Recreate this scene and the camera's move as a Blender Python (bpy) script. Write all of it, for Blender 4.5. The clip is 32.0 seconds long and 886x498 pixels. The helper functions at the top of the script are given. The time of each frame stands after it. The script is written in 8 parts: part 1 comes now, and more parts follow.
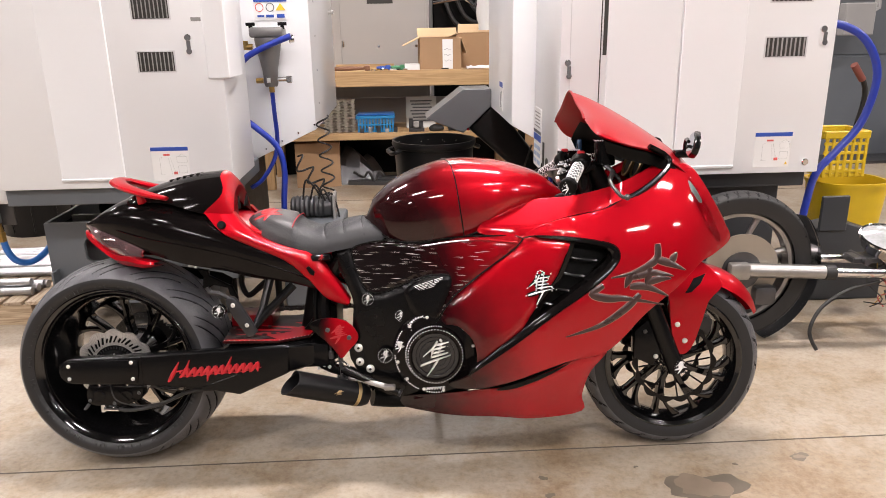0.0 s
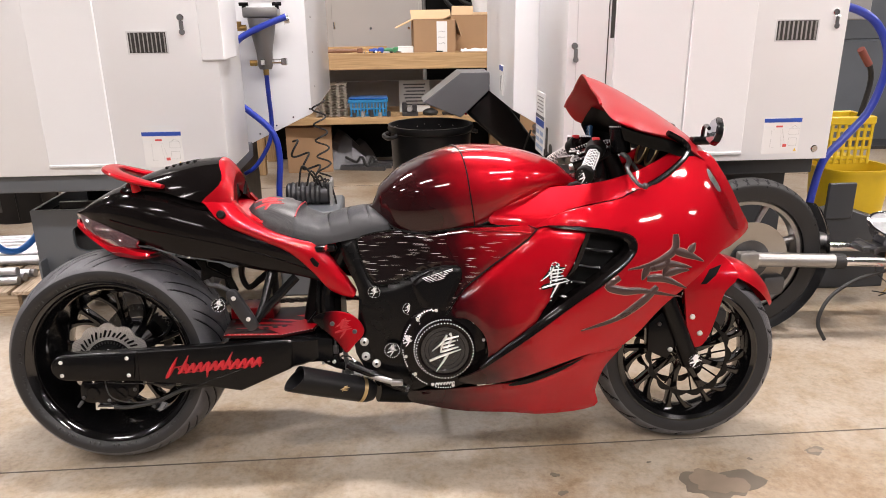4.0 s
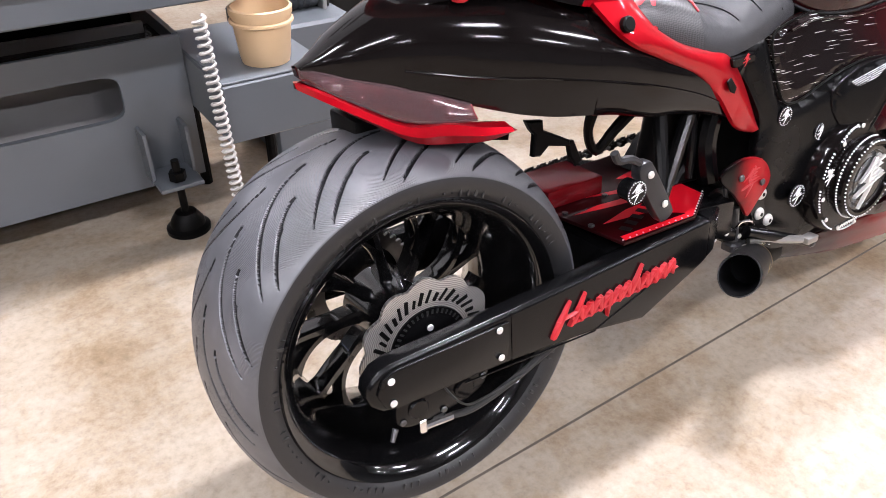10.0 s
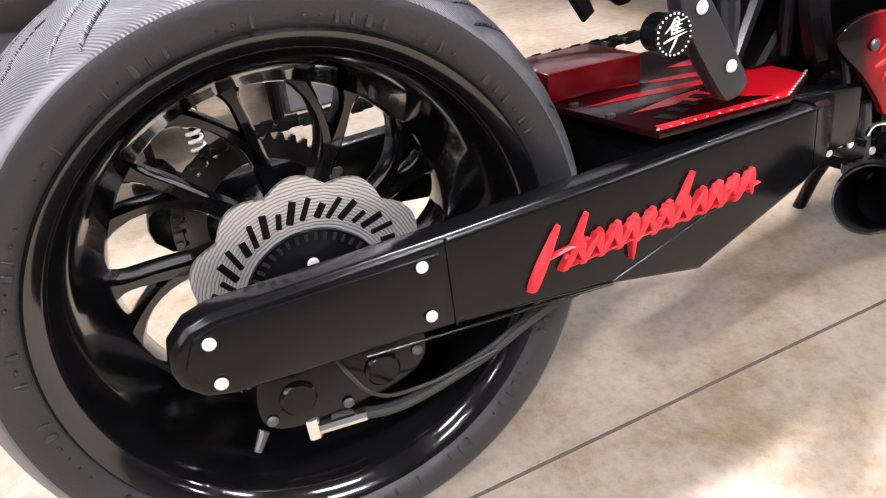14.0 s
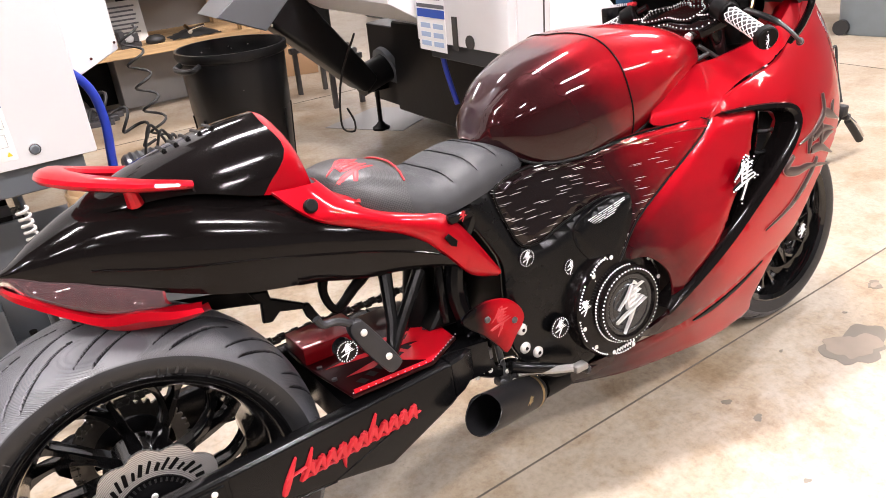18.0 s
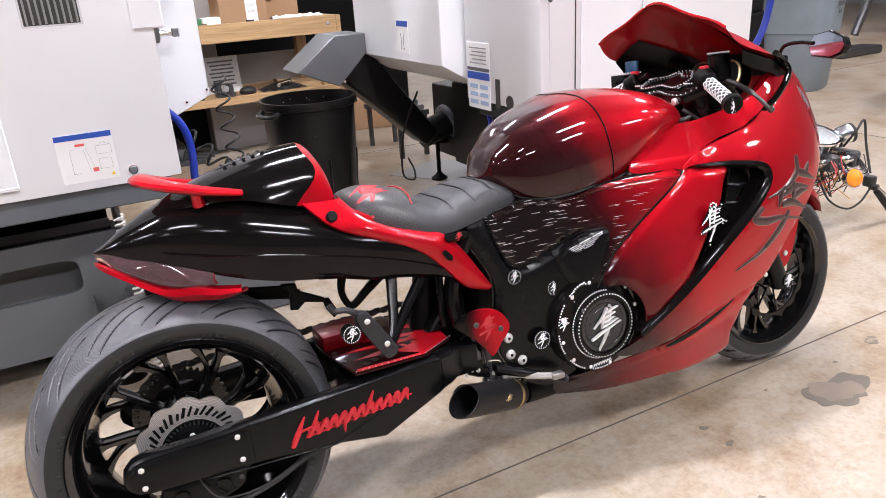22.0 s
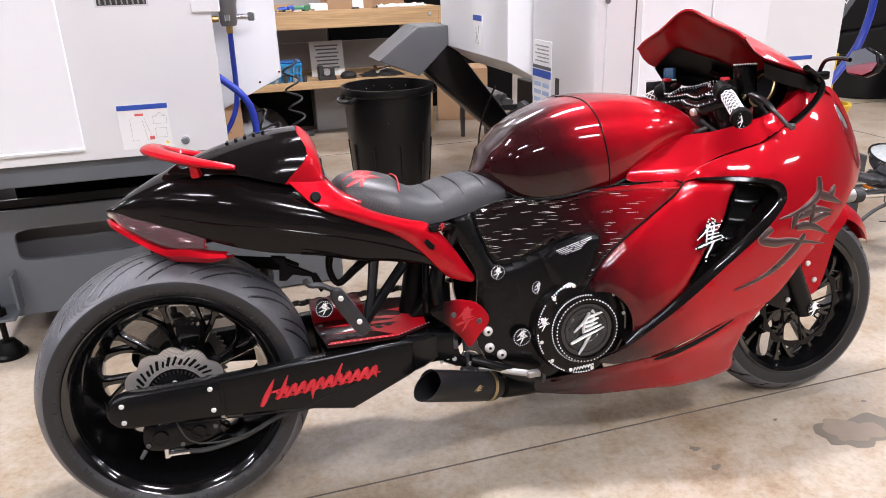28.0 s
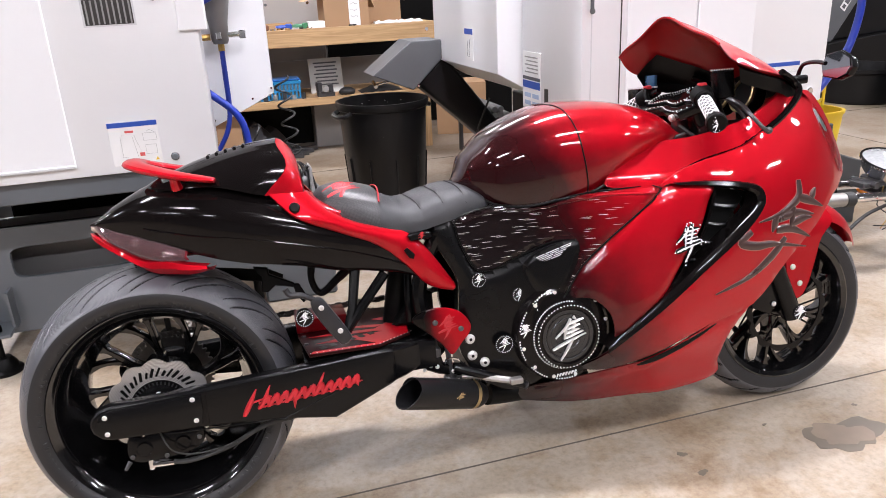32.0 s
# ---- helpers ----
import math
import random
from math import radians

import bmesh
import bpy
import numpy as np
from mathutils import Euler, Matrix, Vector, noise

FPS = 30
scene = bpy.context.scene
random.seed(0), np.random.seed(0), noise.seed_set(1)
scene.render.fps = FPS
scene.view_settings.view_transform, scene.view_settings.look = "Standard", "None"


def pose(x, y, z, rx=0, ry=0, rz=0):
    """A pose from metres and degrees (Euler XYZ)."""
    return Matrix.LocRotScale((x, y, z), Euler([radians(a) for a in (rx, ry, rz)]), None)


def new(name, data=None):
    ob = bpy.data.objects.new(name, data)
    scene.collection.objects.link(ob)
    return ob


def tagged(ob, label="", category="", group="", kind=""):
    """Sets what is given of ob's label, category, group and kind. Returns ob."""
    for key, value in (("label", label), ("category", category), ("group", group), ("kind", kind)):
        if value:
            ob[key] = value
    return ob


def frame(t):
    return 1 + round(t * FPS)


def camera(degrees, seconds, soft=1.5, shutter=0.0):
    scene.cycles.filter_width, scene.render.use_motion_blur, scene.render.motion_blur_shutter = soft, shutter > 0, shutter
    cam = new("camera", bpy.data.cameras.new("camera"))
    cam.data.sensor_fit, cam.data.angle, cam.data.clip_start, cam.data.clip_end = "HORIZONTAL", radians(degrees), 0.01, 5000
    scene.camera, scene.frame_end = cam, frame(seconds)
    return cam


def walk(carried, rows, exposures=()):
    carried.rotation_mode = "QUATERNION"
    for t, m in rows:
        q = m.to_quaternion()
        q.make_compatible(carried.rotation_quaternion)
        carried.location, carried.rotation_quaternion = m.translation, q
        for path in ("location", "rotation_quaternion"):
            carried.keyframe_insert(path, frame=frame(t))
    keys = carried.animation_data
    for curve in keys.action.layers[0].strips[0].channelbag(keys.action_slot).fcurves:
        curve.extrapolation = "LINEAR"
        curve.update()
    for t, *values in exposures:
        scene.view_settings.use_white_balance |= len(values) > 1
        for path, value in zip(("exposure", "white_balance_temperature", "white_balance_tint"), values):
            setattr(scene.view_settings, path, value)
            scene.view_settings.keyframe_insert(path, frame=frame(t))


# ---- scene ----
cam = camera(63.1, 32.0, soft=0.9)
METRES, EYE, TILT, LEAN, TURN = 5.0, 1.4, 0.0, 0.0, -2.7
ROWS = [
    (0.0, 0.0, 0.0, 0.0, -0.29, -17.16, 0.93),
    (0.5, 0.0001, 0.001, 0.0004, -0.15, -17.06, 0.83),
    (1.0, -0.0002, 0.0028, 0.0003, 0.04, -17.1, 0.65),
    (1.5, -0.0013, 0.0057, -0.0005, 0.13, -17.32, 0.47),
    (2.0, -0.0035, 0.0111, -0.0008, 0.07, -17.58, 0.37),
    (2.5, -0.0049, 0.0146, -0.0012, -0.09, -17.82, 0.29),
    (3.0, -0.0066, 0.0158, -0.0013, -0.27, -18.06, 0.25),
    (3.5, -0.0091, 0.0164, -0.0013, -0.56, -18.29, 0.26),
    (5.5, -0.0374, 0.034, -0.0022, -4.27, -19.45, 1.3),
    (6.0, -0.0453, 0.0482, -0.0048, -3.6, -20.59, 0.15),
    (6.5, -0.0628, 0.0737, -0.012, 1.52, -22.12, -1.64),
    (7.0, -0.11, 0.0931, -0.0195, 5.13, -24.17, -1.82),
    (7.5, -0.1597, 0.1085, -0.0214, 5.86, -26.51, -1.43),
    (8.0, -0.1907, 0.1461, -0.0286, 2.95, -29.04, -1.28),
    (8.5, -0.2169, 0.1795, -0.0347, -6.91, -31.08, -0.97),
    (9.0, -0.2631, 0.2061, -0.0361, -18.53, -32.36, -0.77),
    (9.5, -0.2898, 0.2396, -0.044, -25.93, -33.57, -1.24),
    (10.0, -0.3068, 0.2762, -0.0468, -31.88, -34.7, -0.7),
    (10.5, -0.3304, 0.3075, -0.0515, -39.17, -35.64, -1.12),
    (11.0, -0.338, 0.321, -0.0589, -42.62, -36.73, -2.17),
    (11.5, -0.3205, 0.3155, -0.0643, -39.23, -38.01, -1.27),
    (12.0, -0.2792, 0.3016, -0.07, -32.55, -38.12, -0.02),
    (12.5, -0.2528, 0.2952, -0.0852, -27.51, -37.05, 1.18),
    (13.0, -0.239, 0.3066, -0.1073, -25.45, -35.84, 2.19),
    (13.5, -0.2355, 0.3144, -0.12, -24.8, -34.87, 3.34),
    (15.5, -0.2244, 0.2697, -0.1266, -22.62, -27.06, 5.0),
    (16.0, -0.2159, 0.2598, -0.1096, -24.78, -26.68, 5.27),
    (16.5, -0.2111, 0.2484, -0.0845, -27.07, -26.67, 5.76),
    (17.0, -0.2123, 0.2358, -0.0568, -28.7, -27.17, 5.62),
    (17.5, -0.2149, 0.2191, -0.0333, -30.64, -27.43, 4.88),
    (18.0, -0.219, 0.2101, -0.0216, -32.66, -26.34, 4.5),
    (18.5, -0.2242, 0.2051, -0.0155, -33.52, -24.66, 3.96),
    (19.0, -0.224, 0.1808, -0.0119, -32.33, -22.68, 3.26),
    (19.5, -0.2248, 0.1571, -0.0097, -30.04, -21.32, 2.59),
    (20.0, -0.2286, 0.1446, -0.0101, -28.17, -20.94, 2.39),
    (20.5, -0.2282, 0.1384, -0.0124, -27.01, -21.07, 2.42),
    (21.0, -0.2248, 0.1353, -0.0155, -26.0, -21.21, 2.67),
    (21.5, -0.2225, 0.135, -0.017, -25.4, -21.18, 3.09),
    (22.0, -0.2205, 0.1352, -0.0167, -25.61, -21.14, 3.44),
    (22.5, -0.219, 0.1349, -0.0182, -26.15, -21.22, 3.39),
    (23.0, -0.2192, 0.1352, -0.0183, -26.31, -21.38, 3.0),
    (23.5, -0.2181, 0.1357, -0.0174, -25.98, -21.54, 2.7),
    (24.0, -0.2158, 0.1346, -0.0167, -25.51, -21.78, 2.71),
    (24.5, -0.2146, 0.135, -0.0185, -25.01, -22.19, 3.08),
    (25.0, -0.215, 0.1362, -0.0172, -24.36, -22.66, 3.43),
    (25.5, -0.2057, 0.1458, -0.017, -23.65, -23.12, 3.56),
    (27.5, -0.1641, 0.1113, -0.017, -14.69, -22.27, 1.85),
    (28.0, -0.1603, 0.0995, -0.0163, -14.65, -21.25, 1.59),
    (28.5, -0.1554, 0.0939, -0.0172, -15.01, -20.62, 1.64),
    (29.0, -0.1506, 0.0909, -0.0179, -15.51, -20.47, 2.02),
    (29.5, -0.1484, 0.0896, -0.0181, -15.74, -20.45, 2.56),
    (30.0, -0.1472, 0.0894, -0.0189, -15.47, -20.41, 2.99),
    (30.5, -0.1472, 0.0904, -0.0192, -15.02, -20.32, 3.18),
    (31.0, -0.1467, 0.0905, -0.0192, -14.69, -20.16, 3.17),
    (31.5, -0.1465, 0.0911, -0.0193, -14.47, -20.06, 2.99),
    (32.0, -0.1467, 0.0918, -0.019, -14.27, -20.04, 2.74),
]
walk(cam, [(t, pose(0, 0, EYE, TILT, LEAN, TURN) @ pose(METRES * x, METRES * y, METRES * z, 90 + pitch, roll, yaw)) for t, x, y, z, yaw, pitch, roll in ROWS],
     exposures=[(0, -.09, 7100, 10), (3.5, -.09, 7100, 10), (6, -.04, 7100, 10), (7.5, .05, 7000, 10), (8.5, .30, 6700, 10), (10, .46, 6300, 10), (12, .66, 6250, 10), (13, .84, 6250, 10), (15.5, .80, 6650, 10), (16.5, .76, 6700, 10), (17.5, .67, 6850, 10), (18.2, .55, 6850, 10), (19, .24, 6500, 10), (20, .15, 6400, 10), (32, .12, 6400, 10)])

# ---- world and light ----
world = bpy.data.worlds.new("world")
scene.world = world
world.use_nodes = True
world.node_tree.nodes["Background"].inputs[0].default_value = (0.9, 0.95, 1.0, 1)
world.node_tree.nodes["Background"].inputs[1].default_value = 0.05
scene.view_settings.exposure = 0.0


# ---- materials ----
def node_tree(name):
    m = bpy.data.materials.new(name)
    m.use_nodes = True
    nt = m.node_tree
    return m, nt, nt.nodes["Principled BSDF"]


def rgb(c):
    return (c[0], c[1], c[2], 1)


def mat(name, col, rough=0.5, metal=0.0, coat=0.0, var=0.12, scale=9.0, bump=0.0, bscale=120.0, rvar=0.08, spec=0.5, island=False):
    """A painted, moulded or metal surface with slow and fine variation."""
    m, nt, p = node_tree(name)
    N, K = nt.nodes.new, nt.links.new
    tc = N("ShaderNodeTexCoord")
    n1, n2 = N("ShaderNodeTexNoise"), N("ShaderNodeTexNoise")
    n1.inputs["Scale"].default_value, n1.inputs["Detail"].default_value = scale, 5
    n2.inputs["Scale"].default_value, n2.inputs["Detail"].default_value = bscale, 3
    for n in (n1, n2):
        K(tc.outputs["Object"], n.inputs["Vector"])
    mix = N("ShaderNodeMix")
    mix.data_type = "RGBA"
    mix.inputs[6].default_value = rgb([c * (1 - var) for c in col])
    mix.inputs[7].default_value = rgb([min(1, c * (1 + var)) for c in col])
    K(n1.outputs["Fac"], mix.inputs[0])
    K(mix.outputs[2], p.inputs["Base Color"])
    mr = N("ShaderNodeMapRange")
    mr.inputs["To Min"].default_value, mr.inputs["To Max"].default_value = max(0.02, rough - rvar), min(1, rough + rvar)
    K(n1.outputs["Fac"], mr.inputs["Value"])
    K(mr.outputs[0], p.inputs["Roughness"])
    p.inputs["Metallic"].default_value = metal
    p.inputs["Coat Weight"].default_value = coat
    p.inputs["Coat Roughness"].default_value = 0.03
    p.inputs["Specular IOR Level"].default_value = spec
    if bump:
        b = N("ShaderNodeBump")
        b.inputs["Strength"].default_value, b.inputs["Distance"].default_value = bump, 0.002
        K(n2.outputs["Fac"], b.inputs["Height"])
        K(b.outputs[0], p.inputs["Normal"])
    return m


def ramp(nt, stops, src):
    r = nt.nodes.new("ShaderNodeValToRGB")
    e = r.color_ramp.elements
    while len(e) < len(stops):
        e.new(0.5)
    for el, (pos, c) in zip(e, stops):
        el.position, el.color = pos, rgb(c) if not isinstance(c, float) else (c, c, c, 1)
    nt.links.new(src, r.inputs[0])
    return r


def fade_paint(name, x0, x1, slant, scratch_glints=False, dark=(0.003, 0.002, 0.0022)):
    """Candy paint that is sprayed from black at the rear to red at the front, under a clear coat."""
    m, nt, p = node_tree(name)
    N, K = nt.nodes.new, nt.links.new
    tc, sep = N("ShaderNodeTexCoord"), N("ShaderNodeSeparateXYZ")
    K(tc.outputs["Object"], sep.inputs[0])
    nz = N("ShaderNodeTexNoise")
    nz.inputs["Scale"].default_value, nz.inputs["Detail"].default_value = 7, 4
    K(tc.outputs["Object"], nz.inputs["Vector"])
    a = N("ShaderNodeMath")
    a.operation = "MULTIPLY_ADD"
    a.inputs[1].default_value = slant
    K(sep.outputs[2], a.inputs[0])
    K(sep.outputs[0], a.inputs[2])
    b = N("ShaderNodeMath")
    b.operation = "MULTIPLY_ADD"
    b.inputs[1].default_value = 0.22
    K(nz.outputs["Fac"], b.inputs[0])
    K(a.outputs[0], b.inputs[2])
    mr = N("ShaderNodeMapRange")
    mr.inputs["From Min"].default_value, mr.inputs["From Max"].default_value = x0 + 0.11, x1 + 0.11
    K(b.outputs[0], mr.inputs["Value"])
    r = ramp(nt, [(0.0, dark), (0.30, (0.035, 0.0014, 0.003)), (0.58, (0.17, 0.0018, 0.0055)), (1.0, (0.39, 0.0022, 0.0095))], mr.outputs[0])
    K(r.outputs[0], p.inputs["Base Color"])
    if scratch_glints:
        # pale dashes put the glints of fine scratches into the base colour
        mp = N("ShaderNodeMapping")
        mp.inputs["Rotation"].default_value = (radians(90), 0, 0)
        K(tc.outputs["Object"], mp.inputs["Vector"])
        mq = N("ShaderNodeMapping")
        mq.inputs["Rotation"].default_value = (0, 0, radians(8))
        mq.inputs["Scale"].default_value = (10, 330, 1)
        K(mp.outputs[0], mq.inputs["Vector"])
        v = N("ShaderNodeTexVoronoi")
        v.voronoi_dimensions = "2D"
        v.inputs["Scale"].default_value, v.inputs["Randomness"].default_value = 1.0, 1.0
        K(mq.outputs[0], v.inputs["Vector"])
        v2 = N("ShaderNodeTexNoise")
        v2.inputs["Scale"].default_value = 12
        K(tc.outputs["Object"], v2.inputs["Vector"])
        rr = ramp(nt, [(0.0, 1.0), (0.12, 1.0), (0.17, 0.0), (1.0, 0.0)], v.outputs["Distance"])
        r2 = ramp(nt, [(0.0, 0.0), (0.36, 0.0), (0.50, 1.0), (1.0, 1.0)], v2.outputs["Fac"])
        r3 = ramp(nt, [(0.0, 1.0), (0.55, 0.8), (0.8, 0.0), (1.0, 0.0)], mr.outputs[0])
        m1, m2 = N("ShaderNodeMath"), N("ShaderNodeMath")
        m1.operation = m2.operation = "MULTIPLY"
        pick = ramp(nt, [(0.0, 0.0), (0.52, 0.0), (0.66, 1.0)], v.outputs["Color"])
        m0 = N("ShaderNodeMath")
        m0.operation = "MULTIPLY"
        K(rr.outputs[0], m0.inputs[0])
        K(pick.outputs[0], m0.inputs[1])
        K(m0.outputs[0], m1.inputs[0])
        K(r2.outputs[0], m1.inputs[1])
        K(m1.outputs[0], m2.inputs[0])
        K(r3.outputs[0], m2.inputs[1])
        mx = N("ShaderNodeMix")
        mx.data_type = "RGBA"
        K(m2.outputs[0], mx.inputs[0])
        K(r.outputs[0], mx.inputs[6])
        mx.inputs[7].default_value = (0.88, 0.86, 0.85, 1)
        K(mx.outputs[2], p.inputs["Base Color"])
    p.inputs["Metallic"].default_value, p.inputs["Roughness"].default_value = 0.55, 0.40
    p.inputs["Specular IOR Level"].default_value = 0.05
    p.inputs["Coat Weight"].default_value, p.inputs["Coat Roughness"].default_value = 0.9, 0.045
    return m


def concrete():
    m, nt, p = node_tree("sealed_concrete")
    N, K = nt.nodes.new, nt.links.new
    tc = N("ShaderNodeTexCoord")

    def nz(scale, detail=6, rough=0.6, dist=0.0):
        n = N("ShaderNodeTexNoise")
        n.inputs["Scale"].default_value, n.inputs["Detail"].default_value = scale, detail
        n.inputs["Roughness"].default_value, n.inputs["Distortion"].default_value = rough, dist
        K(tc.outputs["Object"], n.inputs["Vector"])
        return n
    big, mid, fine = nz(0.9, 9, 0.68, 0.15), nz(3.4, 11, 0.78, 0.2), nz(48, 6, 0.7)
    c1 = ramp(nt, [(0.28, (0.257, 0.185, 0.119)), (0.39, (0.309, 0.245, 0.177)), (0.50, (0.347, 0.299, 0.242)), (0.62, (0.309, 0.255, 0.192)), (0.74, (0.271, 0.204, 0.138))], big.outputs["Fac"])
    c2 = ramp(nt, [(0.34, (0.60, 0.50, 0.39)), (0.45, (0.84, 0.78, 0.70)), (0.53, (0.97, 0.96, 0.95)), (0.7, (1.04, 1.04, 1.04))], mid.outputs["Fac"])
    c3 = ramp(nt, [(0.25, (0.70, 0.68, 0.66)), (0.5, (0.97, 0.97, 0.97)), (0.7, (1.10, 1.10, 1.10))], fine.outputs["Fac"])
    m1, m2 = N("ShaderNodeMix"), N("ShaderNodeMix")
    for q in (m1, m2):
        q.data_type, q.blend_type = "RGBA", "MULTIPLY"
        q.inputs[0].default_value = 1.0
    K(c1.outputs[0], m1.inputs[6])
    K(c2.outputs[0], m1.inputs[7])
    K(m1.outputs[2], m2.inputs[6])
    K(c3.outputs[0], m2.inputs[7])
    # dark specks of grit
    v = N("ShaderNodeTexVoronoi")
    v.inputs["Scale"].default_value = 34
    K(tc.outputs["Object"], v.inputs["Vector"])
    sp = ramp(nt, [(0.0, 1.0), (0.05, 0.8), (0.085, 0.0), (1.0, 0.0)], v.outputs["Distance"])
    gate = ramp(nt, [(0.0, 0.0), (0.52, 0.0), (0.6, 0.8)], mid.outputs["Fac"])
    mm = N("ShaderNodeMath")
    mm.operation = "MULTIPLY"
    K(sp.outputs[0], mm.inputs[0])
    K(gate.outputs[0], mm.inputs[1])
    m3 = N("ShaderNodeMix")
    m3.data_type = "RGBA"
    K(mm.outputs[0], m3.inputs[0])
    K(m2.outputs[2], m3.inputs[6])
    m3.inputs[7].default_value = (0.10, 0.09, 0.08, 1)
    K(m3.outputs[2], p.inputs["Base Color"])
    rr = N("ShaderNodeMapRange")
    rr.inputs["To Min"].default_value, rr.inputs["To Max"].default_value = 0.26, 0.55
    K(mid.outputs["Fac"], rr.inputs["Value"])
    K(rr.outputs[0], p.inputs["Roughness"])
    b = N("ShaderNodeBump")
    b.inputs["Strength"].default_value, b.inputs["Distance"].default_value = 0.2, 0.003
    K(fine.outputs["Fac"], b.inputs["Height"])
    K(b.outputs[0], p.inputs["Normal"])
    return m


def wood(name, c0, c1, axis=0, scale=3.0):
    m, nt, p = node_tree(name)
    N, K = nt.nodes.new, nt.links.new
    tc, mp = N("ShaderNodeTexCoord"), N("ShaderNodeMapping")
    sc = [22 * scale] * 3
    sc[axis] = 1.1 * scale
    mp.inputs["Scale"].default_value = sc
    K(tc.outputs["Object"], mp.inputs["Vector"])
    n = N("ShaderNodeTexNoise")
    n.inputs["Scale"].default_value, n.inputs["Detail"].default_value, n.inputs["Distortion"].default_value = 1.0, 6, 1.2
    K(mp.outputs[0], n.inputs["Vector"])
    r = ramp(nt, [(0.25, c0), (0.55, c1), (0.8, [min(1, c * 1.25) for c in c1])], n.outputs["Fac"])
    oi = N("ShaderNodeObjectInfo")
    hs = N("ShaderNodeHueSaturation")
    mr = N("ShaderNodeMapRange")
    mr.inputs["To Min"].default_value, mr.inputs["To Max"].default_value = 0.75, 1.15
    K(oi.outputs["Random"], mr.inputs["Value"])
    K(mr.outputs[0], hs.inputs["Value"])
    K(r.outputs[0], hs.inputs["Color"])
    K(hs.outputs[0], p.inputs["Base Color"])
    p.inputs["Roughness"].default_value = 0.65
    b = N("ShaderNodeBump")
    b.inputs["Strength"].default_value, b.inputs["Distance"].default_value = 0.3, 0.002
    K(n.outputs["Fac"], b.inputs["Height"])
    K(b.outputs[0], p.inputs["Normal"])
    return m


def brushed(name, col, rough, scale=(300, 300, 12), metal=1.0):
    m, nt, p = node_tree(name)
    N, K = nt.nodes.new, nt.links.new
    tc, mp = N("ShaderNodeTexCoord"), N("ShaderNodeMapping")
    mp.inputs["Scale"].default_value = scale
    K(tc.outputs["Object"], mp.inputs["Vector"])
    n = N("ShaderNodeTexNoise")
    n.inputs["Scale"].default_value, n.inputs["Detail"].default_value = 1.0, 4
    K(mp.outputs[0], n.inputs["Vector"])
    r = ramp(nt, [(0.2, [c * 0.75 for c in col]), (0.8, col)], n.outputs["Fac"])
    K(r.outputs[0], p.inputs["Base Color"])
    mr = N("ShaderNodeMapRange")
    mr.inputs["To Min"].default_value, mr.inputs["To Max"].default_value = rough * 0.7, rough * 1.3
    K(n.outputs["Fac"], mr.inputs["Value"])
    K(mr.outputs[0], p.inputs["Roughness"])
    p.inputs["Metallic"].default_value = metal
    return m


def weave(name):
    """Carbon-look vinyl with a fine twill."""
    m, nt, p = node_tree(name)
    N, K = nt.nodes.new, nt.links.new
    tc = N("ShaderNodeTexCoord")
    mp = N("ShaderNodeMapping")
    mp.inputs["Rotation"].default_value = (0.4, radians(45), 0.3)
    K(tc.outputs["Object"], mp.inputs["Vector"])
    c = N("ShaderNodeTexChecker")
    c.inputs["Scale"].default_value = 420
    c.inputs["Color1"].default_value, c.inputs["Color2"].default_value = (0.012, 0.012, 0.013, 1), (0.05, 0.05, 0.052, 1)
    K(mp.outputs[0], c.inputs["Vector"])
    K(c.outputs[0], p.inputs["Base Color"])
    p.inputs["Roughness"].default_value = 0.4
    return m


def flat_glow(name, col, strength):
    m, nt, p = node_tree(name)
    p.inputs["Base Color"].default_value = rgb(col)
    p.inputs["Emission Color"].default_value = rgb(col)
    p.inputs["Emission Strength"].default_value = strength
    return m


def tread_rubber():
    """Scuffed tyre rubber with patches of fine diagonal siping."""
    m, nt, p = node_tree("tyre_rubber")
    N, K = nt.nodes.new, nt.links.new
    tc = N("ShaderNodeTexCoord")
    n1, n2 = N("ShaderNodeTexNoise"), N("ShaderNodeTexNoise")
    n1.inputs["Scale"].default_value, n1.inputs["Detail"].default_value = 14, 6
    n2.inputs["Scale"].default_value, n2.inputs["Detail"].default_value = 9, 1
    mp, w = N("ShaderNodeMapping"), N("ShaderNodeTexWave")
    mp.inputs["Rotation"].default_value = (radians(12), radians(20), radians(35))
    w.wave_type, w.bands_direction = "BANDS", "Y"
    w.inputs["Scale"].default_value = 150
    for n in (n1, n2, mp):
        K(tc.outputs["Object"], n.inputs["Vector"])
    K(mp.outputs[0], w.inputs["Vector"])
    c = ramp(nt, [(0.3, (0.040, 0.042, 0.048)), (0.55, (0.062, 0.064, 0.073)), (0.75, (0.098, 0.100, 0.112))], n1.outputs["Fac"])
    K(c.outputs[0], p.inputs["Base Color"])
    gate = ramp(nt, [(0.46, 0.0), (0.50, 1.0)], n2.outputs["Fac"])
    mm = N("ShaderNodeMath")
    mm.operation = "MULTIPLY"
    K(gate.outputs[0], mm.inputs[0])
    K(w.outputs["Fac"], mm.inputs[1])
    b = N("ShaderNodeBump")
    b.inputs["Strength"].default_value, b.inputs["Distance"].default_value = 0.5, 0.0015
    K(mm.outputs[0], b.inputs["Height"])
    K(b.outputs[0], p.inputs["Normal"])
    p.inputs["Roughness"].default_value = 0.42
    p.inputs["Specular IOR Level"].default_value = 1.0
    return m


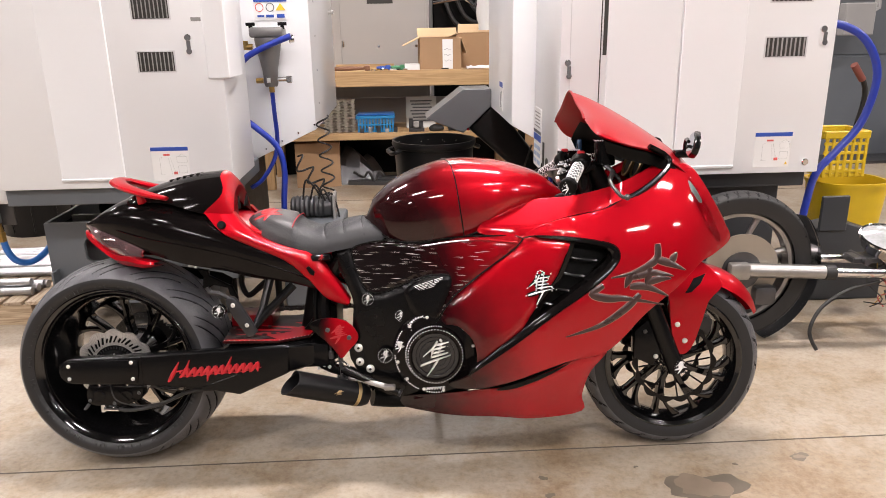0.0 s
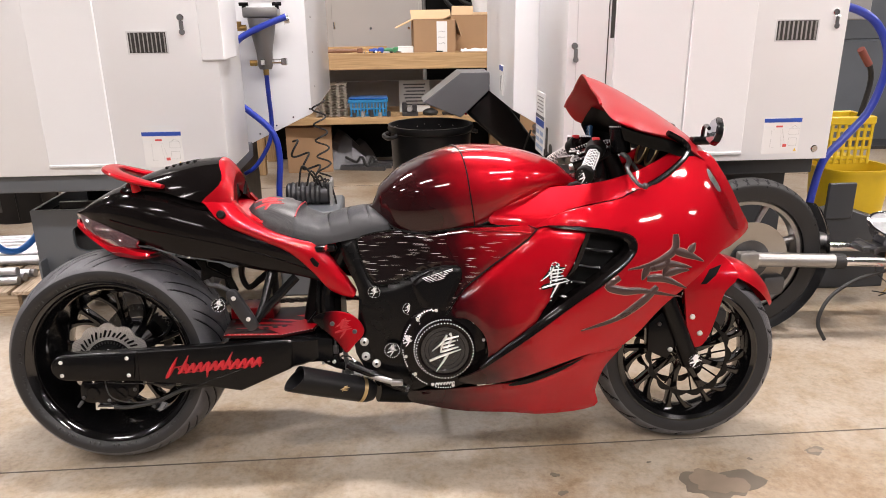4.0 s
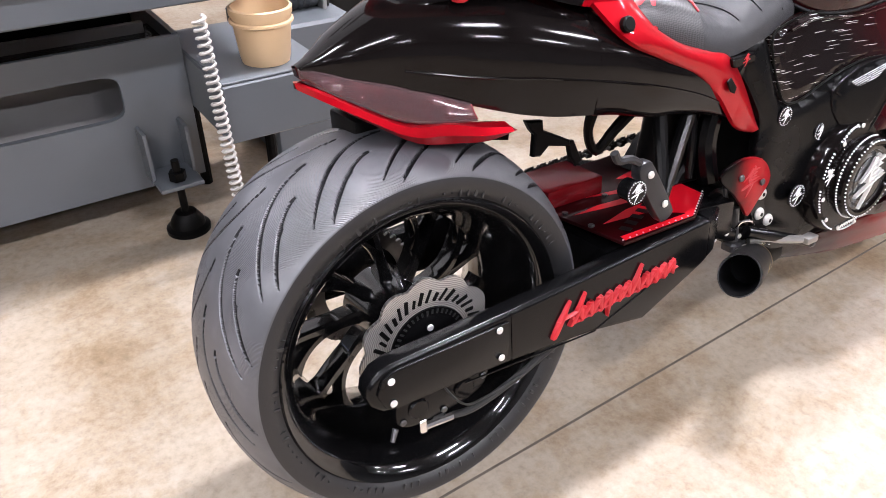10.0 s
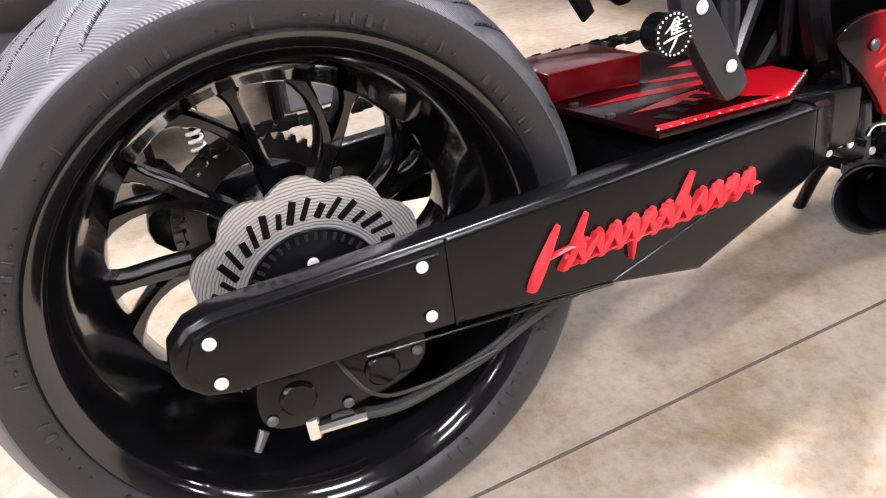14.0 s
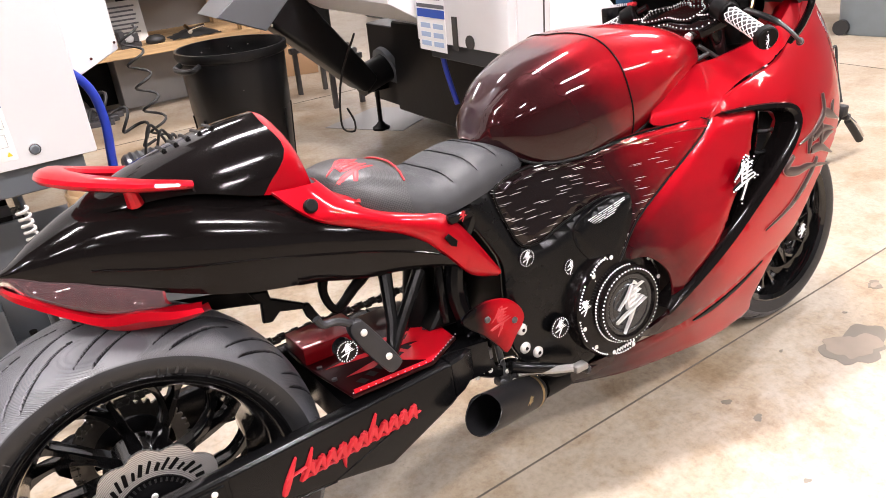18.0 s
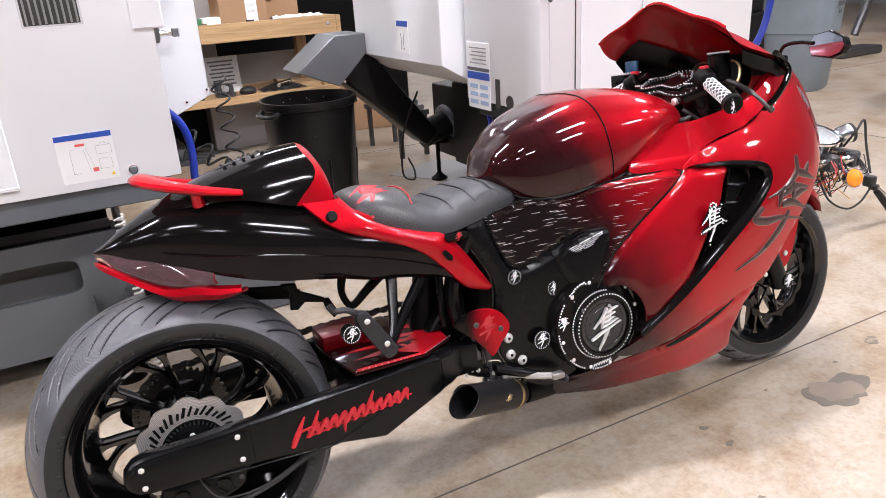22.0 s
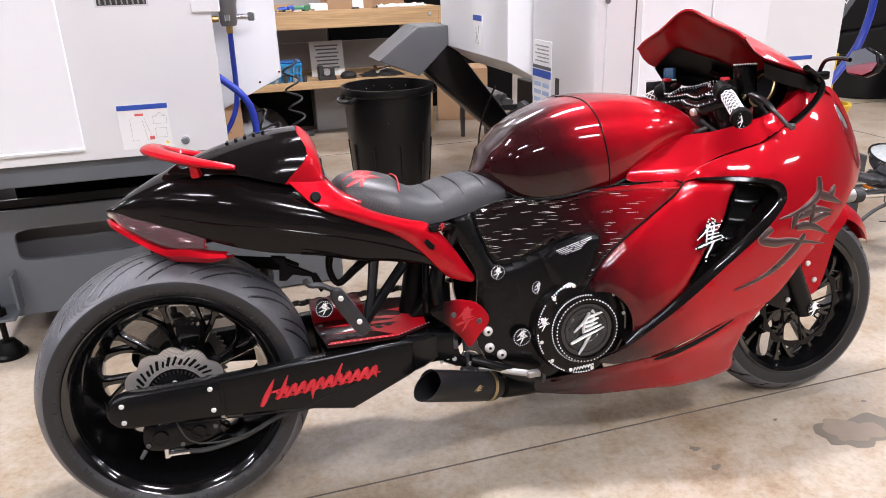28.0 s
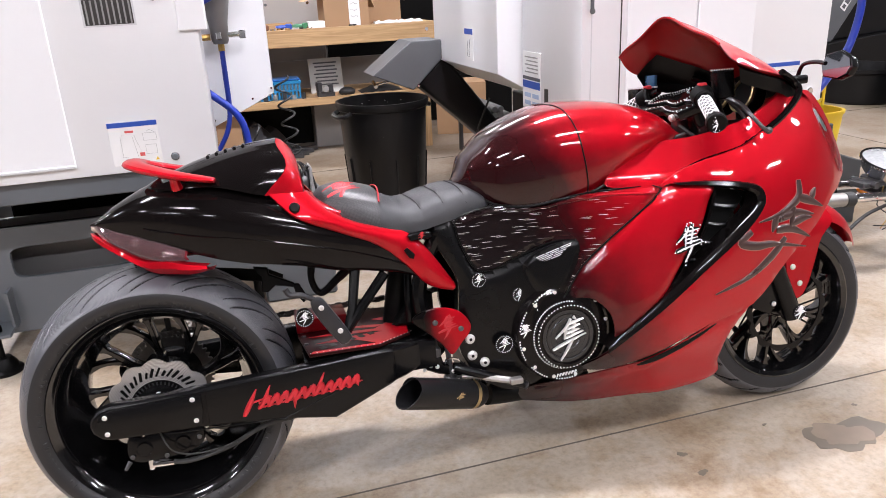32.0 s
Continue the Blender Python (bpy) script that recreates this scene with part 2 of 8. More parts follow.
M_FADE = fade_paint("black_to_red_candy_paint", 1.19, 1.56, 0.42)
M_FADEB = fade_paint("belly_fade_paint", 0.96, 1.38, 0.20)
M_FADES = fade_paint("scratch_glint_fade_paint", 1.27, 1.66, 0.42, True, (0.007, 0.0030, 0.0034))
M_TANK = fade_paint("tank_fade_paint", 1.24, 1.56, 0.35, False, (0.020, 0.0028, 0.0036))
M_RED = mat("candy_red_paint", (0.40, 0.0023, 0.0098), 0.40, 0.55, 0.6, 0.10, 6, spec=0.05)
M_PLATE = mat("black_cherry_paint", (0.016, 0.0010, 0.0016), 0.3, 0.3, 0.3, 0.4, 8, spec=0.05)
M_RAYRED = mat("bright_red_enamel", (0.46, 0.004, 0.012), 0.34, 0.0, 0.25, 0.12, 8, spec=0.2)
M_WINDOW = mat("smoked_machined_plate", (0.035, 0.036, 0.038), 0.22, 0.6, 0.3, 0.25, 30)
M_PEG = mat("charcoal_cast_metal", (0.035, 0.035, 0.038), 0.36, 0.5, 0, 0.2, 20)
M_MAROON = mat("dark_candy_red", (0.11, 0.002, 0.004), 0.3, 0.3, 0.4, 0.25, 8, spec=0.05)
M_BLACK = mat("gloss_black_paint", (0.0045, 0.0036, 0.0036), 0.10, 0.0, 0.0, 0.2, 6, rvar=0.05, spec=0.21)
M_RIM = mat("gloss_black_rim", (0.003, 0.003, 0.0033), 0.12, 0.0, 0.5, 0.2, 8, rvar=0.03)
M_SATIN = mat("satin_black", (0.0028, 0.0028, 0.0031), 0.22, 0.0, 0.0, 0.2, 10, 0.03, 300, spec=0.24)
M_MATTE = mat("matte_black", (0.0025, 0.0025, 0.0028), 0.25, 0.0, 0.0, 0.2, 10, 0.04, 420, spec=0.24)
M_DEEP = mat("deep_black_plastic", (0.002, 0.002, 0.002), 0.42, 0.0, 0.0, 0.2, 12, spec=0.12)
M_VINYL = mat("black_seat_vinyl", (0.022, 0.023, 0.026), 0.48, 0.0, 0.0, 0.15, 14, 0.35, 700)
M_CARBON = weave("carbon_vinyl")
M_REDV = mat("red_vinyl", (0.42, 0.012, 0.02), 0.45, 0, 0, 0.12, 14, 0.2, 700)
M_TYRE = tread_rubber()
# near-black rubber puts the shade of the tread cuts into their colour
M_GROOVE_SHADE = mat("tyre_groove_shade", (0.006, 0.006, 0.007), 0.7, spec=0.2)
M_TYRES = mat("tyre_sidewall", (0.013, 0.0133, 0.0145), 0.45, 0.0, 0.0, 0.2, 12, 0.2, 500)


def turned_steel():
    """Bright steel faced on a lathe, with fine rings round the axle."""
    m, nt, p = node_tree("turned_steel")
    N, K = nt.nodes.new, nt.links.new
    tc, mp, w, n = N("ShaderNodeTexCoord"), N("ShaderNodeMapping"), N("ShaderNodeTexWave"), N("ShaderNodeTexNoise")
    mp.inputs["Location"].default_value = (0, 0, -.34)
    K(tc.outputs["Object"], mp.inputs["Vector"])
    w.wave_type, w.rings_direction = "RINGS", "Y"
    w.inputs["Scale"].default_value, w.inputs["Distortion"].default_value, w.inputs["Detail"].default_value = 95, 3.0, 3
    n.inputs["Scale"].default_value = 30
    K(mp.outputs[0], w.inputs["Vector"])
    K(tc.outputs["Object"], n.inputs["Vector"])
    r = ramp(nt, [(0.0, (0.30, 0.285, 0.27)), (0.45, (0.56, 0.54, 0.52)), (1.0, (0.66, 0.64, 0.62))], w.outputs["Fac"])
    K(r.outputs[0], p.inputs["Base Color"])
    p.inputs["Metallic"].default_value = 0.8
    mr = N("ShaderNodeMapRange")
    mr.inputs["To Min"].default_value, mr.inputs["To Max"].default_value = 0.26, 0.46
    K(n.outputs["Fac"], mr.inputs["Value"])
    K(mr.outputs[0], p.inputs["Roughness"])
    b = N("ShaderNodeBump")
    b.inputs["Strength"].default_value, b.inputs["Distance"].default_value = 0.35, 0.0006
    K(w.outputs["Fac"], b.inputs["Height"])
    K(b.outputs[0], p.inputs["Normal"])
    return m


M_DISC = turned_steel()
M_REDIN = mat("red_screen_inside", (0.30, 0.002, 0.006), 0.45, 0.0, 0.15, 0.12, 8, spec=0.15)
M_CHROME = mat("chrome", (0.75, 0.75, 0.76), 0.10, 1.0, 0, 0.08, 20)
M_ALU = brushed("aluminium_bar", (0.50, 0.505, 0.52), 0.40, (6, 200, 200))
M_BOLT = mat("zinc_bolt", (0.74, 0.73, 0.71), 0.34, 0.55, 0, 0.15, 60)
M_GUN = mat("gunmetal", (0.10, 0.10, 0.105), 0.38, 0.8, 0, 0.2, 20)
M_WHITEP = mat("white_emblem", (0.78, 0.78, 0.78), 0.4, 0.1, 0.3, 0.1, 60)
M_STUD = mat("crystal_stud", (0.92, 0.92, 0.94), 0.15, 0.15, 0.6, 0.06, 90)
M_CAST = mat("cast_grey_cover", (0.045, 0.045, 0.047), 0.40, 0.8, 0, 0.3, 25, 0.2, 160)
M_ENCL = mat("white_machine_enamel", (0.76, 0.77, 0.785), 0.36, 0.0, 0.1, 0.04, 2.0, 0.03, 500)
M_ENCL2 = mat("grey_white_enamel", (0.60, 0.61, 0.625), 0.36, 0.0, 0.1, 0.05, 2.5, 0.03, 500)
M_DKGREY = mat("dark_grey_enamel", (0.105, 0.117, 0.130), 0.42, 0.0, 0.1, 0.14, 4, 0.06, 300)
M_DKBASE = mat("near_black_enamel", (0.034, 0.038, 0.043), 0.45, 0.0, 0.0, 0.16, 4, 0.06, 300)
# near-black colour stands in for the shade inside vents, seams and slots
M_SLOT_SHADE = mat("vent_shadow", (0.035, 0.033, 0.03), 0.6)
M_BLUEH = mat("blue_hose_rubber", (0.012, 0.035, 0.32), 0.32, 0.0, 0.3, 0.15, 20)
M_BLUEP = mat("blue_print", (0.02, 0.07, 0.36), 0.5)
M_PAPER = mat("white_label", (0.78, 0.78, 0.77), 0.5, var=0.05)
M_PRINT = mat("grey_print", (0.10, 0.10, 0.11), 0.6)
M_PINK = mat("red_print", (0.62, 0.10, 0.09), 0.6)
M_YEL = mat("yellow_print", (0.85, 0.55, 0.04), 0.5)
M_YPL = mat("worn_yellow_plastic", (0.62, 0.42, 0.015), 0.45, 0, 0, 0.25, 6, 0.15, 40)
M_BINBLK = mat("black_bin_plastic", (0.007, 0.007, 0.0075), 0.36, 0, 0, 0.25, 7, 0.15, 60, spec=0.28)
M_BINDK = mat("charcoal_bin_plastic", (0.030, 0.032, 0.034), 0.45, 0, 0, 0.2, 7, 0.12, 60)
M_BINGRY = mat("grey_bin_plastic", (0.16, 0.19, 0.21), 0.45, 0, 0, 0.15, 7, 0.1, 60)
M_PINE = wood("pine_lumber", (0.31, 0.185, 0.085), (0.44, 0.285, 0.14), 0, 2.0)
M_PINEY = wood("pine_post", (0.31, 0.185, 0.085), (0.44, 0.285, 0.14), 2, 2.0)
M_PALLET = wood("pallet_board", (0.26, 0.17, 0.10), (0.52, 0.40, 0.27), 0, 3.5)
M_CARD = mat("cardboard", (0.36, 0.22, 0.12), 0.8, var=0.12, scale=5, bump=0.1, bscale=150)
M_CARDL = mat("cardboard_inner", (0.55, 0.38, 0.22), 0.8, var=0.1, scale=5)
M_SHEET = mat("grey_sheet_steel", (0.30, 0.295, 0.29), 0.5, 0.2, 0, 0.1, 4)
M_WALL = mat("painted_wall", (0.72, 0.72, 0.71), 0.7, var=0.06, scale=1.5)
M_WALL_UNSEEN = mat("unseen_wall_dark", (0.20, 0.20, 0.205), 0.8, var=0.08, scale=1.5)
M_CEIL = mat("ceiling_deck", (0.05, 0.05, 0.052), 0.75, var=0.08)
M_FLOOR = concrete()
M_SEAM = mat("seam_filler", (0.09, 0.075, 0.06), 0.8, var=0.4, scale=25)
M_STAIN = mat("oil_stain", (0.20, 0.157, 0.115), 0.38, var=0.25, scale=12)
M_STAIN2 = mat("oil_stain_edge", (0.13, 0.107, 0.083), 0.34, var=0.25, scale=14)
M_RUBBER = mat("black_rubber", (0.013, 0.013, 0.013), 0.6, var=0.2)
M_BRASS = mat("brass", (0.42, 0.27, 0.09), 0.35, 1.0, 0, 0.2, 30)
M_CHIP = mat("wet_metal_chips", (0.04, 0.04, 0.04), 0.15, 0.6, 0, 0.6, 60, 1.0, 90)
M_BLUEPL = mat("blue_basket_plastic", (0.015, 0.20, 0.42), 0.42)
M_PULP = mat("egg_carton_pulp", (0.50, 0.45, 0.38), 0.9, var=0.12, bump=0.3, bscale=90)
M_CLOTH = mat("crumpled_white_cloth", (0.7, 0.7, 0.69), 0.85)
M_TAN = mat("tan_bucket_plastic", (0.62, 0.44, 0.26), 0.5)
M_REDPL = mat("red_bucket_plastic", (0.50, 0.02, 0.02), 0.45)
M_ORANGE = mat("amber_lens", (0.75, 0.22, 0.01), 0.15, 0, 0.6)
M_CHAIN = mat("oily_chain_steel", (0.12, 0.115, 0.11), 0.35, 1.0, 0, 0.3, 60)
M_BLUEH2 = mat("bright_blue_hose", (0.02, 0.13, 0.42), 0.35, 0.0, 0.2, 0.12, 20)
M_BLUEL = mat("pale_blue_print", (0.35, 0.45, 0.62), 0.55)
M_DKGREY2 = mat("grey_sheet_hood", (0.13, 0.137, 0.145), 0.34, 0.3, 0.0, 0.12, 6, 0.04, 300)
M_SHEET2 = mat("pale_grey_cabinet", (0.39, 0.375, 0.355), 0.5, 0.0, 0.0, 0.06, 3)
M_BOWL = mat("dull_cast_metal", (0.21, 0.205, 0.20), 0.42, 0.6, 0, 0.12, 12, 0.1, 200)
M_WOODH = mat("dark_wooden_handle", (0.20, 0.09, 0.05), 0.5)
M_GREEN = mat("green_handle", (0.05, 0.22, 0.10), 0.5)
M_PAPERD = mat("dull_paper", (0.52, 0.52, 0.50), 0.7)
M_PALLETY = wood("pallet_deck", (0.24, 0.16, 0.10), (0.46, 0.36, 0.26), 1, 3.5)
M_REDBR = mat("worn_red_grip", (0.22, 0.06, 0.045), 0.6)
M_ALU2 = mat("cast_aluminium", (0.34, 0.33, 0.32), 0.38, 0.9, 0, 0.15, 20, 0.1, 200)
M_GLASS2 = mat("fluted_lens", (0.62, 0.64, 0.65), 0.12, 0.5, 0.6, 0.3, 60)
M_WIRE = mat("red_wire", (0.35, 0.02, 0.02), 0.5)
M_GOLD = mat("gold_band", (0.55, 0.42, 0.22), 0.35, 1.0)


def glass_mat(name, col, rough=0.03, alpha=1.0, trans=1.0):
    m, nt, p = node_tree(name)
    p.inputs["Base Color"].default_value = rgb(col)
    p.inputs["Roughness"].default_value = rough
    p.inputs["Transmission Weight"].default_value = trans
    p.inputs["IOR"].default_value = 1.35
    return m


M_LENS = glass_mat("smoked_clear_lens", (0.16, 0.10, 0.105), 0.04, trans=0.6)
M_GLASS = glass_mat("clear_lens", (0.9, 0.92, 0.93), 0.02)
# the dark bluish tint puts a dark blue reflection into the mirror's colour
M_MIRROR = mat("mirror_glass", (0.34, 0.38, 0.46), 0.02, 1.0, 0, 0.02, rvar=0.01)

M_REFL = mat("dark_red_reflector", (0.16, 0.006, 0.012), 0.25, 0.3, 0, 0.7, 45, 0.5, 160)
M_DISCT = mat("tarnished_disc_steel", (0.36, 0.32, 0.27), 0.42, 0.55, 0.0, 0.15, 12, 0.1, 200)
M_GREYP = mat("grey_airbrush", (0.046, 0.024, 0.022), 0.30, 0.2, 0.3, 0.5, 18)
M_OUTL = mat("pale_red_outline", (0.33, 0.10, 0.09), 0.35, 0.1, 0.5)
M_EXH = mat("matte_black_ceramic", (0.0045, 0.0045, 0.005), 0.36, 0.0, 0, 0.2, 14, 0.1, 300, spec=0.25)
M_GLASSB = mat("blue_tinted_glass", (0.03, 0.10, 0.20), 0.05, 0.2, 0.5)
M_FGUARD = fade_paint("foot_guard_fade", 0.57, 0.65, -0.25)
M_FGUARD.node_tree.nodes["Principled BSDF"].inputs["Coat Weight"].default_value = 0.35


# ---- mesh tools ----
class Geo:
    """Vertices and faces of one mesh, gathered piece by piece."""

    def __init__(self):
        self.v, self.f = [], []

    def put(self, V, F):
        o = len(self.v)
        self.v += [tuple(p) for p in V]
        self.f += [tuple(i + o for i in f) for f in F]
        return self

    def box(self, x0, x1, y0, y1, z0, z1, bev=0.0, seg=1, m=None):
        c = ((x0 + x1) / 2, (y0 + y1) / 2, (z0 + z1) / 2)
        return self.block(c, (abs(x1 - x0), abs(y1 - y0), abs(z1 - z0)), bev, seg, m)

    def block(self, c, s, bev=0.0, seg=1, m=None):
        if bev <= 0:
            V = [(c[0] + s[0] * (i - 0.5), c[1] + s[1] * (j - 0.5), c[2] + s[2] * (k - 0.5)) for i in (0, 1) for j in (0, 1) for k in (0, 1)]
            F = [(0, 1, 3, 2), (4, 6, 7, 5), (0, 4, 5, 1), (2, 3, 7, 6), (0, 2, 6, 4), (1, 5, 7, 3)]
        else:
            bm = bmesh.new()
            bmesh.ops.create_cube(bm, size=1.0)
            for w in bm.verts:
                w.co = Vector((w.co[0] * s[0] + c[0], w.co[1] * s[1] + c[1], w.co[2] * s[2] + c[2]))
            bmesh.ops.bevel(bm, geom=bm.edges[:], offset=min(bev, min(s) * 0.45), segments=seg, affect="EDGES", profile=0.5)
            bm.verts.index_update()
            V = [w.co[:] for w in bm.verts]
            F = [tuple(w.index for w in f.verts) for f in bm.faces]
            bm.free()
        if m is not None:
            V = [m @ Vector(p) for p in V]
        return self.put(V, F)

    def cyl(self, p0, p1, r0, r1=None, n=16, caps=True, bev=0.0):
        p0, p1 = Vector(p0), Vector(p1)
        r1 = r0 if r1 is None else r1
        d = p1 - p0
        L = d.length
        q = d.to_track_quat("Z", "Y").to_matrix()
        rings = [(0, r0), (L, r1)]
        if bev:
            b = min(bev, L * 0.4)
            rings = [(0, max(r0 - b, 1e-4)), (b, r0), (L - b, r1), (L, max(r1 - b, 1e-4))]
        V, F = [], []
        for h, r in rings:
            for k in range(n):
                a = 2 * math.pi * k / n
                V.append(p0 + q @ Vector((r * math.cos(a), r * math.sin(a), h)))
        m = len(rings)
        for i in range(m - 1):
            for k in range(n):
                F.append((i * n + k, i * n + (k + 1) % n, (i + 1) * n + (k + 1) % n, (i + 1) * n + k))
        if caps:
            F.append(tuple(range(n))[::-1])
            F.append(tuple(range((m - 1) * n, m * n)))
        return self.put(V, F)

    def lathe(self, prof, c=(0, 0, 0), axis="y", n=64, closed=False, a0=0.0, a1=2 * math.pi):
        """prof: (along the axis, radius)."""
        full = abs(a1 - a0 - 2 * math.pi) < 1e-6
        k = n if full else n + 1
        V, F = [], []
        for h, r in prof:
            for i in range(k):
                a = a0 + (a1 - a0) * i / n
                x, y = r * math.cos(a), r * math.sin(a)
                p = {"y": (x, h, y), "z": (x, y, h), "x": (h, x, y)}[axis]
                V.append((p[0] + c[0], p[1] + c[1], p[2] + c[2]))
        m = len(prof)
        for j in range(m if closed else m - 1):
            for i in range(n if full else n):
                i2 = (i + 1) % k
                j2 = (j + 1) % m
                F.append((j * k + i, j * k + i2, j2 * k + i2, j2 * k + i))
        return self.put(V, F)

    def tube(self, pts, r, n=8, caps=True, closed=False):
        P = [Vector(p) for p in pts]
        m = len(P)
        V, F = [], []
        up = Vector((0, 0, 1))
        for i, p in enumerate(P):
            d = (P[(i + 1) % m] - P[i - 1]) if closed else (P[min(i + 1, m - 1)] - P[max(i - 1, 0)])
            d.normalize()
            if i == 0:
                s = d.cross(up)
                if s.length < 1e-3:
                    s = d.cross(Vector((1, 0, 0)))
            else:
                s = s - d * s.dot(d)
            s.normalize()
            t = d.cross(s)
            rr = r[i] if isinstance(r, (list, tuple)) else r
            for k in range(n):
                a = 2 * math.pi * k / n
                V.append(p + (s * math.cos(a) + t * math.sin(a)) * rr)
        for i in range(m if closed else m - 1):
            j = (i + 1) % m
            for k in range(n):
                F.append((i * n + k, i * n + (k + 1) % n, j * n + (k + 1) % n, j * n + k))
        if caps and not closed:
            F.append(tuple(range(n))[::-1])
            F.append(tuple(range((m - 1) * n, m * n)))
        return self.put(V, F)

    def prism(self, pts, y0, y1, bev=0.0, seg=2, plane="xz"):
        """A polygon in a plane, given thickness, with softened rims."""
        bm = bmesh.new()
        put3 = {"xz": lambda a, b, h: (a, h, b), "xy": lambda a, b, h: (a, b, h), "yz": lambda a, b, h: (h, a, b)}[plane]
        vs = [bm.verts.new(put3(a, b, y0)) for a, b in pts]
        f = bm.faces.new(vs)
        ex = bmesh.ops.extrude_face_region(bm, geom=[f])
        top = [e for e in ex["geom"] if isinstance(e, bmesh.types.BMVert)]
        d = Vector(put3(0, 0, y1 - y0))
        for w in top:
            w.co += d
        bmesh.ops.recalc_face_normals(bm, faces=bm.faces[:])
        if bev:
            ed = [e for e in bm.edges if len(e.link_faces) == 2 and any(len(q.verts) == len(pts) for q in e.link_faces)]
            bmesh.ops.bevel(bm, geom=ed, offset=bev, segments=seg, affect="EDGES", profile=0.5)
        bmesh.ops.triangulate(bm, faces=[q for q in bm.faces if len(q.verts) > 4])
        bm.verts.index_update()
        self.put([w.co[:] for w in bm.verts], [tuple(w.index for w in q.verts) for q in bm.faces])
        bm.free()
        return self

    def loft(self, rows, closed=False, caps=False):
        n = len(rows[0])
        V = [p for r in rows for p in r]
        F = []
        for i in range(len(rows) - 1):
            for k in range(n if closed else n - 1):
                k2 = (k + 1) % n
                F.append((i * n + k, i * n + k2, (i + 1) * n + k2, (i + 1) * n + k))
        if caps:
            F.append(tuple(range(n))[::-1])
            F.append(tuple(range((len(rows) - 1) * n, len(rows) * n)))
        return self.put(V, F)

    def ball(self, c, r, n=10, sq=(1, 1, 1)):
        rows = []
        for i in range(n // 2 + 1):
            a = math.pi * i / (n // 2)
            rr = max(math.sin(a), 1e-3)
            rows.append([(c[0] + r * sq[0] * rr * math.cos(2 * math.pi * k / n), c[1] + r * sq[1] * rr * math.sin(2 * math.pi * k / n), c[2] + r * sq[2] * math.cos(a)) for k in range(n)])
        return self.loft(rows, True)

    def moved(self, m):
        self.v = [tuple(m @ Vector(p)) for p in self.v]
        return self


def mesh_of(name, g, angle=35, weld=False):
    me = bpy.data.meshes.new(name)
    me.from_pydata(g.v, [], g.f)
    bm = bmesh.new()
    bm.from_mesh(me)
    if weld:
        bmesh.ops.remove_doubles(bm, verts=bm.verts, dist=1e-5)
    bmesh.ops.recalc_face_normals(bm, faces=bm.faces[:])
    bm.to_mesh(me)
    bm.free()
    me.polygons.foreach_set("use_smooth", [True] * len(me.polygons))
    me.set_sharp_from_angle(angle=radians(angle))
    return me


def part(name, g, material, parent=None, label="", angle=35, weld=False):
    ob = new(name, mesh_of(name, g, angle, weld))
    ob.data.materials.append(material)
    ob.parent = parent
    if label:
        ob["label"] = label
    if name in ("studs", "stud_row", "stuck_chips"):
        ob["kind"] = "stuff"
    return ob


def thing(name, label, category, m=None, group="", kind=""):
    ob = new(name)
    ob.empty_display_size = 0.1
    if m is not None:
        ob.matrix_basis = m
    return tagged(ob, label, category, group, kind)


def solo(name, g, material, label, category, group="", kind="", angle=35):
    return tagged(part(name, g, material, None, "", angle), label, category, group, kind)


def curve(pts, n=6, closed=False):
    """A smooth line through the points."""
    P = [np.array(p, float) for p in pts]
    m = len(P)
    out = []
    for i in range(m if closed else m - 1):
        a, b, c, d = (P[(i - 1) % m], P[i], P[(i + 1) % m], P[(i + 2) % m]) if closed else (P[max(i - 1, 0)], P[i], P[i + 1], P[min(i + 2, m - 1)])
        for k in range(n):
            t = k / n
            out.append(tuple(b + 0.5 * t * (c - a + t * (2 * a - 5 * b + 4 * c - d + t * (3 * (b - c) + d - a)))))
    if not closed:
        out.append(tuple(P[-1]))
    return out


def spline1(xs, vals, x):
    x = min(max(x, xs[0]), xs[-1])
    i = 0
    while i < len(xs) - 2 and xs[i + 1] <= x:
        i += 1
    t = (x - xs[i]) / (xs[i + 1] - xs[i])
    a, b, c, d = vals[max(i - 1, 0)], vals[i], vals[i + 1], vals[min(i + 2, len(xs) - 1)]
    return b + 0.5 * t * (c - a + t * (2 * a - 5 * b + 4 * c - d + t * (3 * (b - c) + d - a)))

# ---- setting ----
g = Geo().box(-14, 16, -9, 20, -0.2, 0)
floor = tagged(part("floor", g, M_FLOOR), "worn sealed tan concrete floor with oil stains", "floor", kind="structure")


def strip_light(x, y, z, length, along="x", power=60):
    th = thing("strip_light", "long white fluorescent strip light under the ceiling", "ceiling light", pose(x, y, z, 0, 0, 0 if along == "x" else 90), "ceiling strip lights")
    part("housing", Geo().box(-length / 2, length / 2, -.16, .16, .03, .09, .005), M_ENCL, th)
    for sx in (-1, 1):
        part("hanger", Geo().cyl((sx * length * .4, 0, .085), (sx * length * .4, 0, 5.2 - z), .006, n=6), M_SHEET, th)
    la = bpy.data.lights.new("tube", "AREA")
    la.shape, la.size, la.size_y, la.energy = "RECTANGLE", length, 0.26, power
    la.color = (0.985, 0.94, 1.0)
    ob = new("tube_light", la)
    ob.parent = th
    ob.location = (0, 0, 0.02)
    for sy in (-.09, -.03, .03, .09):
        part("tube", Geo().cyl((-length / 2 + .03, sy, .03), (length / 2 - .03, sy, .03), .013, n=10), M_TUBE, th, "glowing fluorescent tube")
    return th


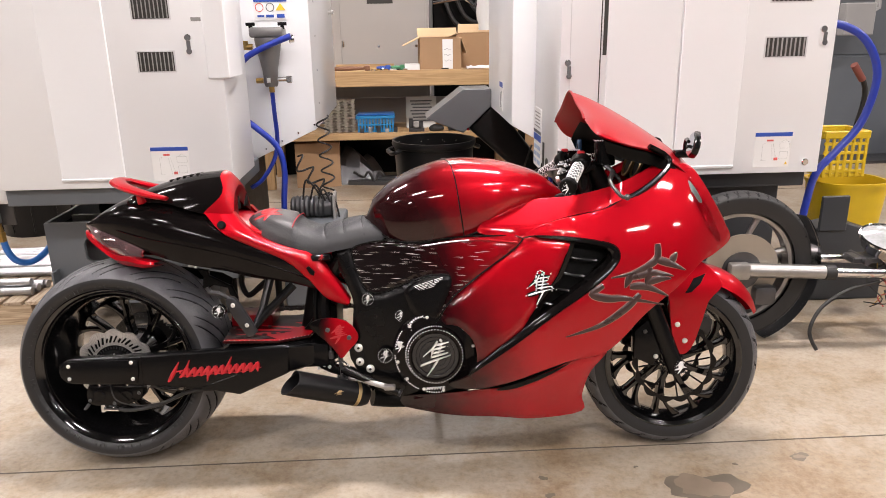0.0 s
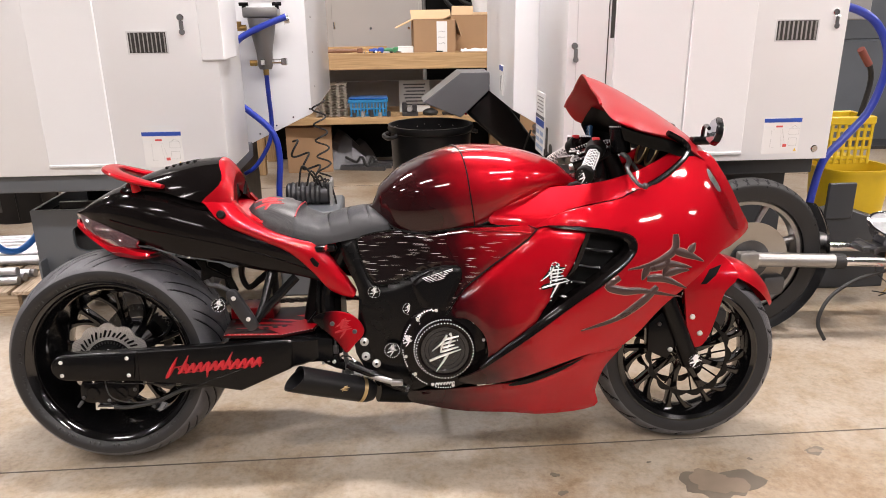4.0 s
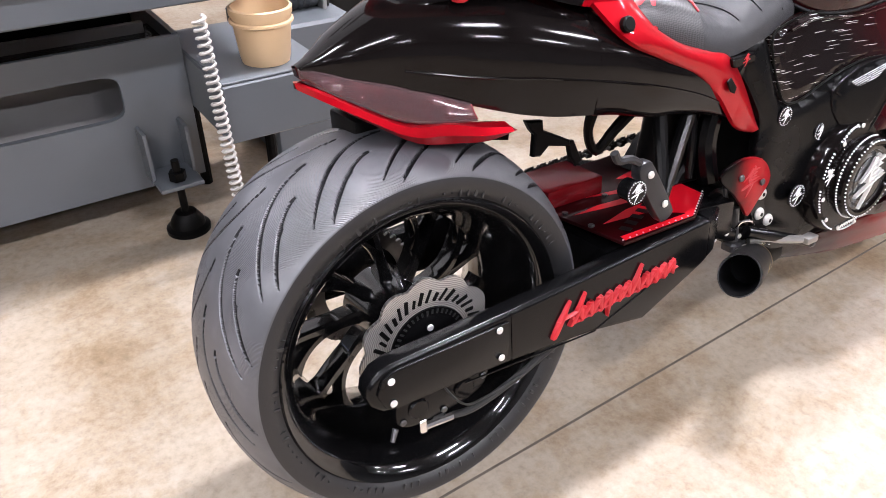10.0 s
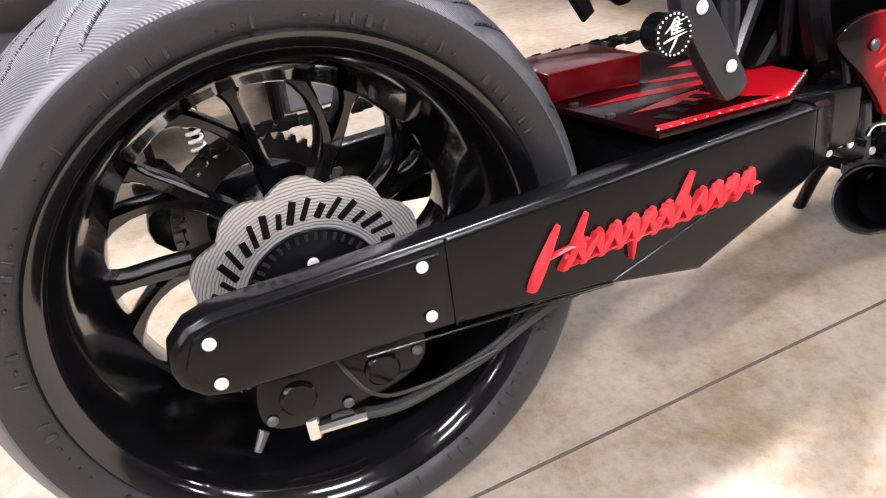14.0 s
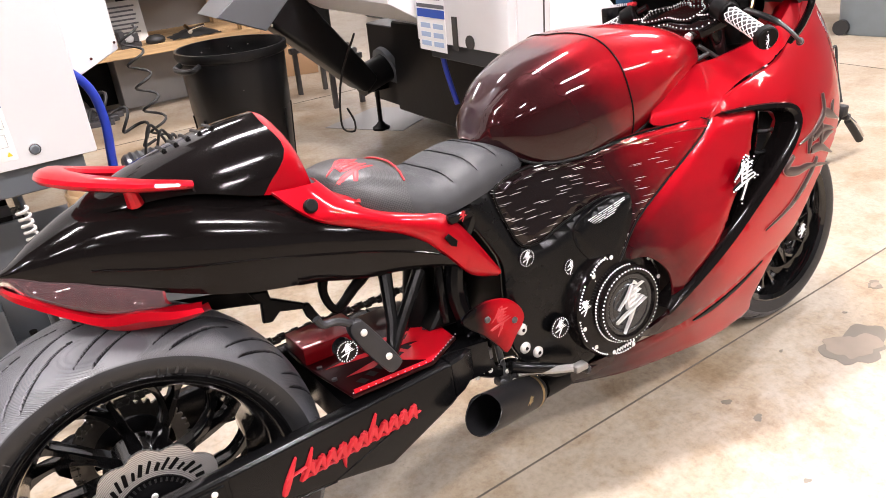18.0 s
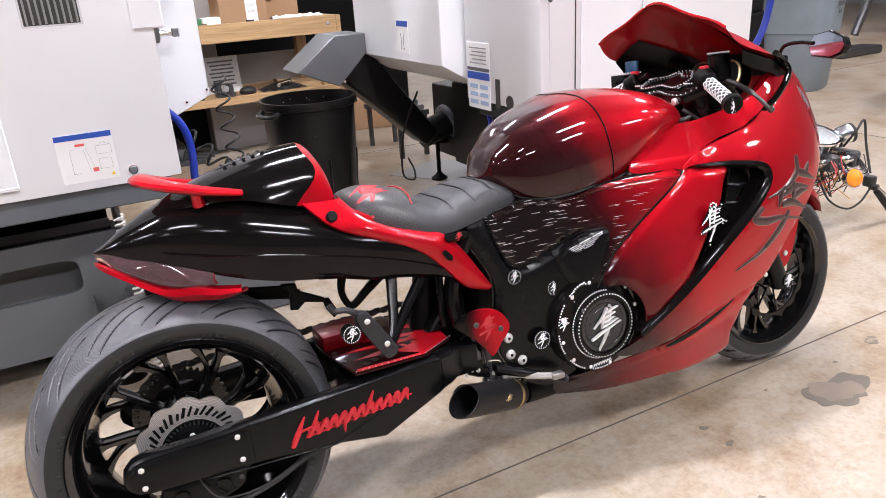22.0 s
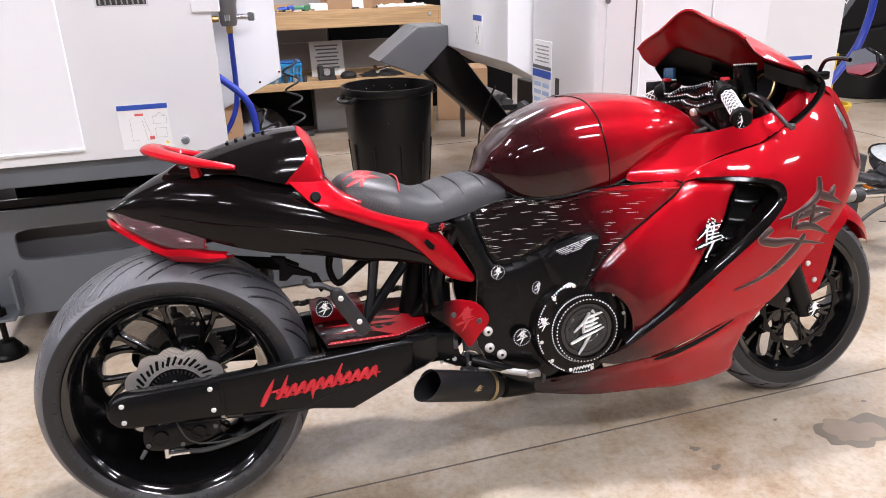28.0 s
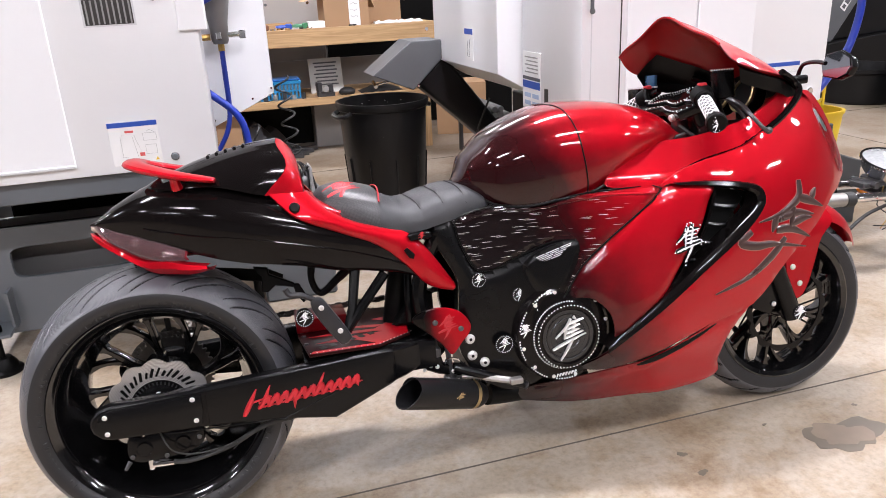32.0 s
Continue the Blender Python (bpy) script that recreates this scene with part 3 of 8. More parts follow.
M_TUBE = flat_glow("fluorescent_tube", (1.0, 0.99, 0.96), 6.0)
# south, west and east walls are unseen; dark grey keeps reflections and fill low
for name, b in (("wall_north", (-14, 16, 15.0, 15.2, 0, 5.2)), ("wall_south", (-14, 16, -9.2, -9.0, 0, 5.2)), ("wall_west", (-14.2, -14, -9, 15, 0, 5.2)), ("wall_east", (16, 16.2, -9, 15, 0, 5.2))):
    tagged(part(name, Geo().box(*b), M_WALL if name == "wall_north" else M_WALL_UNSEEN), "plain workshop wall added to close the room", "wall", kind="structure")
tagged(part("ceiling", Geo().box(-14.2, 16.2, -9.2, 15.2, 5.2, 5.4), M_CEIL), "grey metal deck ceiling", "ceiling", kind="structure")
for y, power in ((-4.2, 190), (-0.9, 215), (3.0, 300), (7.6, 110), (12.0, 150)):
    for x in (-7.9, -3.9, 0.3, 4.4, 8.6):
        strip_light(x, y, 4.6, 1.25, "x", power * ((.74 if y < 5 else 1.5) if x < -3 else .84 if x > 4 else 1.08))
# saw-cut joints in the slab
for name, b in (("slab_joint", (-14, 16, 2.1475, 2.1525, 0.0, 0.0012)), ("slab_joint", (-14, 16, 6.0, 6.008, 0.0, 0.0015)), ("slab_joint", (4.1, 4.108, -9, 15, 0, 0.0015))):
    tagged(part(name, Geo().box(*b), M_SEAM), "dark saw-cut joint in the concrete", "joint", kind="structure")

from mathutils.geometry import delaunay_2d_cdt

# ---- the motorcycle: x forward from the rear axle, y to its left, z up; it leans on its side stand ----
BIKE = pose(-0.9686, 2.2715, 0.0, 0, 0, -2.59) @ pose(0, 0, 0, -8.0, 0, 0)
bike = thing("motorcycle", "black and candy-red custom sport motorcycle with stretched swingarm", "motorcycle", BIKE)

BX = [0.75, 0.95, 1.15, 1.35, 1.55, 1.75, 1.90, 2.04]
BZ = [0.15, 0.30, 0.45, 0.60, 0.75, 0.90, 1.05]
BW = [[.09, .13, .15, .14, .125, .10, .05], [.12, .17, .175, .145, .12, .11, .08], [.16, .235, .245, .22, .188, .15, .10],
      [.18, .25, .285, .276, .250, .20, .13], [.17, .235, .275, .285, .265, .21, .15], [.14, .20, .24, .255, .24, .195, .13],
      [.09, .15, .19, .20, .185, .14, .08], [.02, .05, .07, .075, .06, .03, .01]]


def width_table():
    """The widths on a fine grid, evened out so that the panels have no dents."""
    T = np.array([[spline1(BX, [spline1(BZ, r, .05 + .02 * j) for r in BW], .60 + .02 * i) for j in range(56)] for i in range(78)])
    k = np.exp(-.5 * (np.arange(-6, 7) / 2.6) ** 2)
    k /= k.sum()
    for ax in (0, 1):
        P = np.pad(T, [(6, 6) if a == ax else (0, 0) for a in (0, 1)], mode="edge")
        T = np.apply_along_axis(lambda v: np.convolve(v, k, "valid"), ax, P)
    return T


WT = width_table()


def cubic(p, t):
    return p[1] + .5 * t * (p[2] - p[0] + t * (2 * p[0] - 5 * p[1] + 4 * p[2] - p[3] + t * (3 * (p[1] - p[2]) + p[3] - p[0])))


def body_width(x, z):
    """Half the width of the bodywork."""
    u, v = min(max((x - .60) / .02, 1), 75.99), min(max((z - .05) / .02, 1), 53.99)
    i, j = int(u), int(v)
    return float(cubic([cubic(WT[a, j - 1:j + 3], v - j) for a in range(i - 1, i + 3)], u - i))


def inside(poly, x, z):
    c = False
    j = len(poly) - 1
    for i in range(len(poly)):
        (xi, zi), (xj, zj) = poly[i], poly[j]
        if (zi > z) != (zj > z) and x < (xj - xi) * (z - zi) / (zj - zi) + xi:
            c = not c
        j = i
    return c


def shell(name, outline, material, off=0.0, thick=0.006, side=-1, width=body_width, step=0.02, smooth=4, parent=None, label="", crown=0.0):
    """A moulded panel: an outline laid on the bodywork's surface, with thickness and rounded rims."""
    pts = curve(outline, smooth, True) if smooth else list(outline)
    pts = [p for i, p in enumerate(pts) if math.dist(p, pts[i - 1]) > 0.0015]
    xs, zs = [p[0] for p in pts], [p[1] for p in pts]
    grid = []
    for i in range(int((max(xs) - min(xs)) / step) + 1):
        for j in range(int((max(zs) - min(zs)) / step) + 1):
            q = (min(xs) + (i + 0.5 + 0.13 * (j % 2)) * step, min(zs) + (j + 0.5) * step)
            if inside(pts, *q) and min(math.dist(q, p) for p in pts) > step * 0.4:
                grid.append(q)
    n = len(pts)
    vv, _, ff, _, _, _ = delaunay_2d_cdt([Vector(p) for p in pts + grid], [(i, (i + 1) % n) for i in range(n)], [], 1, 1e-5)
    bm = bmesh.new()
    bv = [bm.verts.new((p[0], 0, p[1])) for p in vv]
    for q in ff:
        c = sum((vv[i] for i in q), Vector((0, 0))) / len(q)
        if inside(pts, c[0], c[1]):
            bm.faces.new([bv[i] for i in q])
    for w in [w for w in bm.verts if not w.link_faces]:
        bm.verts.remove(w)
    bm.verts.index_update()
    h = 0.004

    PA = np.array(pts)
    PB = np.roll(PA, -1, 0)
    PD = PB - PA
    PL = np.maximum((PD ** 2).sum(1), 1e-12)

    def surf(x, z):
        w = width(x, z) + off
        if crown:
            q = np.array((x, z))
            t = np.clip(((q - PA) * PD).sum(1) / PL, 0, 1)
            d = math.sqrt(((PA + PD * t[:, None] - q) ** 2).sum(1).min())
            if d < crown:
                w -= crown * .45 * (1 - math.sqrt(max(0, 1 - (1 - d / crown) ** 2)))
        return w

    V, Nn = [], []
    flat = [(w.co.x, w.co.z) for w in bm.verts]
    rim = {}
    for x, z in flat:
        V.append((x, side * surf(x, z), z))
        dx, dz = (surf(x + h, z) - surf(x - h, z)) / (2 * h), (surf(x, z + h) - surf(x, z - h)) / (2 * h)
        Nn.append(Vector((-dx, side, -dz)).normalized())
    F = [tuple(w.index for w in q.verts) for q in bm.faces]
    edges = []
    for e in bm.edges:
        if len(e.link_faces) == 1:
            for lp in e.link_loops:
                edges.append((lp.vert.index, lp.link_loop_next.vert.index))
    bm.free()
    if F:
        a, b, c = (Vector(V[i]) for i in F[0][:3])
    n0 = len(V)
    # the rim: a rounded lip, then the inner skin
    nor = list(Nn)
    out = {}
    for i, j in edges:
        d = Vector((flat[j][0] - flat[i][0], 0, flat[j][1] - flat[i][1]))
        o = Vector((d.z, 0, -d.x))
        if o.length > 0:
            o.normalize()
        for q in (i, j):
            out[q] = out.get(q, Vector()) + o
    lip, back = {}, {}
    mid = Vector((sum(p[0] for p in flat) / n0, 0, sum(p[1] for p in flat) / n0))
    for q, o in out.items():
        if o.length > 0:
            o.normalize()
        if inside(pts, flat[q][0] + o.x * 0.002, flat[q][1] + o.z * 0.002):
            o = -o
        lip[q] = len(V)
        V.append((V[q][0] + o.x * 0.0012, V[q][1] - side * 0.0015, V[q][2] + o.z * 0.0012))
        nor.append((o + Nn[q] * 0.3).normalized())
        back[q] = len(V)
        V.append((V[q][0] + o.x * 0.0006, V[q][1] - side * thick, V[q][2] + o.z * 0.0006))
        nor.append((o - Nn[q] * 0.2).normalized())
    for i, j in edges:
        F.append((i, j, lip[j], lip[i]))
        F.append((lip[i], lip[j], back[j], back[i]))
    me = bpy.data.meshes.new(name)
    me.from_pydata(V, [], F)
    # turn every face to its normal
    bm = bmesh.new()
    bm.from_mesh(me)
    bm.verts.ensure_lookup_table()
    for q in bm.faces:
        q.normal_update()
        s = Vector()
        for w in q.verts:
            s += nor[w.index]
        if q.normal.dot(s) < 0:
            q.normal_flip()
        q.smooth = True
    bm.to_mesh(me)
    bm.free()
    me.normals_split_custom_set_from_vertices(nor)
    me.materials.append(material)
    ob = new(name, me)
    ob.parent = parent or bike
    if label:
        ob["label"] = label
    return ob


def both(name, outline, material, **k):
    for s in (-1, 1):
        ob = shell(name, outline, material, side=s, **k)
    return ob


def bolt(c, r, parent, material=None, n=(0, -1, 0), label=""):
    g = Geo()
    c, n = Vector(c), Vector(n)
    g.cyl(c, c + n * r * 0.7, r, n=12, bev=r * 0.25)
    g.cyl(c + n * r * 0.71, c + n * r * 0.74, r * 0.45, n=6)
    return part("bolt", g, material or M_BOLT, parent, label)


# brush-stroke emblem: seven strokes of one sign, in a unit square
STROKES = [[(.52, 1.0), (.38, .76), (.04, .50)], [(.40, .78), (.37, .60), (.34, .40)], [(.60, 1.04), (.70, .94)], [(.42, .84), (.94, .91)],
           [(.42, .70), (.84, .76)], [(.40, .57), (.82, .62)], [(.37, .43), (.96, .52)], [(.68, .90), (.63, .68), (.57, .46)],
           [(-.02, .16), (.45, .29), (1.06, .42)], [(.64, .36), (.47, .06), (.26, -.24)]]


def stroke(g, pts, to3, w0=0.07, h=0.004, n=6):
    """One tapered brush stroke with a ridge along its middle."""
    P = curve([(a, b) for a, b in pts], n)
    L = []
    m = len(P)
    for i, p in enumerate(P):
        a, b = P[max(i - 1, 0)], P[min(i + 1, m - 1)]
        d = np.array(b) - np.array(a)
        d = d / (np.hypot(*d) + 1e-9)
        o = np.array((-d[1], d[0]))
        t = i / (m - 1)
        w = w0 * (0.55 + 0.6 * math.sin(math.pi * min(1, t * 1.15 + 0.12))) * (1 if t < 0.8 else (1.05 - t) / 0.25)
        w = max(w, min(0.012, w0 * .18))
        q = np.array(p)
        L.append([to3(*(q - o * w), 0), to3(*(q - o * w * 0.6), h), to3(*q, h * 1.15), to3(*(q + o * w * 0.6), h), to3(*(q + o * w), 0)])
    g.loft(L)
    g.put(L[0], [(0, 1, 2, 3, 4)])
    g.put(L[-1], [(4, 3, 2, 1, 0)])


def sign_emblem(name, origin, ax, az, nrm, size, parent, material=None, studs=0, wide=0.07, h=0.003, strokes=None):
    """The brush-stroke sign at a place, in a plane given by its right and up axes."""
    origin, ax, az, nrm = Vector(origin), Vector(ax), Vector(az), Vector(nrm)

    def to3(a, b, k):
        return tuple(origin + ax * ((a - 0.5) * size) + az * ((b - 0.4) * size) + nrm * k)
    g = Geo()
    for s in strokes or STROKES:
        stroke(g, s, to3, wide, h)
    ob = part(name, g, material or M_WHITEP, parent)
    if studs:
        gs = Geo()
        for k in range(studs):
            a = 2 * math.pi * k / studs
            c = origin + ax * (size * 0.62 * math.cos(a)) + az * (size * 0.66 * math.sin(a)) + nrm * 0.001
            gs.ball(c, size * 0.035, 6)
        part("studs", gs, M_STUD, ob, "ring of small crystal studs")
    return ob


def round_badge(c, r, nrm=(0, -1, 0)):
    n = Vector(nrm).normalized()
    ax = Vector((1, 0, 0))
    az = n.cross(ax) * -1
    if az.z < 0:
        az = -az
    g = Geo()
    g.cyl(Vector(c), Vector(c) + n * 0.005, r, n=24, bev=0.0015)
    b = part("badge", g, M_SATIN, bike, "round black badge with white brush-stroke sign")
    sign_emblem("sign", Vector(c) + n * 0.0052, ax, az, n, r * 1.15, b, wide=0.045, h=0.0012)
    gs = Geo()
    for k in range(24):
        a = 2 * math.pi * k / 24
        gs.ball(Vector(c) + n * 0.005 + ax * (r * 0.88 * math.cos(a)) + az * (r * 0.88 * math.sin(a)), r * 0.06, 6)
    part("studs", gs, M_STUD, b)
    return b


# --- wheels ---
def tyre_geo(R, half, lip_r, na, ns, rows, depth, crown):
    """Tyre with cut tread grooves. rows: (start angle step, s0, s1, sweep, power, width) per pitch."""
    prof = []
    for i in range(ns + 1):
        s = -1 + 2 * i / ns
        a = abs(s)
        if a < 0.78:
            u = a / 0.78
            y = half * 0.97 * math.sin(u * 1.25) / math.sin(1.25)
            r = R - crown * (1 - math.cos(u * 1.25)) / (1 - math.cos(1.25))
        else:
            u = (a - 0.78) / 0.22
            y = half * (0.97 + 0.03 * math.sin(u * math.pi * 0.8)) - half * 0.10 * u * u
            r = (R - crown) + (lip_r - (R - crown)) * u
        prof.append((s, math.copysign(y, s) if s else 0.0, r))
    S = np.array([p[0] for p in prof])
    Y = np.array([p[1] for p in prof])
    Rr = np.array([p[2] for p in prof])
    A = np.linspace(0, 2 * np.pi, na, endpoint=False)
    SS, AA = np.meshgrid(S, A)
    dep = np.zeros_like(SS)
    for pitches, a_off, s0, s1, sweep, power, wid in rows:
        for sgn in (-1, 1):
            s = sgn * SS
            u = np.clip((s - s0) / (s1 - s0), 0, 1)
            cen = sweep * u ** (1 / power) + a_off + (0.5 if sgn > 0 else 0) * 2 * np.pi / pitches
            d = (AA - cen) % (2 * np.pi / pitches)
            d = np.minimum(d, 2 * np.pi / pitches - d)
            # distance across the groove
            slope = sweep / power * np.maximum(u, 0.02) ** (1 / power - 1) / (s1 - s0)
            dist = d * R / np.sqrt(1 + (slope * R / (half * 1.25)) ** 2)
            w = wid * (0.35 + 0.65 * np.sin(np.pi * np.clip(u * 0.9 + 0.1, 0, 1)))
            inn = (s > s0 - 0.02) & (s < s1 + 0.01)
            dep = np.maximum(dep, np.where(inn, np.clip((1.25 - dist / w) * 1.7, 0, 1), 0))
    rr = Rr[None, :] - depth * dep
    X, Z = rr * np.cos(AA), rr * np.sin(AA)
    V = np.stack([X, np.broadcast_to(Y, X.shape), Z], -1).reshape(-1, 3)
    k = ns + 1
    i = np.arange(na)[:, None] * k
    i2 = (np.arange(1, na + 1) % na)[:, None] * k
    j = np.arange(ns)[None, :]
    F = np.stack([i + j, i + j + 1, i2 + j + 1, i2 + j], -1).reshape(-1, 4)
    # faces down in a cut, which take the darkened groove colour
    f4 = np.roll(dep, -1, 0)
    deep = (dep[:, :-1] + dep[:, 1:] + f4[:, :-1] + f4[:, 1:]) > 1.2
    return V.tolist(), F.tolist(), deep


def tyre(name, R, half, lip_r, na, ns, rows, depth, crown, c, parent, tread=None):
    V, F, deep = tyre_geo(R, half, lip_r, na, ns, rows, depth, crown)
    me = bpy.data.meshes.new(name)
    me.from_pydata([(x + c[0], y + c[1], z + c[2]) for x, y, z in V], [], F)
    me.polygons.foreach_set("use_smooth", [True] * len(me.polygons))
    me.materials.append(tread or M_TYRE)
    me.materials.append(M_TYRES)
    me.materials.append(M_GROOVE_SHADE)
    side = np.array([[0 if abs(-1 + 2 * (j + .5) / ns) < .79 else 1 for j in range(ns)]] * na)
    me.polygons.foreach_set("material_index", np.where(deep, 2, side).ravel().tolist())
    ob = new(name, me)
    ob.parent = parent
    return ob


def spoke(g, a, r0, r1, bend, w0, w1, y0, y1):
    """A curved, tapered spoke with a rounded face."""
    rows = []
    m = 13
    for i in range(m):
        t = i / (m - 1)
        r = r0 + (r1 - r0) * t
        ang = a + bend * t * t
        w = w0 + (w1 - w0) * math.sin(math.pi * 0.5 * t)
        if t > 0.7:
            w *= 1 + ((t - 0.7) / 0.3) ** 2.4 * 1.9
        d, o = Vector((math.cos(ang), 0, math.sin(ang))), Vector((-math.sin(ang), 0, math.cos(ang)))
        p = d * r
        rows.append([p - o * w + Vector((0, y0 + 0.006, 0)), p - o * w * 0.6 + Vector((0, y0, 0)), p + o * w * 0.6 + Vector((0, y0, 0)),
                     p + o * w + Vector((0, y0 + 0.006, 0)), p + o * w * 0.8 + Vector((0, y1, 0)), p - o * w * 0.8 + Vector((0, y1, 0))])
    g.loft(rows, True, True)


def wheel_spokes(wheel, c, count, r_hub, r_fork, r_rim, y0, y1, twist=1):
    """Forked spokes, one mesh each, with wide rounded roots at the rim."""
    for k in range(count):
        g = Geo()
        a = 2 * math.pi * k / count + 0.2
        sep = math.pi / count
        spoke(g, a, r_hub, r_rim, 0.46 * twist, 0.014, 0.0068, y0, y1)
        spoke(g, a + 0.46 * twist * 0.13, r_fork, r_rim, (0.46 * 0.87 - sep) * twist, 0.010, 0.0068, y0, y1)
        part("spoke", g.moved(Matrix.Translation(c)), M_RIM, wheel, "curved forked gloss-black spoke")


RC = (0, 0, 0.340)
rear = part("rear_wheel", Geo().lathe([(-.134, .247), (-.140, .258), (-.136, .262), (-.128, .262), (-.126, .246), (-.116, .238), (-.08, .230), (-.04, .220), (-.005, .207), (.005, .202), (.045, .202), (.055, .207), (.10, .224), (.126, .240), (.128, .262), (.136, .262), (.140, .256), (.134, .245), (.10, .214), (.055, .197), (.045, .193), (.005, .193), (-.01, .197), (-.04, .211), (-.08, .221), (-.12, .234)], RC, n=96, closed=True), M_RIM, bike, "deep gloss-black billet rear wheel", angle=28)
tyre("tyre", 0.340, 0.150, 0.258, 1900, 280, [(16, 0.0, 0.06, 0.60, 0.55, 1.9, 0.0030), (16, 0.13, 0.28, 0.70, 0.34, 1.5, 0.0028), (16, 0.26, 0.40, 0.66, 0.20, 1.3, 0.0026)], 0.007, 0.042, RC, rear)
wheel_spokes(rear, RC, 9, 0.05, 0.105, 0.200, 0.002, 0.045)
g = Geo().lathe([(-.09, .02), (-.09, .048), (-.06, .055), (0.0, .062), (.06, .07), (.065, .02)], RC, n=40)
for k in range(6):
    a = k * math.pi / 3
    g.cyl((.045 * math.cos(a), -.004, .34 + .045 * math.sin(a)), (.045 * math.cos(a), .0, .34 + .045 * math.sin(a)), .006, n=8)
part("hub", g, M_RIM, rear)
# sidewall lettering as plain raised bars
random.seed(8)
for k in range(110):
    a = radians(20 + k * 3.1)
    if k % 13 in (0, 1, 8, 9):
        continue
    w = random.choice((.002, .004, .006))
    ca, sa = math.cos(a), math.sin(a)
    m = Matrix(((ca, 0, -sa, ca * .271), (0, 1, 0, -.1437), (sa, 0, ca, sa * .271 + .34), (0, 0, 0, 1)))
    h = random.choice((.012, .012, .003))
    part("sidewall_mark", Geo().block((0, 0, 0), (h, .004, w), 0.0008, 1, m), M_TYRES, rear, "raised plain mark on the tyre wall")


def wave_disc(name, c, r, r_in, y, th, lobes, parent, material):
    n = lobes * 12
    pts_o = []
    for k in range(n):
        a = 2 * math.pi * k / n
        w = 0.5 + 0.5 * math.cos(lobes * a)
        rr = r * (0.915 + 0.085 * w ** 0.6)
        pts_o.append((rr * math.cos(a), rr * math.sin(a)))
    rows = []
    for (yy, sc) in ((y, 0), (y, 1), (y + th, 1), (y + th, 0)):
        row = []
        for k in range(n):
            a = 2 * math.pi * k / n
            px, pz = pts_o[k] if sc else (r_in * math.cos(a), r_in * math.sin(a))
            row.append((c[0] + px, c[1] + yy, c[2] + pz))
        rows.append(row)
    rows.append(rows[0])
    return part(name, Geo().loft(rows, True), material, parent, "", 30)


d = wave_disc("brake_disc", RC, 0.127, 0.066, -0.128, 0.006, 12, rear, M_DISC)
d["label"] = "turned steel wave brake disc with cut-outs"
for k in range(18):          # cut-outs, as plain slanted bars
    a = radians(164 - k * 8.6)
    ca, sa = math.cos(a), math.sin(a)
    m = Matrix(((ca, 0, -sa, ca * .0935), (0, 1, 0, -.1285), (sa, 0, ca, sa * .0935 + .34), (0, 0, 0, 1)))
    part("cut_out", Geo().block((0, 0, 0), (.024 - .008 * (k % 3 == 1), .002, .0072 - .0016 * (k % 2)), .0012, 1, m @ pose(-.003 * (k % 3 == 1), 0, 0, 0, 24, 0)), M_DEEP, d, "dark slanted cut-out in the disc")
part("disc_carrier", Geo().lathe([(-.134, .03), (-.134, .052), (-.131, .057), (-.131, .072), (-.129, .073), (-.12, .073), (-.12, .03)], RC, n=56), M_SATIN, rear)
for k in range(44):
    a = k * math.pi / 22
    ca, sa = math.cos(a), math.sin(a)
    m = Matrix(((ca, 0, -sa, ca * .0655), (0, 1, 0, -.1312), (sa, 0, ca, sa * .0655 + .34), (0, 0, 0, 1)))
    part("carrier_slot", Geo().block((0, 0, 0), (.008, .001, .0035), 0, 1, m), M_CAST, rear)
for k in range(5):
    a = k * 2 * math.pi / 5 + .3
    bolt((.04 * math.cos(a), -.134, .34 + .04 * math.sin(a)), .006, rear)
# sprocket on the far side
g = Geo()
n = 44 * 4
rows = []
for yy, sc in ((.118, 0), (.118, 1), (.126, 1), (.126, 0), (.118, 0)):
    rows.append([((.109 + .004 * (1 if (k // 2) % 2 else -1) if sc else .08) * math.cos(2 * math.pi * k / n), yy, .34 + (.109 + .004 * (1 if (k // 2) % 2 else -1) if sc else .08) * math.sin(2 * math.pi * k / n)) for k in range(n)])
part("sprocket", g.loft(rows, True), M_CHAIN, rear)

FC = (1.846, 0, 0.301)
front = part("front_wheel", Geo().lathe([(-.056, .213), (-.062, .226), (-.060, .231), (-.054, .231), (-.050, .218), (-.02, .205), (.02, .205), (.050, .218), (.054, .231), (.060, .231), (.062, .225), (.056, .212), (.02, .196), (-.02, .196)], FC, n=84, closed=True), M_RIM, bike, "gloss-black billet front wheel", angle=28)
tyre("tyre", 0.301, 0.062, 0.227, 420, 48, [(20, 0.0, 0.12, 0.72, 0.30, 1.4, 0.0035), (20, 0.15, 0.40, 0.74, 0.14, 1.2, 0.003)], 0.005, 0.032, FC, front)
wheel_spokes(front, FC, 9, 0.04, 0.10, 0.202, -0.028, 0.012)
part("hub", Geo().lathe([(-.075, .012), (-.075, .03), (-.05, .036), (.05, .036), (.075, .03), (.075, .012)], FC, n=32), M_RIM, front)
for sy in (-1, 1):
    dd = wave_disc("brake_disc", (FC[0], 0, FC[2]), 0.142, 0.122, sy * 0.066 - 0.0025, 0.005, 14, front, M_SATIN)
    for k in range(8):
        a = k * math.pi / 4
        part("carrier_arm", Geo().cyl((FC[0] + .04 * math.cos(a), sy * .066, FC[2] + .04 * math.sin(a)), (FC[0] + .12 * math.cos(a + .12), sy * .066, FC[2] + .12 * math.sin(a + .12)), .003, .003, 8), M_SATIN, dd)

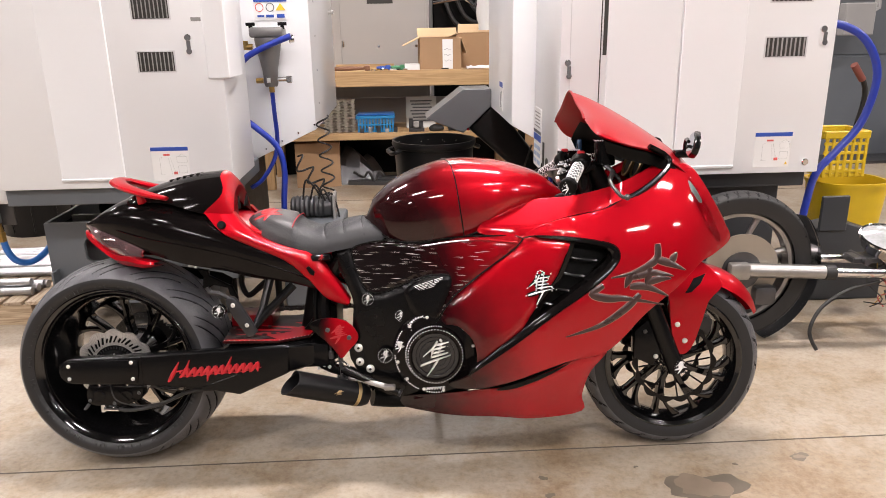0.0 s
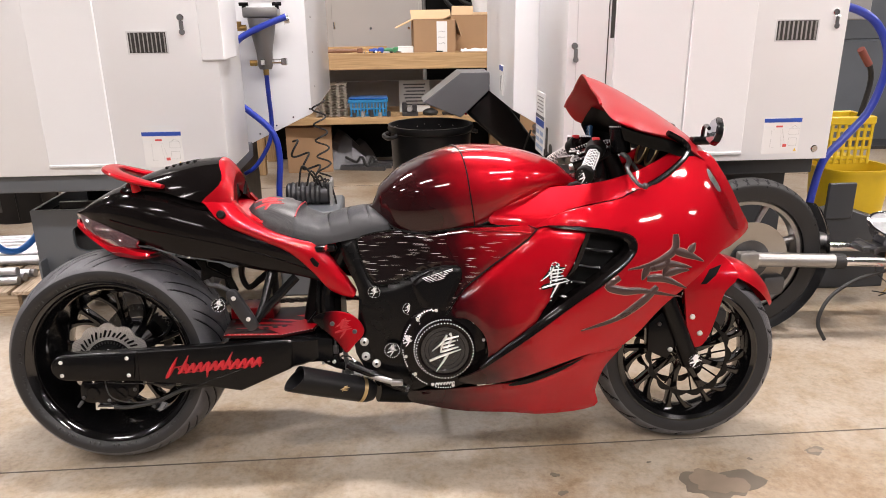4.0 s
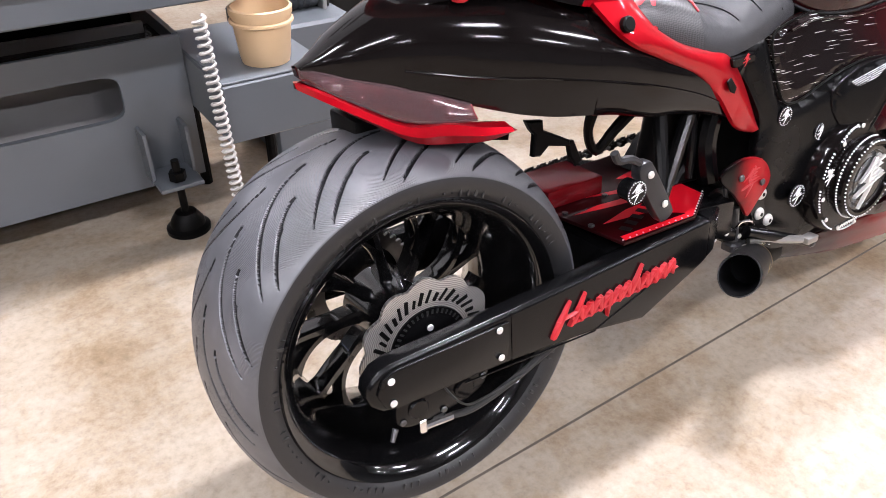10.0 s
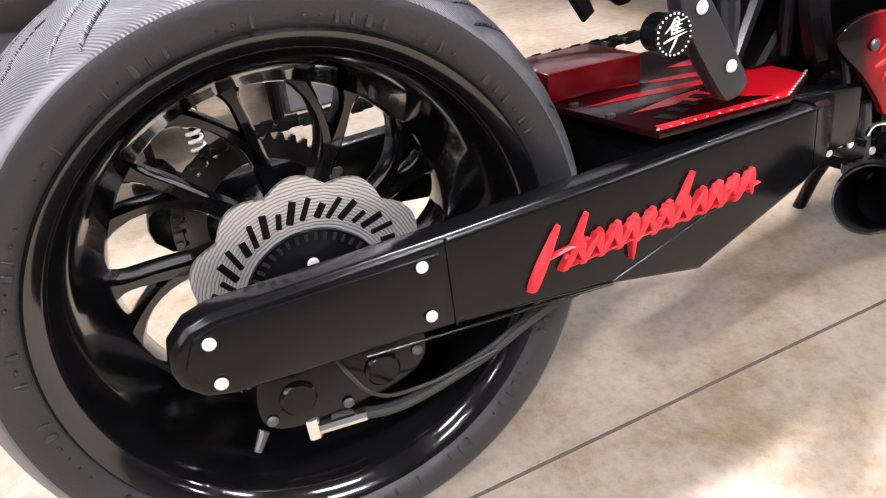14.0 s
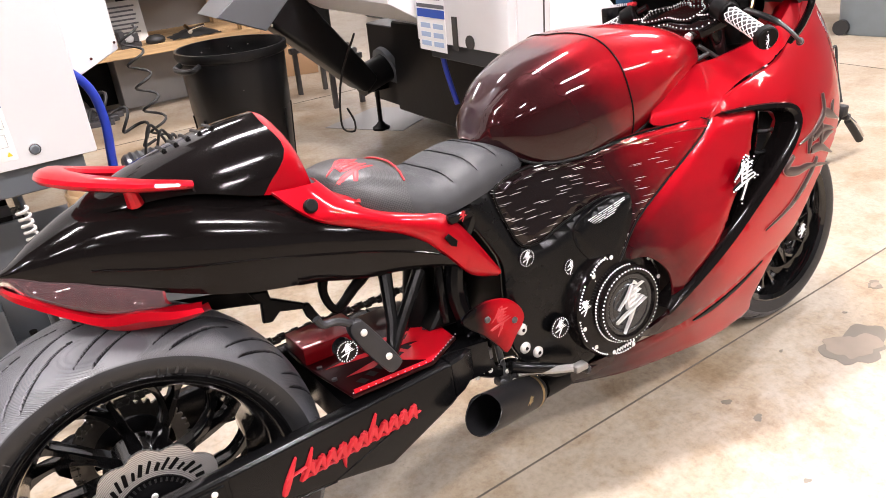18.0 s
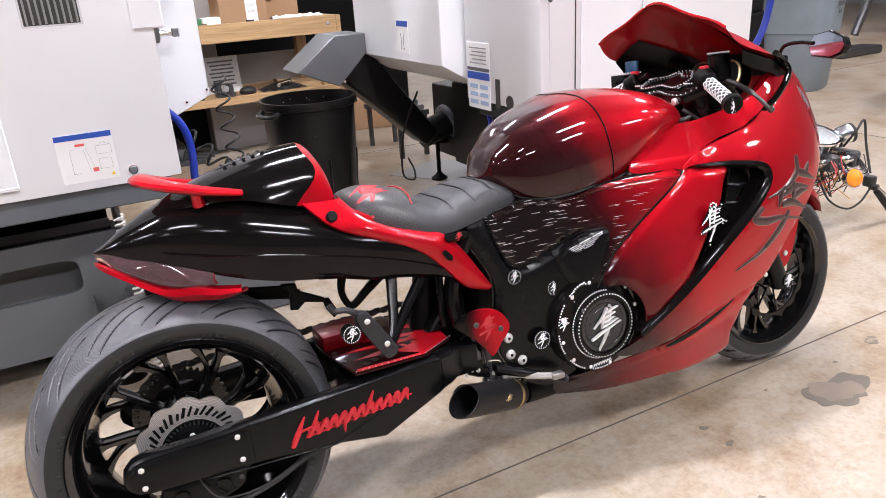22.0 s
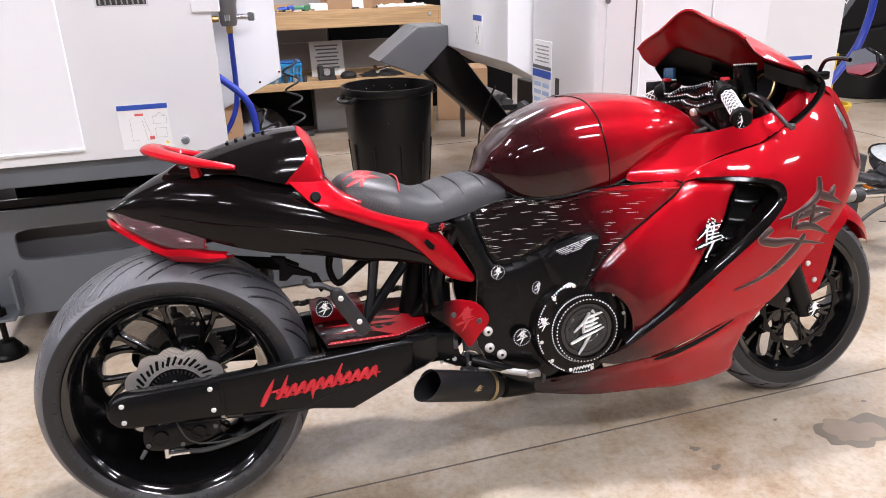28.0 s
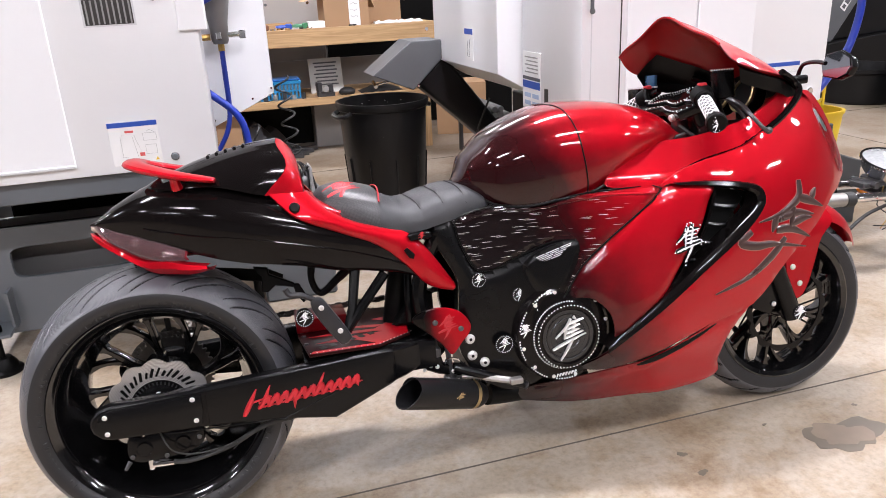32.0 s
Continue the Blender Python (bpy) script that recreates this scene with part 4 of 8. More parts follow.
# --- swingarm ---
arm_o = [(-.105, .306), (.116, .300), (.300, .284), (.420, .263), (.572, .329), (.585, .338), (.585, .418), (.570, .424), (.116, .399), (-.105, .391), (-.128, .384), (-.146, .366), (-.150, .348), (-.146, .330), (-.128, .312)]
swing = part("swingarm", Geo().prism(arm_o, -.202, -.162, .009, 4), M_SATIN, bike, "long satin-black billet swingarm")
for s in (-1, 1):
    rows = []
    for x, yo, yi, z0, z1 in ((.583, .200, .160, .336, .422), (.610, .192, .150, .340, .420), (.650, .165, .125, .346, .416), (.705, .130, .09, .352, .414)):
        rows.append([(x, s * yo, z0 + .006), (x, s * (yo - .006), z0), (x, s * yi, z0), (x, s * yi, z1), (x, s * (yo - .006), z1), (x, s * yo, z1 - .006)])
    part("arm_nose", Geo().loft(rows, True, True), M_SATIN, swing, "", 30)
part("left_arm", Geo().prism(arm_o, .162, .202, .006, 2), M_SATIN, swing)
part("cross_box", Geo().prism([(.36, .33), (.70, .34), (.70, .412), (.60, .425), (.36, .408)], -.162, .162, .004, 2), M_SATIN, swing)
part("pivot", Geo().cyl((.70, -.12, .385), (.70, .12, .385), .04, n=20, bev=.004), M_MATTE, swing)
cov = [(-.100, .314), (.100, .312), (.106, .345), (.106, .386), (-.100, .384), (-.124, .376), (-.136, .350), (-.124, .322)]
cp_ = part("cover_plate", Geo().prism(cov, -.2075, -.2015, .0022, 2), M_MATTE, swing, "flat matte-black axle cover plate")
for x, z in ((-.112, .369), (-.112, .328), (.086, .379), (.088, .325)):
    bolt((x, -.2075, z), .0062, cp_)
g = Geo()
for x0, z0, x1, z1 in ((.115, .302, .115, .397), (.30, .29, .46, .345), (.02, .3005, .30, .287)):
    g.tube([(x0, -.2018, z0), ((x0 + x1) / 2, -.2022, (z0 + z1) / 2), (x1, -.2018, z1)], .0016, 6)
part("weld_seam", g, M_SATIN, swing)
# red script on the arm: plain slanted strokes with no letters
g = Geo()
SC = [[(.01, -.16), (.07, .92)], [(.02, .34), (.22, .46)]]
for k in range(11):
    a = .13 + k * .078
    SC.append([(a, .02), (a + .028, .30), (a + .056, .56 + (.40 if k in (0, 6) else 0))])
    SC.append([(a + .050, .52), (a + .062, .28), (a + .080, .02 - (.34 if k == 3 else 0))])
SC.append([(.14, .06), (.45, .09), (.80, .08), (1.02, .22)])
for st in SC:
    stroke(g, st, lambda a, b, h: (.200 + a * .285 + b * .016, -.2025 - h, .322 + a * .020 + b * .058), 0.026, .007)
for a in (.12, .52, .86):
    g.cyl((.205 + a * .285, -.208, .340 + a * .020), (.205 + a * .285, -.2115, .340 + a * .020), .003, n=8)
part("red_script", g, M_REDV, swing, "raised red zigzag emblem in plain slanted strokes")
# plate on top of the cross box
pl = [(.372, -.188), (.548, -.192), (.640, -.132), (.650, .0), (.650, .14), (.352, .14), (.352, -.02)]
plate = part("top_plate", Geo().prism(pl, .428, .436, .002, 2, "xy"), M_PLATE, swing, "candy-red and black painted top plate")
for P in ([(.636, -.128), (.646, -.03), (.600, -.010), (.545, -.070)], [(.546, -.176), (.632, -.128), (.590, -.088), (.470, -.092), (.392, -.112), (.500, -.128)], [(.590, -.082), (.560, -.058), (.440, -.044), (.374, -.050), (.470, -.068)],
          [(.585, -.030), (.545, -.018), (.430, .004), (.500, -.024), (.56, -.044)], [(.600, .0), (.640, -.01), (.640, .05), (.56, .03)]):
    part("red_ray", Geo().prism(P, .4362, .4367, 0, 1, "xy"), M_RAYRED, plate, "bright red painted ray")
part("red_edge", Geo().prism([(.378, -.184), (.546, -.188), (.634, -.130), (.622, -.124), (.542, -.174), (.382, -.168)], .4362, .4366, 0, 1, "xy"), M_RAYRED, plate)
for k in range(6):
    part("dark_mark", Geo().block((0, 0, 0), (.016, .022, .0006), 0, 1, pose(.41 + k * .026, -.152 + .012 * k, .4371, 0, 0, 24)), M_DEEP, plate, "dark painted bar on the plate")
for k in range(22):
    i, t = (0, k / 11) if k < 12 else (1, (k - 12) / 9)
    p = np.array(pl[i]) * (1 - t) + np.array(pl[i + 1]) * t
    part("rivet", Geo().cyl((p[0] + .004, p[1] + .007, .436), (p[0] + .004, p[1] + .007, .4376), .0017, n=8), M_BOLT, plate)
part("red_box", Geo().box(.350, .490, -.005, .11, .436, .474, .004, 2), M_MAROON, swing, "candy-red metal box on the plate")
for x, y in ((.355, -.035), (.358, -.105), (.47, -.02), (.60, -.05)):
    part("plate_screw", Geo().cyl((x + .012, y, .436), (x + .012, y, .440), .006, n=10), M_GUN, plate)

# --- rear caliper and hose ---
cal = part("rear_caliper", Geo().prism(curve([(-.090, .250), (-.080, .226), (-.045, .216), (.03, .220), (.080, .236), (.095, .262), (.088, .288), (.045, .282), (.0, .292), (-.05, .284), (-.08, .290)], 3, True), -.16, -.105, .007, 2), M_SATIN, bike, "black four-piston rear brake caliper")
part("caliper_bridge", Geo().prism([(-.055, .280), (.055, .285), (.035, .33), (-.035, .33)], -.148, -.112, .004, 1), M_SATIN, cal)
for x in (-.048, .042):
    part("piston_boss", Geo().cyl((x, -.159, .254), (x, -.166, .254), .019, n=20, bev=.003), M_SATIN, cal)
    part("pad_pin", Geo().cyl((x, -.150, .284), (x, -.150, .306), .005, n=8), M_CHROME, cal)
for x, z in ((-.078, .238), (.0, .228), (.082, .262)):
    bolt((x, -.16, z), .006, cal, M_GUN)
part("bleed_nipple", Geo().cyl((-.088, -.15, .222), (-.100, -.158, .206), .006, .004, 8), M_GUN, cal)
g = Geo().tube(curve([(-.02, -.155, .215), (.05, -.165, .205), (.15, -.16, .222), (.24, -.165, .262), (.33, -.16, .272)], 6), .0065, 8)
part("brake_hose", g, M_RUBBER, bike)
g = Geo().cyl((-.035, -.155, .208), (.015, -.16, .208), .009, n=10).block((-.04, -.155, .21), (.014, .014, .03), .003)
part("hose_fitting", g, M_CHROME, bike)
g = Geo().tube(curve([(-.01, -.16, .30), (.02, -.19, .25), (.08, -.17, .222), (.17, -.168, .232)], 6), .0022, 6)
part("speed_wire", g, M_RUBBER, bike)

# --- chain on the far side ---
chain = part("chain", Geo().tube([(0, .123, .455), (.39, .123, .461), (.78, .123, .47)], .0035, 6), M_CHAIN, bike, "oily drive chain")
link_mesh = None
runs = [(Vector((.78 * t, 0, .455 + .015 * t)), -1.1) for t in [(k + .5) / 48 for k in range(48)]] + [(Vector((.78 * t, 0, .225 + .115 * t)), -8.4) for t in [(k + .5) / 48 for k in range(48)]]
runs += [(Vector((-.115 * math.sin(a), 0, .34 + .115 * math.cos(a))), -math.degrees(a)) for a in [math.pi * (k + .5) / 22 for k in range(22)]]
for k, (at, tilt) in enumerate(runs):
    at.y = .122 + (.004 if k % 2 else -.004)
    if link_mesh is None:
        g = Geo().block((0, -.004, 0), (.017, .003, .014), .002).block((0, .006, 0), (.017, .003, .014), .002).cyl((-.008, -.010, 0), (-.008, .012, 0), .0045, n=6)
        ob = part("link", g, M_CHAIN, chain)
        link_mesh = ob.data
    else:
        ob = new("link", link_mesh)
        ob.parent = chain
    ob.location, ob.rotation_euler = at, (0, radians(tilt), 0)

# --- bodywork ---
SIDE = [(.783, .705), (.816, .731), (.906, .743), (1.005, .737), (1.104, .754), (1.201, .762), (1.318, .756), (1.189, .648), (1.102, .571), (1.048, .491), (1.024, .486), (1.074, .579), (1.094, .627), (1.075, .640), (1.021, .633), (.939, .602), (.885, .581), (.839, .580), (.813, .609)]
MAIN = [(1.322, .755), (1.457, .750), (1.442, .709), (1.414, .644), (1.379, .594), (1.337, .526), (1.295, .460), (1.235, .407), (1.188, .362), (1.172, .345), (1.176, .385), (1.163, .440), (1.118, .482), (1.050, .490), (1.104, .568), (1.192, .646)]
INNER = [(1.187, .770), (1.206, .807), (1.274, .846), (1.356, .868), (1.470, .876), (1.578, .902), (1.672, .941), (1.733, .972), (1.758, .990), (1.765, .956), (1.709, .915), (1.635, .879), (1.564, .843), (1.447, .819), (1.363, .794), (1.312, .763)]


def cowl_w(x, z):
    """The cowl beside the tank leans inwards."""
    return body_width(x, z) - .6 * max(0, z - .79) * max(0, min(1, (1.62 - x) / .15))


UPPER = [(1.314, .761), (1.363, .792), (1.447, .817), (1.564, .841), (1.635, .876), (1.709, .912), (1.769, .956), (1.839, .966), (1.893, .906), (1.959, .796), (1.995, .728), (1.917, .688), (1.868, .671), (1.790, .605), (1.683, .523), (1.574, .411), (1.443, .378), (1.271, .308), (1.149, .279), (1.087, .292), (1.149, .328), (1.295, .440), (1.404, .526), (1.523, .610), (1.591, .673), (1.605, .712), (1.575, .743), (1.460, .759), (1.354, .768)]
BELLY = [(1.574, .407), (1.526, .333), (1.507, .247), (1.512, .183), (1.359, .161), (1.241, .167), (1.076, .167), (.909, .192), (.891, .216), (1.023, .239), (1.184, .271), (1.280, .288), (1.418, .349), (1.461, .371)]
both("side_panel", SIDE, M_FADES, off=0.012, thick=.014, crown=.022, step=.014, label="black side panel, fine scratch lines with their glints painted white")
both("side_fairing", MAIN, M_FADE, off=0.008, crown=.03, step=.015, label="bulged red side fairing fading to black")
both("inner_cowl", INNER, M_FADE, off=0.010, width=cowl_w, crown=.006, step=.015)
for s in (-1, 1):
    lip = curve([(1.206, .805), (1.274, .844), (1.356, .866), (1.470, .874), (1.578, .900), (1.672, .939), (1.733, .970)], 5)
    part("cowl_return", Geo().loft([[(x, s * (cowl_w(x, z) - .001), z - .002), (x, s * (cowl_w(x, z) - .012), z), (x, s * (cowl_w(x, z) - .045), z - .02)] for x, z in lip]), M_FADE, bike, "", 60)
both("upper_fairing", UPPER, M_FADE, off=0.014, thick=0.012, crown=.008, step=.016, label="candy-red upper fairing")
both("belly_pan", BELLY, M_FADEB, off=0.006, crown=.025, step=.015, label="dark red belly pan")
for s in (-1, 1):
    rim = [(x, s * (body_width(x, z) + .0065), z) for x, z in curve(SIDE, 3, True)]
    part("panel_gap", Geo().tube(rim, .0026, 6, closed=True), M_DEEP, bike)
    top = [(x, s * (body_width(x, z) + .0155), z) for x, z in curve([(.83, .722), (.906, .732), (1.005, .727), (1.104, .743), (1.201, .751), (1.30, .746)], 5)]
    part("panel_ledge", Geo().loft([[(x, s * (abs(y) - .006), z + .001), (x, s * .115, z + .010)] for x, y, z in top]), M_BLACK, bike)
    part("panel_ridge", Geo().tube(top, .003, 8), M_FADES, bike, "rounded ridge along the panel top")
part("core", Geo().prism([(.80, .25), (1.35, .22), (1.52, .30), (1.66, .48), (1.62, .72), (1.30, .74), (.85, .68)], -.115, .115, .02, 2), M_DEEP, bike, "dark engine and frame core")


def tail_lo(x):
    return spline1([-.11, -.05, .03, .158, .255, .38, .469, .559, .666, .775], [.795, .775, .75, .704, .676, .656, .632, .617, .588, .534], x)


def tail_w(x):
    return spline1([-.11, -.05, .03, .158, .255, .38, .469, .559, .666, .775], [.012, .05, .09, .132, .147, .155, .153, .148, .142, .136], x)


def tail_top(x):
    return spline1([-.11, -.05, .03, .10, .2, .3, .36, .42], [.800, .838, .878, .892, .888, .862, .842, .82], x)


def red_line(x):
    return spline1([.344, .444, .548, .618, .669, .721, .775], [.822, .750, .700, .652, .596, .552, .537], x)


def arch(x, w, zm, zt, n, e=2.2):
    out = []
    for k in range(n + 1):
        a = math.pi / 2 * k / n
        out.append((x, w * math.cos(a) ** (2 / e), zm + (zt - zm) * math.sin(a) ** (2 / e)))
    return out


def mirrored(rows):
    """Half sections, from the right edge to the middle, made whole."""
    return [[(x, -y, z) for x, y, z in r] + [(x, y, z) for x, y, z in reversed(r[:-1])] for r in rows]


# tail body: full arch at the rear
rows = []
for i in range(22):
    x = -.11 + (.36 + .11) * (i / 21) ** 1.1
    w, zb, zt = tail_w(x), tail_lo(x), tail_top(x)
    zm = zb + (zt - zb) * .42
    rows.append([(x, w * .90, zb), (x, w * .97, zb + (zm - zb) * .5)] + arch(x, w, zm, zt, 8, 2.1))
tail = part("tail_section", Geo().loft(mirrored(rows)), M_BLACK, bike, "gloss-black pointed tail section", 50)
def tail_y(x, z):
    """Half width of the tail at a height."""
    w, zb = tail_w(x), tail_lo(x)
    zt = spline1([.30, .36, .42, .55, .66, .775], [.862, .842, .82, .765, .71, .62], x)
    zm = zb + (zt - zb) * .42
    if z < zm:
        return w * (.90 + .10 * min(1, max(0, (z - zb) / max(zm - zb, 1e-4))) ** .6)
    return w * max(0.02, 1 - ((z - zm) / max(zt - zm, .01)) ** 2.1) ** (1 / 2.1)


for s in (-1, 1):
    rows = []
    for i in range(30):
        x = .335 + (.775 - .335) * i / 29
        zb, zt = tail_lo(x), max(red_line(max(x, .344)), tail_lo(x) + .006)
        rows.append([(x, s * tail_y(x, zb) * .96, zb - .003)] + [(x, s * tail_y(x, zb + (zt - zb) * k / 8), zb + (zt - zb) * k / 8) for k in range(9)])
    part("tail_side", Geo().loft(rows), M_BLACK, tail, "", 50)
    cr = curve([(-.085, .802), (.0, .788), (.12, .762), (.24, .742), (.36, .716), (.48, .684), (.60, .642), (.70, .592)], 5)
    part("tail_crease", Geo().tube([(x, s * (tail_y(x, z) + .0005 if x > .335 else tail_w(x) * .985), z) for x, z in cr if x > .02], .0022, 6), M_BLACK, tail)
    # red band along the seat
    RU = curve([(.412, .836), (.462, .780), (.527, .742), (.604, .716), (.656, .702), (.708, .646), (.774, .545)], 6)
    RL = curve([(.326, .840), (.385, .778), (.480, .732), (.575, .686), (.640, .628), (.700, .562), (.766, .536)], 6)
    rows = []
    for (xa, za), (xb, zb) in zip(RU, RL):
        wa, wb = tail_w(xa) - .30 * max(0, za - .76), tail_w(xb) - .30 * max(0, zb - .78)
        rows.append([(xb, s * (wb * .97), zb - .004), (xb, s * (wb + .003), zb + .001), (xb * .5 + xa * .5, s * ((wa + wb) / 2 + .006), (za + zb) / 2), (xa, s * (wa - .001), za), (xa, s * (wa - .012), za + .006), (xa, s * (wa - .04), za + .004)])
    part("red_trim", Geo().loft(rows), M_RED, tail, "candy-red trim band below the seat", 60)
    part("trim_vent", Geo().prism([(.640, .662), (.650, .668), (.668, .648), (.664, .636), (.652, .642)], s * .152, s * .156, .001, 1), M_DEEP, tail)
    part("seat_screw", Geo().cyl((.383, s * .146, .800), (.383, s * .162, .805), .013, n=16, bev=.003), M_DEEP, tail)
part("undertail", Geo().prism([(.12, .715), (.20, .695), (.38, .665), (.56, .63), (.70, .60), (.70, .66), (.40, .72), (.12, .75)], -.085, .085, .01, 2), M_DEEP, tail)
# low tongue of red behind the seat
rows = []
for x, w, zb, zt in ((.36, .14, .822, .83), (.41, .135, .80, .826), (.46, .12, .775, .80), (.52, .11, .75, .775)):
    rows.append([(x, w, zb)] + arch(x, w * .97, zb + .005, zt, 5, 3))
part("seat_deck", Geo().loft(mirrored(rows)), M_RED, tail)

# hump behind the seat
def hump_row(xb, xt, n=12, bulge=0.0):
    zt = spline1([.0, .058, .173, .268, .345, .372, .40, .428], [.862, .895, .934, .957, .966, .963, .925, .84], xt)
    zb = spline1([.0, .08, .20, .308, .42], [.855, .872, .872, .842, .822], xb) - .004
    w = spline1([.0, .08, .20, .30, .37, .43], [.03, .075, .108, .124, .118, .10], (xb + xt) / 2)
    r = []
    for x, y, z in arch(0, w, zb, zt, n, 2.0):
        t = (z - zb) / max(zt - zb, 1e-4)
        r.append((xb + (xt - xb) * t + bulge * math.sin(math.pi * min(1, t * 1.05)) ** 1.5, y * (1 - .14 * t * (1 - t)), z))
    return r


rows = [hump_row(x, x + (.045 * (i / 13)) if i else x, 12, max(0, i - 9) * .0095) for i, x in enumerate([.02 + .295 * k / 13 for k in range(14)])]
hump = part("seat_hump", Geo().loft(mirrored(rows)), M_BLACK, bike, "gloss-black hump with slotted vent", 50)
rows = [hump_row(.316, .361, 12, .038), hump_row(.335, .374, 12, .030), hump_row(.365, .388, 12, .018), hump_row(.395, .397, 12, .007), hump_row(.412, .403)]
g = Geo().loft(mirrored(rows))
part("red_hoop", g, M_RED, hump, "candy-red hoop on the hump front", 50)
f0 = hump_row(.410, .402)
f1 = [(x + .006, y * .72, .838 + (z - .838) * .72) for x, y, z in f0]
f2 = [(.398, 0, .87)] * len(f0)
part("hump_face", Geo().loft(mirrored([f0, f1, f2])), M_MAROON, hump, "dark red face with small vents", 40)
for s in (-1, 1):
    part("face_vent", Geo().prism([(s * .03, .845), (s * .065, .84), (s * .05, .885)], .404, .414, .001, 1, "yz"), M_DEEP, hump)
for k in range(5):
    xx = .19 + k * .022
    zt = spline1([.0, .058, .173, .268, .345], [.862, .895, .934, .957, .966], xx)
    g = Geo().block((0, 0, 0), (.008, .066, .006), .002, 1, pose(xx, -.004, zt - .0015, 0, -20, 0))
    part("vent_slat", g, M_DEEP, hump)

# red grab bar
U = curve([(.205, -.122, .886), (.13, -.112, .902), (.06, -.082, .921), (.02, -.042, .934), (.012, 0, .937), (.02, .042, .932), (.06, .082, .917), (.13, .112, .898), (.205, .122, .884)], 6)
rows = []
for i, p in enumerate(U):
    a, b = Vector(U[max(i - 1, 0)]), Vector(U[min(i + 1, len(U) - 1)])
    d = (b - a).normalized()
    o = d.cross(Vector((0, 0, 1))).normalized()
    up = o.cross(d)
    t = abs(i / (len(U) - 1) * 2 - 1)
    w, h = .026 * (1 - .45 * t ** 3), .013 * (1 - .5 * t ** 4)
    rows.append([Vector(p) + o * w * math.cos(q) + up * h * math.sin(q) for q in [2 * math.pi * k / 12 for k in range(12)]])
grab = part("grab_bar", Geo().loft(rows, True, True), M_RED, bike, "candy-red curved grab bar")
for s in (-1, 1):
    part("bar_stay", Geo().cyl((.11, s * .104, .905), (.115, s * .092, .872), .010, .014, 10), M_RED, grab)

# tail light and red lip
lamp_b = [(-.098, .002, .773), (-.085, .035, .766), (-.045, .066, .742), (.01, .085, .712), (.06, .112, .704), (.115, .128, .700)]
for s in (-1, 1):
    rows = []
    for i, (xb, yb, zb) in enumerate(curve(lamp_b, 5)):
        t = i / 25
        xt = -.112 + .225 * t
        rows.append([(xt, s * tail_w(xt) * .93, tail_lo(xt) + .004), ((xt + xb) / 2 - .004, s * (yb * .5 + tail_w(xt) * .5 + .004), (tail_lo(xt) + zb) / 2), (xb, s * yb, zb)])
    lamp = part("tail_light", Geo().loft(rows), M_LENS, bike, "smoked clear tail light lens", 60)
    inner = [[(x + .005, y * .95, z) for x, y, z in r] for r in rows]
    part("reflector", Geo().loft(inner), M_REFL, lamp, "dark red reflector behind the lens", 60)
    lip = curve([(-.108, .002, .772, .012), (-.09, .04, .764, .018), (-.04, .075, .735, .022), (.02, .098, .702, .026), (.075, .125, .700, .030), (.12, .142, .690, .022), (.168, .150, .682, .006)], 4)
    rows = [[(x, s * y * .8, z + .004), (x - .008, s * y, z + .004), (x - .006, s * (y + .004), z - h * .4), (x + .008, s * y * .96, z - h), (x + .012, s * y * .7, z - h * .9)] for x, y, z, h in lip]
    part("red_lip", Geo().loft(rows), M_RED, bike, "candy-red lip under the tail light", 30)
part("plate_box", Geo().box(-.03, .02, .0, .10, .62, .70, .008, 2), M_DEEP, bike)

# --- seat ---
SX = [.428, .46, .516, .589, .652, .736, .811, .86, .895]
S_T = [.800, .826, .833, .815, .784, .802, .812, .792, .758]
S_L = [.785, .770, .733, .706, .702, .715, .730, .742, .752]
S_W = [.055, .09, .118, .134, .138, .132, .120, .105, .08]


def seat_rows(x0, x1, n, lift=0.0):
    rows = []
    for i in range(n + 1):
        x = x0 + (x1 - x0) * i / n
        zt, zl, w = spline1(SX, S_T, x) + lift, spline1(SX, S_L, x), spline1(SX, S_W, x) + lift
        if x > .62:
            for c in (.685, .745, .805):
                zt -= .0035 * math.exp(-((x - c) / .004) ** 2)
        r = [(x, w * .92, zl - .004)]
        for xx, y, z in arch(x, w, zl, zt, 12, 2.7):
            # a shallow valley runs along the middle of the pad
            r.append((xx + (.02 * (y / max(w, .01)) ** 2 if x > .62 else 0), y, z - .006 * (1 - (y / max(w, .01)) ** 2) * (1 if x > .6 else 0)))
        rows.append(r)
    return mirrored(rows)


seat = part("seat", Geo().loft(seat_rows(.585, .895, 62)), M_VINYL, bike, "black stitched vinyl seat", 50)
part("bolster", Geo().loft(seat_rows(.428, .592, 24, .003)), M_CARBON, seat, "carbon-look rear bolster", 50)
rows = []
for i in range(13):
    y = -.112 + .224 * i / 12
    k = 1 - (abs(y) / .138) ** 2.7
    x = .592 + .012 * (1 - (y / .13) ** 2)
    z = spline1(SX, S_L, .592) + (spline1(SX, S_T, .592) - spline1(SX, S_L, .592)) * max(k, 0) ** (1 / 2.7)
    rows.append((x, y, z + .003))
part("red_piping", Geo().tube(rows, .002, 8), M_REDV, seat, "red piping at the bolster")


def seat_pt(a, b, h):
    """Emblem plane laid on the bolster's shoulder."""
    x, y = .455 + a * .095, -.105 + b * .095
    w = spline1(SX, S_W, x)
    zl, zt = spline1(SX, S_L, x), spline1(SX, S_T, x)
    return (x, y, zl + (zt - zl) * max(0.02, 1 - (abs(y) / w) ** 2.7) ** (1 / 2.7) + .0035 + h)


